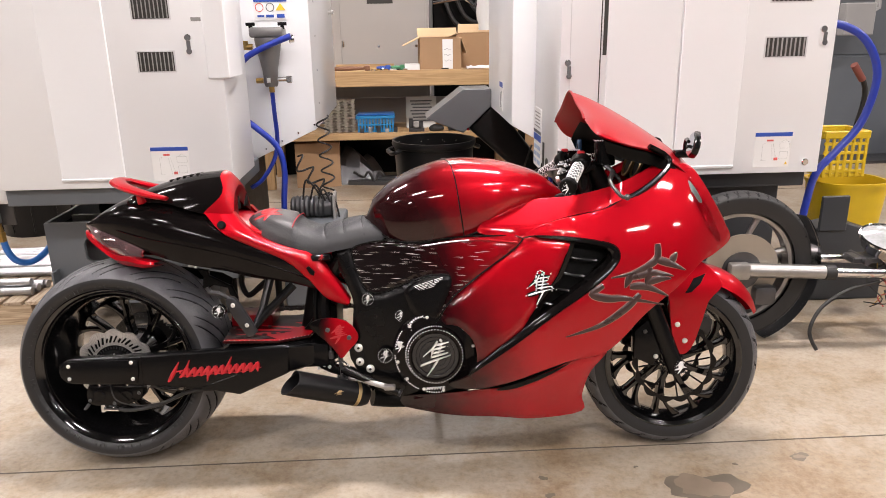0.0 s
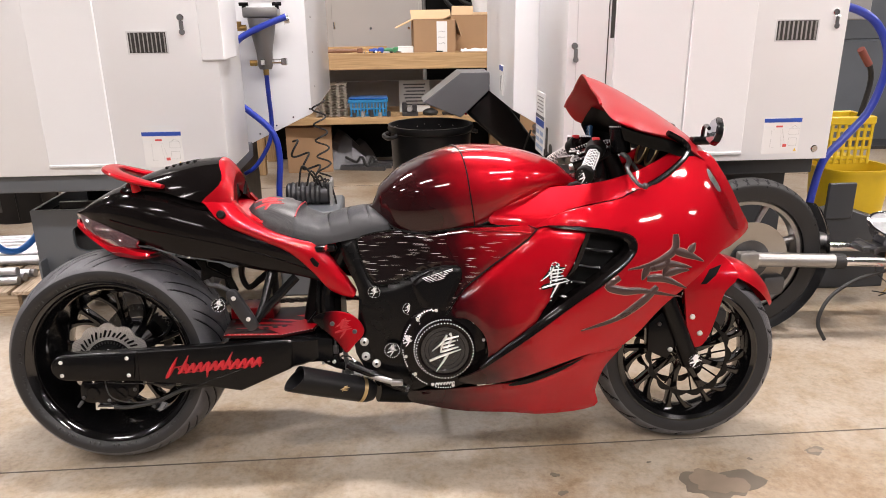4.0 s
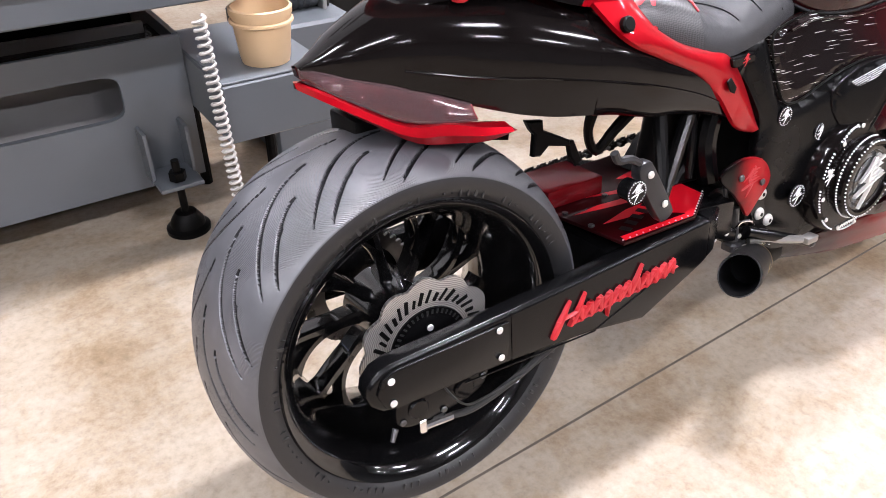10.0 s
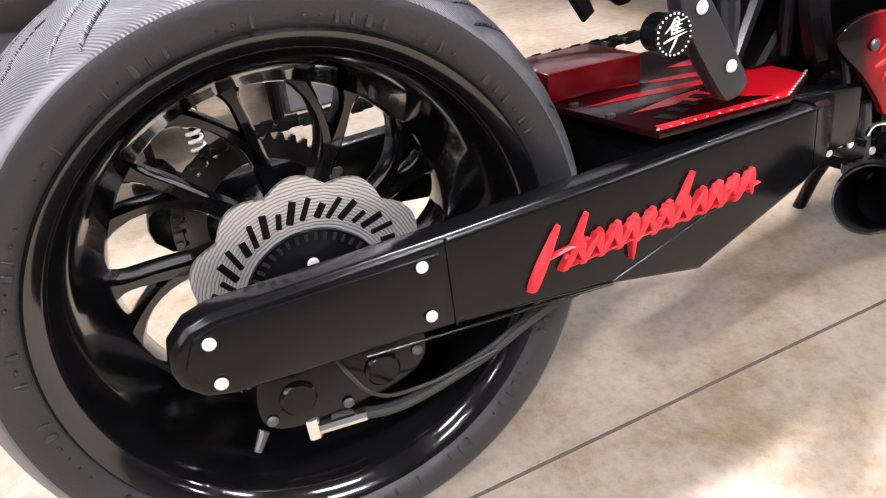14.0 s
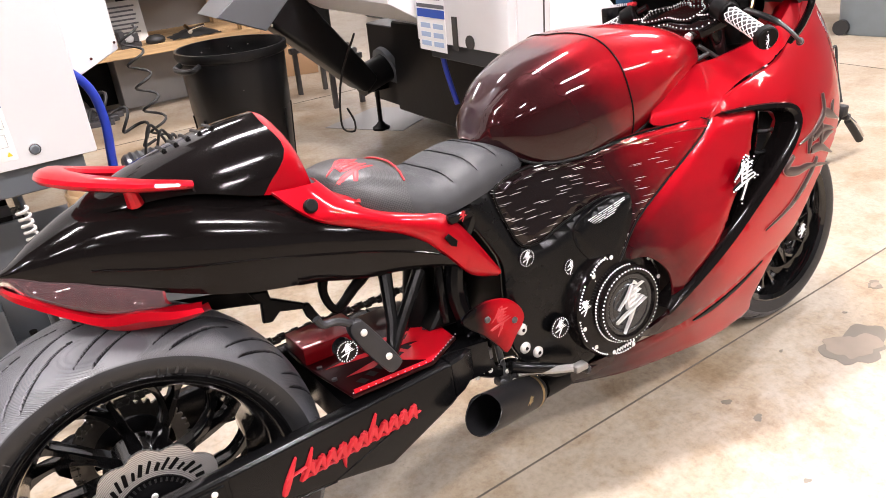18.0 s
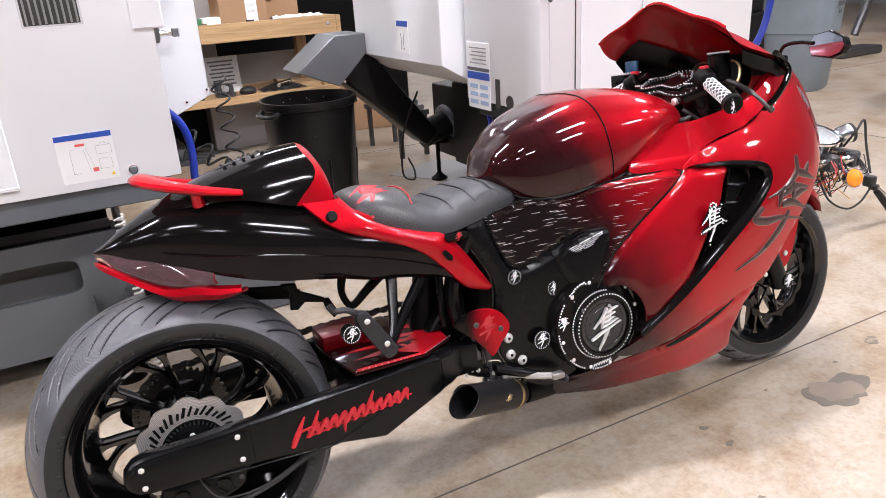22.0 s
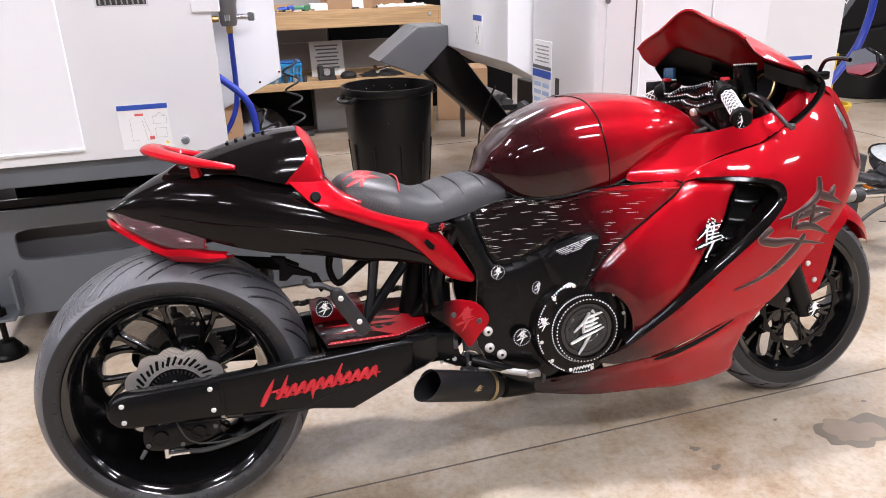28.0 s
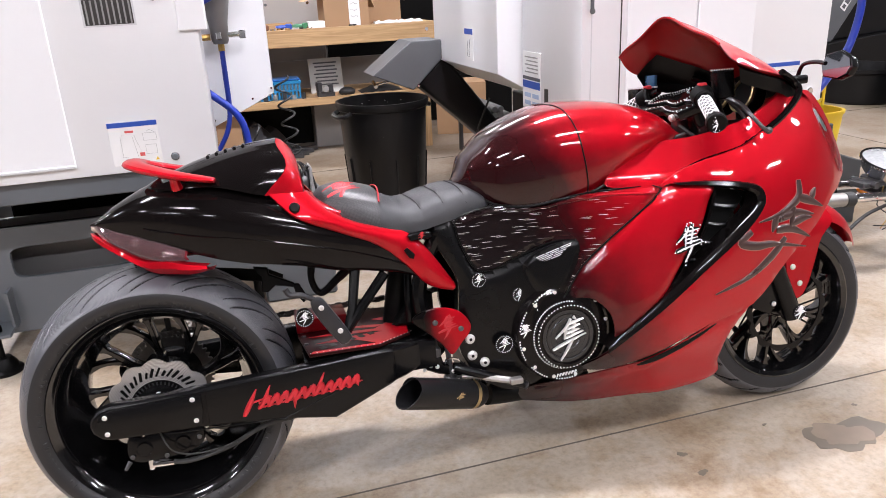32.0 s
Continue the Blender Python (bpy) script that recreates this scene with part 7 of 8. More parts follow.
part("steel_fitting", Geo().cyl((-.66, 3.88, 1.15), (-.605, 3.88, 1.15), .013, n=10).block((-.60, 3.88, 1.15), (.03, .03, .035), .004), M_CHROME, fu)
part("drain_fitting", Geo().cyl((-.695, 3.88, 1.085), (-.695, 3.88, 1.118), .014, n=10), M_BRASS, fu)
hs = hose("supply_hose", [(-.565, 3.80, 1.366), (-.69, 3.79, 1.318), (-.805, 3.78, 1.255), (-.878, 3.76, 1.138), (-.889, 3.74, 1.03), (-.780, 3.74, .933), (-.671, 3.74, .826), (-.641, 3.74, .704), (-.655, 3.74, .537), (-.66, 3.74, .45)], .0155, M_BLUEH, lm, "blue rubber hose")
part("hose_clip", Geo().cyl((-.585, 3.845, 1.35), (-.56, 3.85, 1.355), .022, n=12), M_CHROME, hs)
hose("drain_hose", [(-.695, 3.88, 1.09), (-.696, 3.90, .98), (-.697, 3.93, .857), (-.705, 3.935, .78), (-.735, 3.935, .70), (-.80, 3.935, .61), (-.86, 3.93, .57)], .0115, M_BLUEH, lm, "thinner blue hose")
# air inlet block and short blue hose at the corner column
ab = part("air_inlet", Geo().block((-1.885, 3.27, .615), (.05, .05, .085), .008, 2), M_SHEET, lm, "grey air inlet block")
part("valve_body", Geo().block((-1.868, 3.245, .620), (.034, .02, .034), .004, 2), M_ALU2, ab)
part("valve_stem", Geo().cyl((-1.868, 3.236, .620), (-1.868, 3.222, .620), .009, n=12, bev=.002), M_CHROME, ab)
part("mount_plate", Geo().box(-1.93, -1.80, 3.296, 3.302, .56, .665, .002), M_GUN, ab, "dark mounting plate")
part("hose_end", Geo().cyl((-1.862, 3.27, .535), (-1.862, 3.27, .49), .0185, n=6, bev=.002), M_BRASS, ab)
part("brass_nipple", Geo().cyl((-1.86, 3.27, .50), (-1.87, 3.27, .575), .014, n=10), M_BRASS, ab)
hose("air_hose", [(-1.862, 3.27, .52), (-1.855, 3.275, .45), (-1.835, 3.29, .395), (-1.805, 3.33, .368), (-1.785, 3.40, .368), (-1.770, 3.50, .40), (-1.765, 3.62, .47)], .015, M_BLUEH2, lm, "bright blue air hose")

# the second machine
rm = thing("machine_tool", "white enclosed machine tool with a chip conveyor", "machine tool", group="machine tools")
part("enclosure", Geo().box(.668, 1.872, 3.17, 3.775, .735, 2.45, .006, 2), M_ENCL, rm, "white enamelled steel enclosure")
part("rear_body", Geo().prism([(.552, .895), (.75, .78), (1.75, .78), (1.75, 2.45), (.552, 2.45)], 3.80, 4.86, .003, 1), M_ENCL, rm, "white rear body with a slanted underside")
part("door_seam", Geo().box(.838, .842, 3.166, 3.171, .745, 2.4), M_SLOT_SHADE, rm)
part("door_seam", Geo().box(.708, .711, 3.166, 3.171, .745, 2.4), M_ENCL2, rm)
part("door_slot", Geo().box(.850, .866, 3.165, 3.171, 1.27, 1.62, .001), M_SLOT_SHADE, rm)
part("door_leaf", Geo().box(.868, 1.186, 3.162, 3.171, .752, 2.4, .003), M_ENCL, rm, "flat white door leaf")
pn = part("service_panel", Geo().box(1.192, 1.468, 3.158, 3.171, .772, 2.4, .003), M_ENCL, rm, "raised white service panel")
part("panel_foot", Geo().box(1.192, 1.468, 3.154, 3.168, .765, .779, .002), M_ENCL2, pn)
vent(rm, 1.565, 1.742, 1.250, 1.330, 3.17)
vent(rm, 1.570, 1.745, 1.478, 1.56, 3.17)
key_lock(rm, 1.812, 3.17, 1.362)
instruction_label(rm, (1.563, .920), .170, .158, 3.1705)
bs = part("plug", Geo().cyl((1.806, 3.172, .783), (1.806, 3.162, .783), .016, n=16, bev=.003), M_CHROME, rm)
sk = part("side_label", Geo().box(.664, .6675, 3.56, 3.755, .70, 1.0, .0008), M_PAPER, rm, "white and blue instruction label")
part("blue_band", Geo().box(.6625, .6638, 3.56, 3.755, .835, .868), M_BLUEP, sk)
part("black_band", Geo().box(.6625, .6638, 3.56, 3.755, .873, .888), M_PRINT, sk)
for k in range(5):
    part("text_line", Geo().box(.6625, .6638, 3.585, 3.73 - .02 * (k % 2), .905 + k * .017, .911 + k * .017), M_SHEET, sk)
for k in range(6):
    part("text_line", Geo().box(.6625, .6638, 3.575 + .09 * (k % 2), 3.645 + .09 * (k % 2), .72 + (k // 2) * .036, .740 + (k // 2) * .036), M_BLUEL, sk)
part("side_slot", Geo().box(.664, .668, 3.48, 3.515, .72, .85, .001), M_SLOT_SHADE, rm)
part("side_hole", Geo().cyl((.6665, 3.40, .76), (.663, 3.40, .76), .028, n=20), M_SLOT_SHADE, rm)
s2 = part("side_label", Geo().box(.548, .5515, 4.14, 4.27, .93, 1.09, .0008), M_PAPER, rm, "small white label with a blue head")
part("blue_band", Geo().box(.5465, .5478, 4.14, 4.27, 1.062, 1.09), M_BLUEP, s2)
part("line_drawing", Geo().tube([(.547, 4.18, 1.04), (.547, 4.20, .98), (.547, 4.19, .95), (.547, 4.23, .95), (.547, 4.22, .98), (.547, 4.225, 1.03)], .001, 4), M_PRINT, s2)
key_lock(rm, .70, 3.17, 1.24)
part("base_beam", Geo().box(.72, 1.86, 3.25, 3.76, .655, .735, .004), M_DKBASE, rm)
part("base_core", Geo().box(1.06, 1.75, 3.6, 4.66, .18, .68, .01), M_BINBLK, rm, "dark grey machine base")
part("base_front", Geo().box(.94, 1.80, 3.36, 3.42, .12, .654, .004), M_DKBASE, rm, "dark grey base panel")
for x in (.85, 1.65):
    part("levelling_foot", Geo().lathe([(0, .06), (.015, .06), (.03, .045), (.06, .02), (.12, .014)], (x, 3.5, 0), "z", 20), M_DEEP, rm)
hose("blue_hose", [(1.872, 3.35, 1.385), (1.972, 3.32, 1.378), (2.089, 3.32, 1.322), (2.165, 3.32, 1.215), (2.182, 3.32, 1.098), (2.137, 3.32, .927), (2.036, 3.32, .797), (1.955, 3.32, .695), (1.931, 3.33, .542), (1.93, 3.34, .44)], .018, M_BLUEH, rm, "thick blue hose")
part("hose_elbow", Geo().cyl((1.85, 3.35, 1.37), (1.90, 3.34, 1.372), .024, n=12), M_CHROME, rm)
hose("blue_hose", [(.74, 3.72, .74), (.75, 3.70, .6), (.77, 3.66, .45)], .012, M_BLUEH, rm)
# chip conveyor with a hooded outlet
cv = thing("chip_conveyor", "dark grey chip conveyor with a hooded outlet", "conveyor")
hood = [(.13, .83), (.37, 1.01), (.55, 1.01), (.585, .93), (.37, .73)]
part("hood", Geo().prism(hood, 4.72, 5.02, .004, 1), M_DKGREY2, cv, "folded grey sheet-metal hood")
for x, z in ((.555, .93), (.40, .755)):
    part("screw", Geo().cyl((x, 4.722, z), (x, 4.714, z), .008, n=10), M_CHROME, cv)
part("chute", Geo().prism([(.40, .76), (.575, .93), (1.02, .36), (.93, .28)], 4.76, 4.98, .03, 3), M_BINBLK, cv, "slanted black chute")
part("chute_neck", Geo().cyl((.93, 4.87, .33), (1.16, 4.87, .40), .085, n=24), M_BINBLK, cv)
part("neck_flange", Geo().cyl((1.12, 4.87, .385), (1.15, 4.87, .395), .12, n=24), M_DKGREY, cv)
part("conveyor_body", Geo().prism([(1.15, .16), (1.15, .62), (1.9, .66), (1.9, .10)], 4.70, 5.10, .006, 1), M_BINBLK, cv)
part("stand_post", Geo().cyl((1.09, 4.95, .0), (1.09, 4.95, .30), .014, n=10), M_DEEP, cv)
part("stand_foot", Geo().lathe([(0, .055), (.012, .055), (.03, .03), (.05, .014)], (1.09, 4.95, 0), "z", 20), M_DEEP, cv)
part("stand_head", Geo().box(1.03, 1.15, 4.90, 5.0, .25, .29, .004), M_DEEP, cv)
solo("floor_plate", Geo().prism([(.85, 5.25), (1.30, 5.42), (1.62, 5.05), (1.15, 4.80)], .0, .004, 0, 1, "xy"), M_SHEET, "thin grey sheet lying on the floor", "sheet")
hose("steel_cable", [(.80, 4.6, .66), (.76, 4.75, .40), (.80, 4.9, .10), (.90, 4.95, .03), (.86, 4.85, .12), (.80, 4.8, .22)], .006, M_RUBBER, cv)


# ---- bins ----
def round_bin(name, x, y, r, h, material, label, handles=True, chips=False, turn=0, group=""):
    b = thing(name, label, "bin", pose(x, y, 0, 0, 0, turn), group)
    prof = [(0.0, .0), (0.0, r * .80), (.02, r * .82), (h * .55, r * .91), (h * .56, r * .925), (h * .93, r * .965), (h * .94, r), (h * .97, r * 1.03), (h, r * 1.02), (h, r * .97), (h * .9, r * .93), (.03, r * .78), (.025, 0)]
    part("shell", Geo().lathe(prof, (0, 0, 0), "z", 44), material, b, "", 30)
    for k in range(10):
        a = 2 * math.pi * k / 10
        ca, sa = math.cos(a), math.sin(a)
        part("rib", Geo().tube([(ca * r * .83, sa * r * .83, .03), (ca * r * .92, sa * r * .92, h * .54)], .006, 6), material, b)
    if handles:
        for s in (0, math.pi):
            c = Vector((math.cos(s), math.sin(s), 0))
            t = Vector((-c.y, c.x, 0))
            P = [c * r * .96 - t * .07 + Vector((0, 0, h * .93)), c * r * 1.10 - t * .065 + Vector((0, 0, h * .91)), c * r * 1.13 + Vector((0, 0, h * .90)), c * r * 1.10 + t * .065 + Vector((0, 0, h * .91)), c * r * .96 + t * .07 + Vector((0, 0, h * .93))]
            part("handle", Geo().tube(curve(P, 4), .014, 8), material, b)
    if chips:
        part("chip_fill", Geo().cyl((0, 0, h * .70), (0, 0, h * .72), r * .9, n=32), M_CHIP, b, "dark wet chips inside")
        g = Geo()
        random.seed(3)
        for k in range(70):
            a, z = random.uniform(0, 6.28), random.uniform(h * .74, h * .96)
            g.ball((r * .93 * math.cos(a), r * .93 * math.sin(a), z), random.uniform(.002, .005), 5)
        part("stuck_chips", g, M_BOLT, b, "bright chips stuck to the wall")
    return b


round_bin("waste_bin", .175, 4.74, .268, .695, M_BINBLK, "black round plastic bin with side handles", True, True, 200)
wb = round_bin("waste_bin", -3.17, 3.78, .285, .95, M_BINDK, "tall charcoal wheeled plastic bin", False)
for s in (-1, 1):
    part("wheel", Geo().lathe([(-.03, .03), (-.03, .085), (-.02, .10), (.02, .10), (.03, .085), (.03, .03)], (.19, s * .17, .10), "y", 24), M_RUBBER, wb)
round_bin("waste_bin", -2.75, 5.35, .29, .80, M_BINBLK, "black round bin behind the machine", True)


def square_bin(x, y, turn, label, h=.98, lid=False):
    b = thing("waste_bin", label, "bin", pose(x, y, 0, 0, 0, turn), "grey bins")
    rows = []
    for z, w in ((0, .255), (.02, .265), (h * .55, .305), (h * .56, .315), (h * .90, .33), (h * .91, .35), (h, .36), (h, .33), (h * .1, .255)):
        row = []
        for k in range(32):
            a = 2 * math.pi * k / 32
            c, s = math.cos(a), math.sin(a)
            row.append((w * math.copysign(abs(c) ** .55, c), w * math.copysign(abs(s) ** .55, s), z))
        rows.append(row)
    part("shell", Geo().loft(rows, True, True), M_BINGRY, b, "", 40)
    part("rim_handle", Geo().tube(curve([(-.08, -.34, h * .92), (-.07, -.375, h * .90), (.07, -.375, h * .90), (.08, -.34, h * .92)], 4), .012, 8), M_BINGRY, b)
    part("mark", Geo().box(-.09, .09, -.334, -.330, h * .80, h * .84).box(-.035, .035, -.332, -.328, h * .73, h * .765), M_PRINT, b, "dark moulded mark as plain bars")
    for s in (-1, 1):
        part("caster", Geo().cyl((s * .25, .2, .06), (s * .30, .2, .06), .06, n=16), M_RUBBER, b)
    return b


square_bin(5.50, 5.58, 20, "grey plastic bin with a moulded mark")
square_bin(5.30, 4.05, 10, "grey plastic bin standing alone")
solo("low_tub", Geo().lathe([(0, 0), (0, .36), (.02, .38), (.29, .40), (.31, .43), (.345, .43), (.345, .40), (.03, .36), (.03, 0)], (5.52, 6.45, 0), "z", 44), M_BINBLK, "low round black plastic tub on the floor", "tub")
rd = thing("paint_pail", "red plastic pail with a white label", "pail", pose(10.6, 7.6, 0))
part("pail", Geo().lathe([(0, .0), (0, .20), (.02, .205), (.45, .235), (.47, .245), (.50, .245), (.50, .22)], (0, 0, 0), "z", 28), M_REDPL, rd)
part("label", Geo().lathe([(.11, .2175), (.34, .232)], (0, 0, 0), "z", 14, a0=3.4, a1=5.2), M_PAPER, rd)

# ---- work bench ----
bn = thing("work_bench", "rough pine lumber work bench with a lower shelf", "bench")
for k in range(5):
    part("top_board", Geo().box(-1.35, 1.02, 6.50 + k * .145, 6.64 + k * .145, 1.0, 1.035, .003), M_PINE, bn)
part("front_beam", Geo().box(-1.35, 1.02, 6.46, 6.498, .905, 1.04, .003), M_PINE, bn, "pine front beam")
part("end_beam", Geo().box(1.022, 1.06, 6.46, 7.22, .90, 1.035, .003), M_PINE, bn)
for x in (-1.25, .92):
    for y in (6.52, 7.14):
        part("post", Geo().box(x - .045, x + .045, y - .02, y + .06, 0, .905, .003), M_PINEY, bn)
for k in range(5):
    part("shelf_board", Geo().box(-1.35, 1.0, 6.50 + k * .145, 6.64 + k * .145, .470, .495, .003), M_PINE, bn)
part("shelf_beam", Geo().box(-1.35, 1.0, 6.47, 6.499, .44, .50, .003), M_PINE, bn)
part("back_sheet", Geo().box(-1.35, .94, 7.22, 7.235, .495, .74), M_SHEET, bn)
# near-black sheet added to darken the space under the bench
part("under_bench_shade", Geo().box(-1.35, .94, 7.22, 7.235, .0, .46), M_DEEP, bn, "dark sheet added for the dimness under the bench")
part("beam_bolt", Geo().cyl((.95, 6.461, .98), (.95, 6.452, .98), .014, n=12), M_CHROME, bn)


def carton(x, y, z, w, d, h, turn, label, flaps=True, note=False):
    b = thing("cardboard_box", label, "box", pose(x, y, z, 0, 0, turn), "cardboard boxes")
    t = .005
    part("carton", Geo().box(-w / 2, w / 2, -d / 2, -d / 2 + t, 0, h).box(-w / 2, w / 2, d / 2 - t, d / 2, 0, h).box(-w / 2, -w / 2 + t, -d / 2 + t, d / 2 - t, 0, h).box(w / 2 - t, w / 2, -d / 2 + t, d / 2 - t, 0, h).box(-w / 2, w / 2, -d / 2, d / 2, -.002, .003), M_CARD, b)
    if flaps:
        for px, py, rx, ry, ww, dd in ((-w / 2, 0, 0, -25, w * .45, d), (0, d / 2, 35, 0, w, d * .45), (w / 2, 0, 0, 70, w * .4, d)):
            m = Matrix.Translation((px, py, h)) @ pose(0, 0, 0, rx, ry, 0)
            ox, oy = (-ww / 2 if px < 0 else ww / 2 if px > 0 else 0), (dd / 2 if py > 0 else 0)
            part("flap", Geo().block((ox, oy, .003), (ww, dd, .004), 0, 1, m), M_CARDL, b, "lighter inner side of the flap")
    else:
        part("lid_tape", Geo().box(-w / 2, w / 2, -d / 2, d / 2, h, h + .004), M_CARD, b)
    if note:
        nt = part("note", Geo().box(w * .05, w * .30, -d / 2 - .002, -d / 2 - .0005, h * .02, h * .95), M_PAPER, b, "white paper note")
        for k in range(3):
            part("scribble", Geo().tube(curve([(w * .09 + i * w * .04, -d / 2 - .0025, h * (.62 - k * .18) + .006 * ((i * 7 + k) % 3)) for i in range(5)], 3), .0012, 4), M_PRINT, nt, "pen marks as plain strokes")
    return b


carton(.31, 6.68, 1.035, .36, .30, .27, 2, "open brown cardboard box with a white note", True, True)
carton(.66, 6.92, 1.035, .34, .30, .30, -6, "open brown cardboard box on the bench", True)
carton(-.83, 6.75, .0, .40, .34, .40, 4, "closed brown cardboard box under the bench", False)
carton(1.42, 7.08, .0, .46, .40, .46, -16, "brown cardboard box beside the bench", False)
random.seed(11)
solo("white_rag", Geo().loft([[(.55 + .40 * i / 10, 6.56 + .12 * k / 8 + .01 * math.sin(i * 1.7 + k), 1.037 + .03 * abs(math.sin(i * 1.3 + k * .9)) * (1 - abs(k - 4) / 5)) for k in range(9)] for i in range(11)]), M_CLOTH, "crumpled white rag on the bench", "rag", angle=80)
for k, (x, w, mm, nm, lb) in enumerate(((-.50, .34, M_WOODH, "mallet", "wooden handled tool lying on the bench"), (-.20, .10, M_BLUEP, "blue_clamp", "small blue tool on the bench"), (-.08, .12, M_GREEN, "green_pliers", "green handled pliers on the bench"), (.02, .16, M_GUN, "steel_tool", "loose steel tool on the bench"))):
    solo(nm, Geo().tube([(x - w / 2, 6.56 + .02 * k, 1.055), (x, 6.58, 1.057), (x + w / 2, 6.57, 1.058)], [.014, .020, .012], 10).block((x + w / 2, 6.57, 1.06), (.05, .05, .045), .008), mm, lb, "tool")
random.seed(77)
for k in range(22):
    x, y, w = random.uniform(-.30, .36), random.uniform(6.50, 6.62), random.uniform(.02, .06)
    if -.01 < x < .34:
        x -= .34
    mm = (M_GUN, M_CHROME, M_RUBBER, M_BRASS, M_PAPERD, M_SHEET)[k % 6]
    g = Geo().cyl((x, y, 1.046), (x + w, y + random.uniform(-.02, .02), 1.046), random.uniform(.006, .011), n=8) if k % 2 else Geo().block((0, 0, 0), (w, w * .5, .016), .003, 1, pose(x, y, 1.043, 0, 0, random.uniform(0, 180)))
    solo("loose_part", g, mm, "small loose part lying on the bench", "part", "loose parts on the bench")
for k in range(2):
    x = -1.0 + .5 * k
    P = [(x + .28 * i / 6, 6.62 + random.uniform(-.05, .05), .03 + .10 * abs(math.sin(i * 1.3 + k))) for i in range(7)]
    solo("scrap_hose", Geo().tube(curve(P, 4), .012, 8), M_RUBBER, "black hose lying under the bench", "hose", "hoses under the bench")
solo("scrap_mound", Geo().loft([[(-.95 + .75 * i / 12, 6.66 + .38 * j / 6, .26 * math.sin(math.pi * i / 12) * math.sin(math.pi * j / 6) + .03 * ((i * 7 + j * 3) % 4) * (0 < i < 12) * (0 < j < 6)) for j in range(7)] for i in range(13)]), M_GUN, "dark heap of scrap under the bench", "scrap", angle=20)
solo("small_carton", Geo().box(.0, .13, 6.50, 6.62, 1.036, 1.09, .002), M_PAPER, "small white carton on the bench", "box")
solo("tool_tray", Geo().box(-.62, -.10, 6.74, 6.98, 1.036, 1.06, .003).box(-.62, -.10, 6.74, 6.75, 1.06, 1.085), M_PINE, "flat wooden tray with tools", "tray")
# lower shelf
ec = thing("egg_cartons", "stack of grey pulp egg trays", "egg trays")
for k in range(12):
    rows = [[(-.74 + .27 * i / 8 + .004 * (k % 2), 6.56 + .22 * j / 8, .499 + .024 * k + .013 * ((i + j) % 2)) for j in range(9)] for i in range(9)]
    part("tray", Geo().loft(rows), M_PULP, ec, "", 20)
bk = thing("plastic_basket", "blue slotted plastic basket on the shelf", "basket")
part("base", Geo().box(-.44, -.12, 6.56, 6.76, .484, .494), M_BLUEPL, bk)
part("rim", Geo().box(-.455, -.105, 6.545, 6.56, .605, .63, .003).box(-.455, -.105, 6.76, 6.775, .605, .63, .003).box(-.455, -.44, 6.56, 6.76, .605, .63, .003).box(-.12, -.105, 6.56, 6.76, .605, .63, .003), M_BLUEPL, bk)
for k in range(12):
    part("slat", Geo().box(-.435 + k * .028, -.421 + k * .028, 6.552, 6.562, .49, .61), M_BLUEPL, bk)
part("band", Geo().box(-.44, -.12, 6.550, 6.563, .545, .558), M_BLUEPL, bk)
part("lid", Geo().box(-.44, -.11, 6.56, 6.77, .632, .645, .004), M_BLUEH2, bk)
sg = thing("paper_sign", "leaning white paper sign with printed lines", "sign", pose(.14, 6.80, .48, -10, 0, 0))
part("sheet", Geo().box(-.14, .14, 0, .004, 0, .29), M_PAPERD, sg)
for k in range(7):
    part("text_line", Geo().box(-.10 + .01 * (k % 3), .10 - .012 * (k % 2), -.0015, -.0003, .245 - k * .03, .257 - k * .03), M_PRINT, sg, "line of print as a plain bar")
gv = thing("steel_vise", "small grey machine vise on the shelf", "vise")
part("body", Geo().box(.02, .16, 6.52, 6.62, .484, .52, .004).box(.02, .06, 6.52, 6.62, .52, .60, .006).box(.11, .15, 6.52, 6.62, .52, .58, .006), M_GUN, gv)
part("dial", Geo().cyl((.085, 6.515, .55), (.085, 6.50, .55), .026, n=20, bev=.003), M_SHEET, gv)
for k in range(5):
    solo("small_can", Geo().cyl((-.40 + k * .075, 6.50, .485), (-.40 + k * .075, 6.50, .525 + .012 * (k % 3)), .018, n=14, bev=.002), M_SHEET if k % 2 else M_GUN, "small metal can on the shelf edge", "can", "small cans")
solo("tool_pouch", Geo().loft([[(.38 + .36 * i / 8, 6.54 + .20 * j / 6, .485 + .05 * math.sin(math.pi * i / 8) * math.sin(math.pi * j / 6) + .008 * ((i + j) % 2)) for j in range(7)] for i in range(9)]), M_RUBBER, "black cloth tool pouch on the shelf", "pouch", angle=80)
solo("chrome_tool", Geo().cyl((.62, 6.54, .56), (.52, 6.56, .54), .012, n=10).cyl((.50, 6.5, .53), (.50, 6.6, .56), .016, n=10), M_CHROME, "chrome hand tool on the pouch", "tool")
solo("cloth_bundle", Geo().ball((.27, 6.58, .505), .07, 14, (1, .8, .55)), M_RUBBER, "dark cloth bundle on the shelf", "bundle")
for ob in [o for o in scene.objects if o.parent is None and o.name.split(".")[0] in ("plastic_basket", "paper_sign", "steel_vise", "small_can", "tool_pouch", "chrome_tool", "cloth_bundle")]:
    ob.location.z += .0115       # they stand on the lower shelf
solo("steel_cabinet", Geo().box(.02, .60, 6.95, 7.18, .0, .42, .006), M_SHEET, "low grey steel cabinet under the bench", "cabinet")
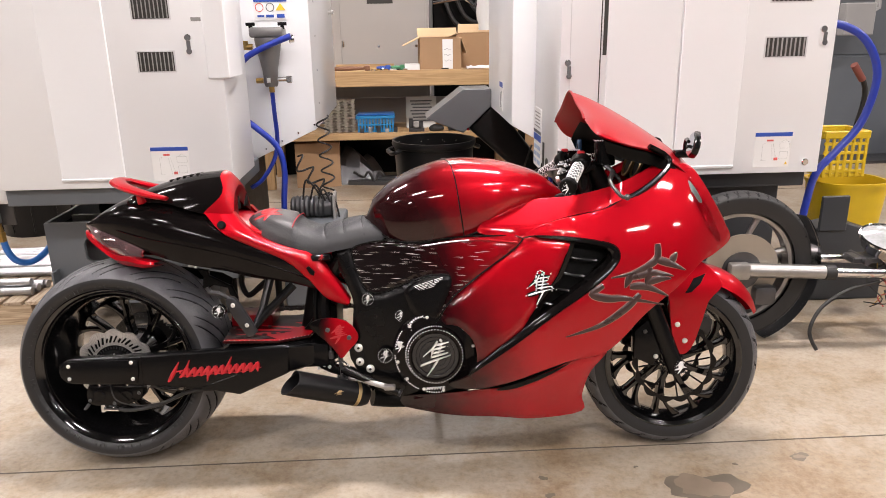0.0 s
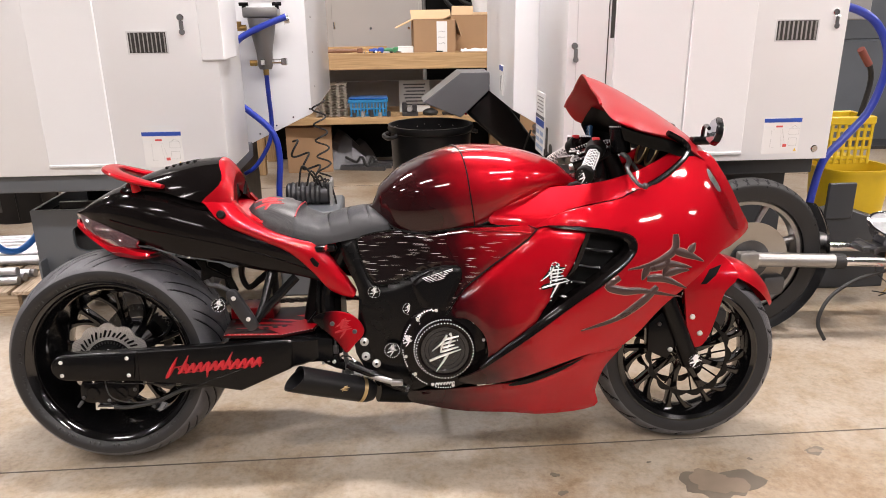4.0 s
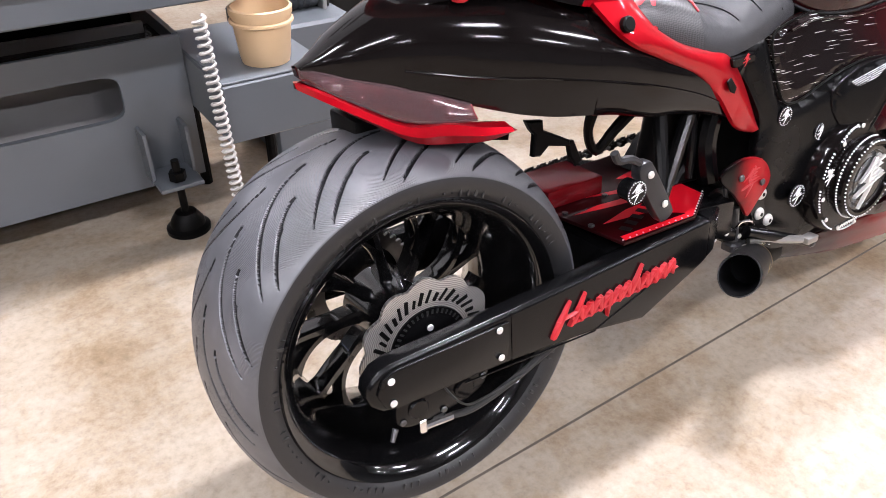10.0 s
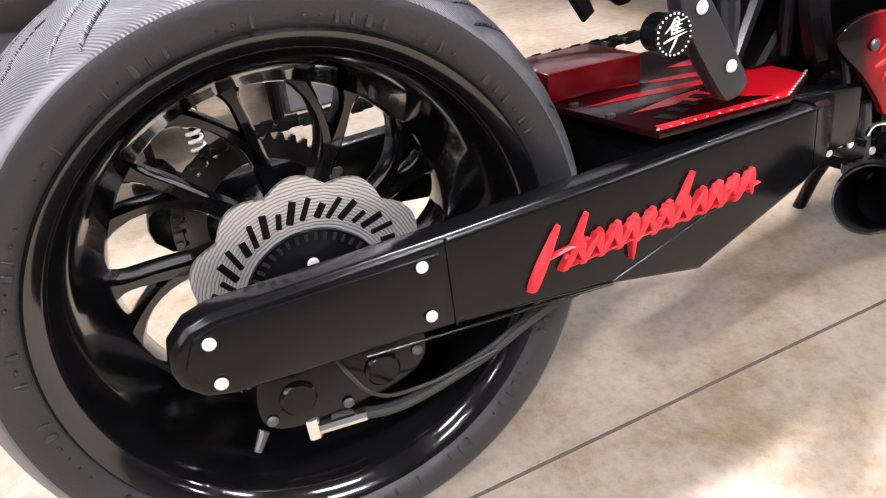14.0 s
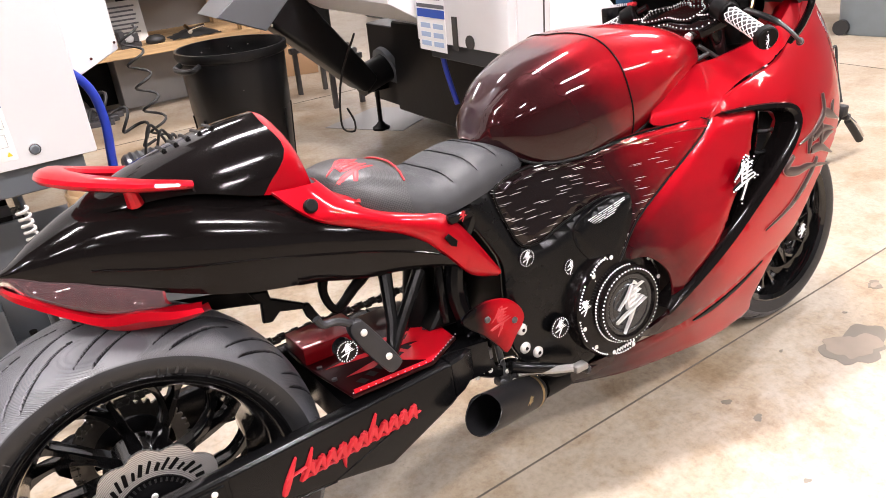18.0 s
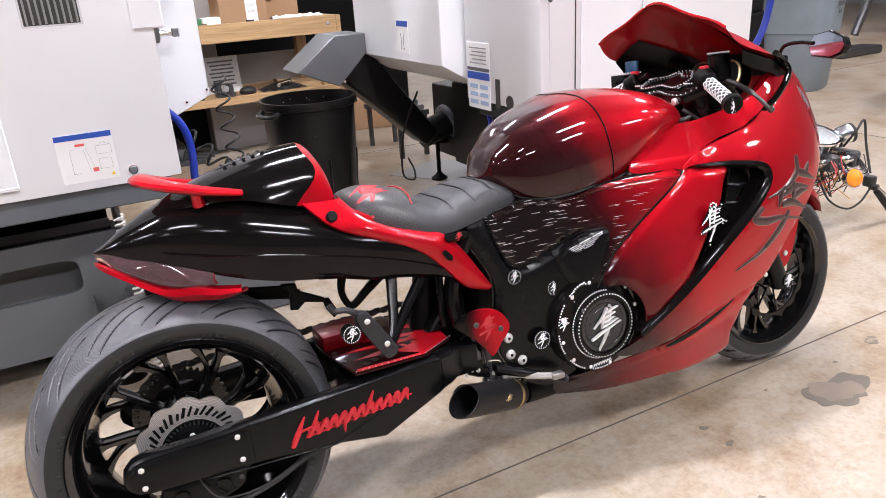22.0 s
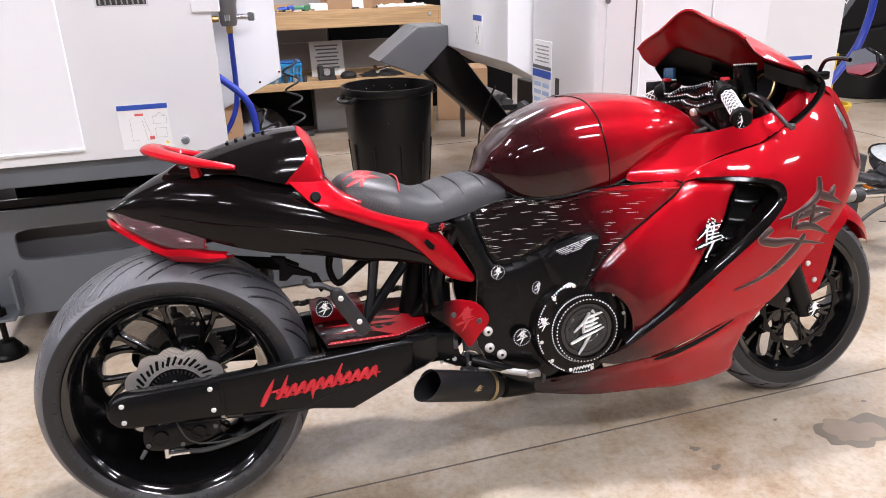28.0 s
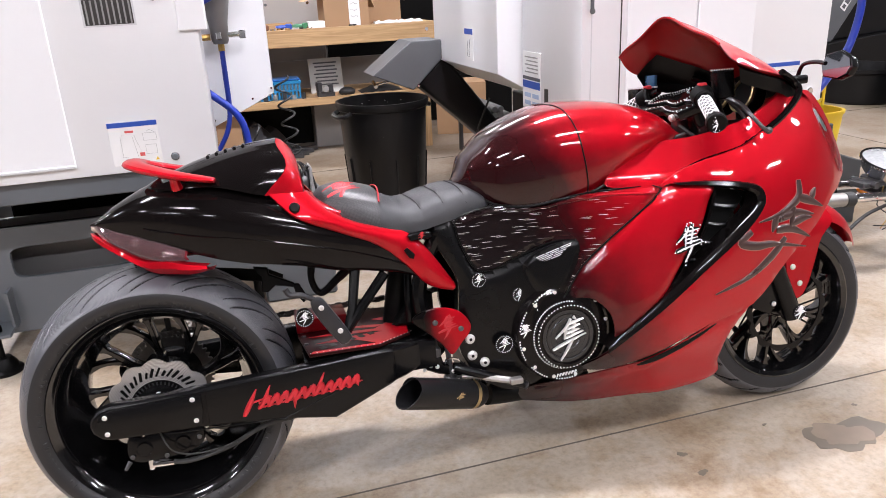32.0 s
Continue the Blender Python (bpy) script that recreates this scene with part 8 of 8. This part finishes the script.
for k in range(4):
    solo("scrap_bar", Geo().block((0, 0, 0), (.42, .05, .04), .004, 1, pose(-.35 + .05 * k, 6.62 + .07 * k, .021, 0, 0, 8 * k - 10)), M_GUN, "dark steel bar on the floor under the bench", "bar", "steel scrap")
for k in range(7):
    solo("round_bar", Geo().cyl((1.16 + .05 * (k % 4), 5.6, .37 + .045 * (k // 4)), (1.16 + .05 * (k % 4), 6.3, .37 + .045 * (k // 4)), .022, n=14), M_ALU, "bright round bar in a rack", "bar", "racked bars")
rk = thing("bar_rack", "low grey steel rack for bar stock", "rack")
for y in (5.62, 6.2):
    part("trestle", Geo().box(1.10, 1.38, y, y + .04, .305, .345, .003).box(1.12, 1.15, y, y + .03, 0, .305).box(1.33, 1.36, y, y + .03, 0, .305), M_GUN, rk)
# cabinet and dark machine behind the bench
cbn = thing("control_cabinet", "grey steel control cabinet behind the bench", "cabinet")
part("body", Geo().box(-1.0, .25, 7.45, 8.1, .0, 2.5, .006), M_SHEET2, cbn)
part("door", Geo().box(-.62, .22, 7.44, 7.449, .55, 2.4, .003), M_SHEET2, cbn)
for z in (1.22, 1.9):
    part("hinge", Geo().cyl((-.60, 7.436, z), (-.60, 7.436, z + .06), .010, n=8), M_CHROME, cbn)
for x in (-.25, .12):
    part("screw", Geo().cyl((x, 7.441, 1.22), (x, 7.434, 1.22), .012, n=10), M_CHROME, cbn)
part("window", Geo().box(-.35, -.10, 7.437, 7.441, 1.62, 1.80), M_SLOT_SHADE, cbn)
dm = thing("dark_machine", "dark machine with hoses behind the bench", "machine tool")
part("body", Geo().box(.30, 2.2, 7.7, 8.9, .0, 2.4, .01), M_DEEP, dm)
part("white_panel", Geo().box(.95, 1.45, 7.66, 7.70, 1.35, 2.2, .004), M_ENCL, dm)
for k in range(4):
    hose("hose", [(.35 + .1 * k, 7.6, 1.9), (.5 + .1 * k, 7.5, 1.45 + .06 * k), (.75 + .06 * k, 7.52, 1.40 + .05 * k), (.95, 7.6, 1.8)], .02, M_RUBBER, dm)
part("silver_pipe", Geo().tube([(.3, 7.55, 1.62), (.6, 7.5, 1.66), (.7, 7.5, 1.58), (.8, 7.55, 1.75)], .018, 10), M_CHROME, dm)
bg = thing("plastic_bag", "clear white plastic bag hanging by the machine", "bag")
part("bag", Geo().loft([[(.76 + .09 * math.cos(2 * math.pi * k / 14) * (1 - .5 * abs(i - 4) / 8) + .012 * math.sin(3 * k + i), 6.9 + .07 * math.sin(2 * math.pi * k / 14), 1.36 + .05 * i) for k in range(14)] for i in range(9)], True, True), M_CLOTH, bg, "", 80)

# ---- pallet with bars ----
pt = thing("pallet", "weathered wooden pallet on the floor", "pallet")
for k, y in enumerate((3.48, 3.92, 4.36)):
    pr = [(-2.68, .0), (-2.35, .0), (-2.33, .03), (-2.28, .045), (-2.16, .045), (-2.11, .03), (-2.09, .0), (-1.90, .0), (-1.90, .105), (-2.68, .105)]
    part("stringer", Geo().prism(pr, y - .018, y + .018, .002, 1), M_PALLET, pt, "notched stringer board")
for k in range(8):
    x = -2.66 + k * .105
    part("deck_board", Geo().box(x, x + .088, 3.455, 4.39, .106, .124, .002), M_PALLETY, pt)
random.seed(8)
for k, (x0, x1, y, r, z, a) in enumerate(((-2.72, -1.93, 3.56, .022, 0, 0), (-2.70, -1.92, 3.605, .022, 0, 0), (-2.69, -1.92, 3.65, .022, 0, 1), (-2.70, -1.94, 3.583, .022, 1, 0), (-2.64, -1.90, 3.76, .020, 0, -7), (-2.55, -1.88, 3.86, .020, 0, 0), (-2.56, -1.86, 3.90, .020, 0, 0), (-2.56, -1.86, 3.98, .022, 0, 0), (-2.55, -1.84, 4.025, .022, 0, 0), (-2.55, -1.84, 4.07, .022, 0, 0), (-2.50, -1.80, 4.12, .018, 0, 0), (-2.50, -1.80, 4.16, .018, 0, 0), (-2.46, -1.80, 4.24, .016, 0, 0), (-2.46, -1.80, 4.28, .016, 0, 0), (-2.45, -1.80, 4.33, .014, 0, 0))):
    zz = .124 + r + z * .038
    dy = math.tan(radians(a)) * (x1 - x0)
    solo("aluminium_bar", Geo().cyl((x0, y, zz), (x1, y + dy, zz), r, n=18, bev=.001), M_ALU, "bright round aluminium bar stacked on the pallet", "bar", "aluminium bars")

# ---- mop bucket ----
mb = thing("mop_bucket", "worn yellow mop bucket with a wringer basket", "mop bucket", pose(.145, .22, 0))
rows = []
for z, s in ((.10, .80), (.12, .84), (.45, .98), (.50, 1.0), (.515, 1.05), (.53, 1.05), (.53, .97), (.15, .80)):
    rows.append([(2.36 + .20 * s * math.copysign(abs(math.cos(a)) ** .7, math.cos(a)), 3.72 + .17 * s * math.copysign(abs(math.sin(a)) ** .7, math.sin(a)), z) for a in [2 * math.pi * k / 32 for k in range(32)]])
part("tub", Geo().loft(rows, True, True), M_YPL, mb, "", 40)
wr = part("wringer", Geo().box(2.12, 2.36, 3.58, 3.80, .57, .59, .004), M_YPL, mb, "yellow slotted wringer basket")
part("wringer_rim", Geo().box(2.11, 2.37, 3.57, 3.585, .78, .825, .006).box(2.11, 2.37, 3.795, 3.81, .78, .825, .006).box(2.11, 2.125, 3.585, 3.795, .78, .825, .006).box(2.355, 2.37, 3.585, 3.795, .78, .825, .006), M_YPL, wr)
for k in range(7):
    part("slat", Geo().box(2.125 + k * .037, 2.141 + k * .037, 3.574, 3.586, .57, .79, .002), M_YPL, wr)
for k in range(4):
    part("cross_slat", Geo().box(2.12, 2.36, 3.576, 3.588, .595 + k * .05, .612 + k * .05, .002), M_YPL, wr)
hd = part("wringer_handle", Geo().tube(curve([(2.32, 3.66, .78), (2.34, 3.64, .98), (2.31, 3.62, 1.08), (2.24, 3.60, 1.16)], 5), .014, 10), M_RUBBER, mb)
part("handle_grip", Geo().cyl((2.30, 3.617, 1.09), (2.23, 3.598, 1.17), .019, n=12), M_REDBR, hd)
for x in (2.24, 2.50):
    for y in (3.62, 3.83):
        part("caster", Geo().cyl((x, y - .015, .045), (x, y + .015, .045), .045, n=16).box(x - .02, x + .02, y - .02, y + .02, .06, .11), M_RUBBER, mb)
ct = thing("floor_box", "dark grey low steel box on the floor", "box")
part("box", Geo().prism([(2.02, 0), (2.02, .38), (2.20, .42), (2.44, .34), (2.44, 0)], 3.42, 3.56, .006, 1), M_DKBASE, ct)
part("step", Geo().box(2.06, 2.20, 3.40, 3.42, .38, .56, .004), M_DKBASE, ct)

# ---- stripped motorcycle front end ----
sb = thing("stripped_motorcycle", "stripped old motorcycle with chrome fork lying low", "motorcycle")
WC = (1.455, 3.02, .346)
w2 = part("wheel", Geo().lathe([(-.03, .235), (-.035, .25), (-.03, .262), (-.02, .262), (-.018, .25), (.018, .25), (.02, .262), (.03, .262), (.035, .25), (.03, .235)], WC, "y", 56, closed=True), M_ALU2, sb, "cast aluminium spoked wheel")
tyre("tyre", .345, .055, .258, 520, 40, [(46, 0.0, .04, .80, .05, 1.0, .002), (46, .06, .10, .7, -.05, 1.0, .0018)], .003, .02, WC, w2, M_RUBBER)
for k in range(7):
    a = 2 * math.pi * k / 7 + .3
    part("spoke", Geo().tube([(WC[0] + .05 * math.cos(a), 3.02, WC[2] + .05 * math.sin(a)), (WC[0] + .15 * math.cos(a + .05), 3.015, WC[2] + .15 * math.sin(a + .05)), (WC[0] + .24 * math.cos(a), 3.02, WC[2] + .24 * math.sin(a))], [.018, .012, .016], 8), M_ALU2, w2)
part("hub", Geo().cyl((WC[0], 2.95, WC[2]), (WC[0], 3.09, WC[2]), .05, n=24, bev=.006), M_GUN, w2)
part("brake_disc", Geo().lathe([(-.074, .085), (-.074, .168), (-.069, .168), (-.069, .085)], WC, "y", 56, closed=True), M_DISCT, w2, "plain steel brake disc")
part("disc_hat", Geo().lathe([(-.080, .03), (-.078, .088), (-.068, .09)], WC, "y", 32), M_GUN, w2)
for s in (-1, 1):
    lg = part("fork_slider", Geo().cyl((1.40, 3.02 + s * .105, .362), (1.82, 3.0 + s * .105, .345), .031, n=20, bev=.004), M_ALU2, sb, "bright aluminium fork slider")
    part("fork_tube", Geo().cyl((1.82, 3.0 + s * .105, .345), (2.35, 2.97 + s * .105, .325), .021, n=18), M_CHROME, lg)
    part("dust_seal", Geo().cyl((1.80, 3.0 + s * .105, .345), (1.85, 2.999 + s * .105, .343), .034, n=18, bev=.004), M_RUBBER, lg)
part("axle_clamp", Geo().block((1.425, 2.905, .36), (.09, .05, .075), .012, 2), M_ALU2, sb)
part("triple_tree", Geo().box(2.13, 2.19, 2.84, 3.14, .29, .37, .01).box(2.30, 2.35, 2.84, 3.14, .285, .365, .01), M_GUN, sb)
fd = [( .365 * math.cos(radians(a)), .365 * math.sin(radians(a))) for a in range(-66, 40, 6)]
part("mudguard", Geo().loft([[(WC[0] + x * (1 + .04 * (1 - abs(q))), 3.02 + q * .068, WC[2] + z * (1 + .04 * (1 - abs(q)))) for q in (-1, -.7, 0, .7, 1)] for x, z in fd]), M_CHROME, sb, "chrome mudguard", 60)
HL = pose(2.165, 3.0, .445, 14, 0, 0)
h2 = part("headlamp", Geo().lathe([(-.105, .0), (-.100, .040), (-.080, .082), (-.04, .118), (.0, .134), (.004, .140), (.014, .140), (.016, .130)], (0, 0, 0), "z", 40).moved(HL), M_CHROME, sb, "round chrome headlamp")
part("lens", Geo().lathe([(.012, .130), (.024, .095), (.032, .048), (.034, .0)], (0, 0, 0), "z", 36).moved(HL), M_GLASS2, h2, "fluted clear headlamp lens")
part("lamp_bracket", Geo().box(1.97, 2.14, 2.955, 3.045, .355, .385, .006).cyl((2.02, 2.93, .372), (2.02, 3.07, .372), .016, n=12), M_GUN, sb, "black lamp bracket between the fork tubes")
part("gauge_cup", Geo().lathe([(-.06, .0), (-.055, .022), (-.02, .042), (.02, .048), (.035, .046), (.040, .0)], (0, 0, 0), "z", 28).moved(pose(2.36, 2.96, .425, 20, 80, 0)), M_CHROME, sb, "chrome gauge cup")
part("cup_band", Geo().lathe([(.030, .049), (.045, .050), (.045, .0)], (0, 0, 0), "z", 28).moved(pose(2.36, 2.96, .425, 20, 80, 0)), M_RUBBER, sb)
part("cup_stay", Geo().tube([(2.36, 2.96, .39), (2.34, 2.95, .36), (2.325, 2.95, .33)], .009, 8), M_GUN, sb)
for at in ((2.20, 2.775, .268), (2.28, 3.25, .268)):
    m = pose(*at, 72, 0, -12)
    sg_ = part("turn_signal", Geo().lathe([(-.045, .0), (-.040, .028), (.0, .045), (.012, .046)], (0, 0, 0), "z", 24).moved(m), M_CHROME, sb, "chrome turn signal")
    part("amber_lens", Geo().lathe([(.010, .045), (.024, .038), (.032, .018), (.034, .0)], (0, 0, 0), "z", 24).moved(m), M_ORANGE, sg_, "round amber lens")
part("signal_stay", Geo().tube(curve([(2.20, 2.80, .275), (2.19, 2.83, .31), (2.17, 2.86, .335)], 4), .008, 8), M_GUN, sb)
hb_ = part("handlebar", Geo().tube(curve([(2.24, 2.95, .372), (2.30, 2.89, .355), (2.33, 2.84, .315), (2.35, 2.80, .25), (2.385, 2.775, .19), (2.485, 2.745, .070)], 6), .012, 10), M_CHROME, sb)
part("grip", Geo().cyl((2.385, 2.76, .174), (2.492, 2.738, .054), .018, n=14, bev=.004), M_RUBBER, hb_)
part("switch_block", Geo().block((2.335, 2.772, .230), (.046, .05, .055), .010, 2).block((2.362, 2.764, .196), (.030, .046, .030), .006, 1), M_RUBBER, hb_)
part("lever", Geo().tube(curve([(2.325, 2.775, .232), (2.395, 2.725, .165), (2.455, 2.708, .09)], 5), .006, 8), M_CHROME, hb_)
random.seed(21)
for k in range(30):
    x, y = 2.06 + random.uniform(0, .26), 2.86 + random.uniform(-.05, .12)
    P = [(x, y, .36)] + [(x + random.uniform(-.06, .08), y + random.uniform(-.07, .07), .36 - .07 * (i + 1) * random.uniform(.6, 1.1)) for i in range(3)]
    hose("wire", P, .0024 if k % 4 else .0048, (M_RUBBER, M_WIRE, M_RUBBER, M_RUBBER, M_RUBBER, M_BRASS)[k % 6], sb, "", 5)
hose("cable", [(2.32, 2.92, .38), (2.30, 2.86, .46), (2.36, 2.86, .512), (2.37, 2.84, .40), (2.36, 2.79, .26)], .006, M_RUBBER, sb)
hose("cable", [(2.06, 2.85, .27), (2.08, 2.80, .175), (2.21, 2.79, .108), (2.30, 2.78, .13), (2.36, 2.775, .20)], .005, M_RUBBER, sb)
hose("brake_hose", [(2.05, 2.88, .30), (1.90, 2.86, .27), (1.78, 2.84, .20), (1.73, 2.82, .10), (1.76, 2.80, .02)], .008, M_RUBBER, sb)
part("caliper", Geo().block((1.56, 2.93, .235), (.10, .06, .09), .02, 2), M_GUN, sb)

# ---- far side of the shop ----
fm = thing("machine_tool", "dark grey machine with white doors across the shop", "machine tool", group="machine tools")
part("base", Geo().box(3.4, 6.4, 7.4, 9.2, .0, 1.05, .02), M_DKGREY, fm)
part("upper", Geo().box(3.4, 4.15, 7.45, 9.2, 1.05, 2.5, .01), M_ENCL, fm)
part("dark_door", Geo().box(4.15, 6.4, 7.42, 9.2, 1.05, 2.5, .01), M_DKGREY, fm)
part("label", Geo().box(4.02, 4.11, 7.446, 7.449, 1.56, 1.76), M_PAPER, fm)
part("red_label_head", Geo().box(4.02, 4.11, 7.443, 7.4455, 1.69, 1.74), M_PINK, fm)
part("chute_base", Geo().prism([(5.2, 0), (6.8, 0), (6.8, .62), (5.2, .5)], 6.98, 7.38, .01, 1), M_BINBLK, fm, "black conveyor base")
part("chute_panel", Geo().prism([(5.25, .52), (5.62, .54), (6.25, 1.45), (5.88, 1.45)], 7.0, 7.36, .008, 1), M_DKGREY2, fm, "slanted grey conveyor panel")
part("chute_back", Geo().prism([(5.64, .54), (6.8, .62), (6.8, 1.5), (6.28, 1.45)], 7.1, 7.36, .008, 1), M_BINBLK, fm)
lb_ = part("chute_label", Geo().box(-.04, .04, -.002, 0, -.075, .075).moved(pose(5.74, 6.996, .93, 0, 34, 0)), M_PAPER, fm, "white warning label with dark print")
part("label_print", Geo().box(-.03, .03, -.004, -.0022, .0, .06).box(-.02, .02, -.004, -.0022, -.06, -.02).moved(pose(5.74, 6.996, .93, 0, 34, 0)), M_PRINT, lb_)
arm = part("control_arm", Geo().tube([(4.6, 7.2, 2.2), (4.6, 7.15, 1.5), (4.4, 7.1, 1.42)], .03, 10), M_SHEET, fm)
part("control_box", Geo().box(4.2, 4.5, 7.0, 7.12, 1.25, 1.55, .01), M_SHEET, fm)
part("grate", Geo().box(3.4, 6.4, 7.0, 7.4, .0, .03), M_GUN, fm)
fj = thing("floor_jack", "dark steel stand across the shop", "stand")
part("post", Geo().tube([(8.0, 6.6, 1.2), (8.1, 6.6, .7), (7.9, 6.6, .25)], .05, 10), M_GUN, fj)
part("foot", Geo().box(7.5, 8.3, 6.45, 6.75, .0, .10, .02), M_GUN, fj)
for k, (x, y) in enumerate(((-6.6, 9.2), (-9.2, 9.0), (8.6, 10.5))):
    f2 = thing("machine_tool", "white machine tool on a grey base, far off", "machine tool", group="machine tools")
    part("base", Geo().box(x, x + 2.0, y, y + 1.6, .08, .7, .02), M_DKGREY, f2)
    part("upper", Geo().box(x + .02, x + 1.98, y + .02, y + 1.58, .7, 2.3, .02), M_ENCL, f2)
    part("door", Geo().box(x + .3, x + 1.3, y - .01, y + .02, .8, 2.1, .01), M_ENCL2, f2)
    for dx in (.15, 1.85):
        part("foot", Geo().lathe([(0, .09), (.03, .08), (.08, .03)], (x + dx, y + .1, 0), "z", 16), M_SHEET, f2)

# ---- stains on the floor ----
def stain(name, cx, cy, r, seed, material, z, sx=1.0, sy=1.0, label="brown oil stain soaked into the concrete"):
    random.seed(seed)
    n = 40
    ph = [random.uniform(0, 6.28) for _ in range(5)]
    pts = []
    for k in range(n):
        a = 2 * math.pi * k / n
        q = 1 + .22 * math.sin(2 * a + ph[0]) + .13 * math.sin(3 * a + ph[1]) + .08 * math.sin(7 * a + ph[2]) + .05 * math.sin(11 * a + ph[3])
        pts.append((cx + r * sx * q * math.cos(a), cy + r * sy * q * math.sin(a)))
    return tagged(part(name, Geo().prism(pts, .0, z, 0, 1, "xy"), material), label, "stain", kind="structure")


stain("oil_stain", .905, 1.905, .085, 4, M_STAIN2, .0008, 1.25, .95)
stain("oil_stain", .895, 1.91, .065, 9, M_STAIN, .0012, 1.2, .9)
stain("oil_stain", 1.283, 2.045, .026, 2, M_STAIN2, .0008, 1.2, .8)
stain("oil_stain", 1.283, 2.045, .015, 3, M_STAIN, .0012, 1.2, .8)
for k, (x, y, r) in enumerate(((.405, 1.99, .012), (.41, 1.90, .013), (.72, 2.03, .006), (1.05, 2.02, .007), (.3, 1.7, .008))):
    stain("oil_spot", x, y, r, 30 + k, M_STAIN2, .0008, 1.2, .8, "small dark spot on the concrete")
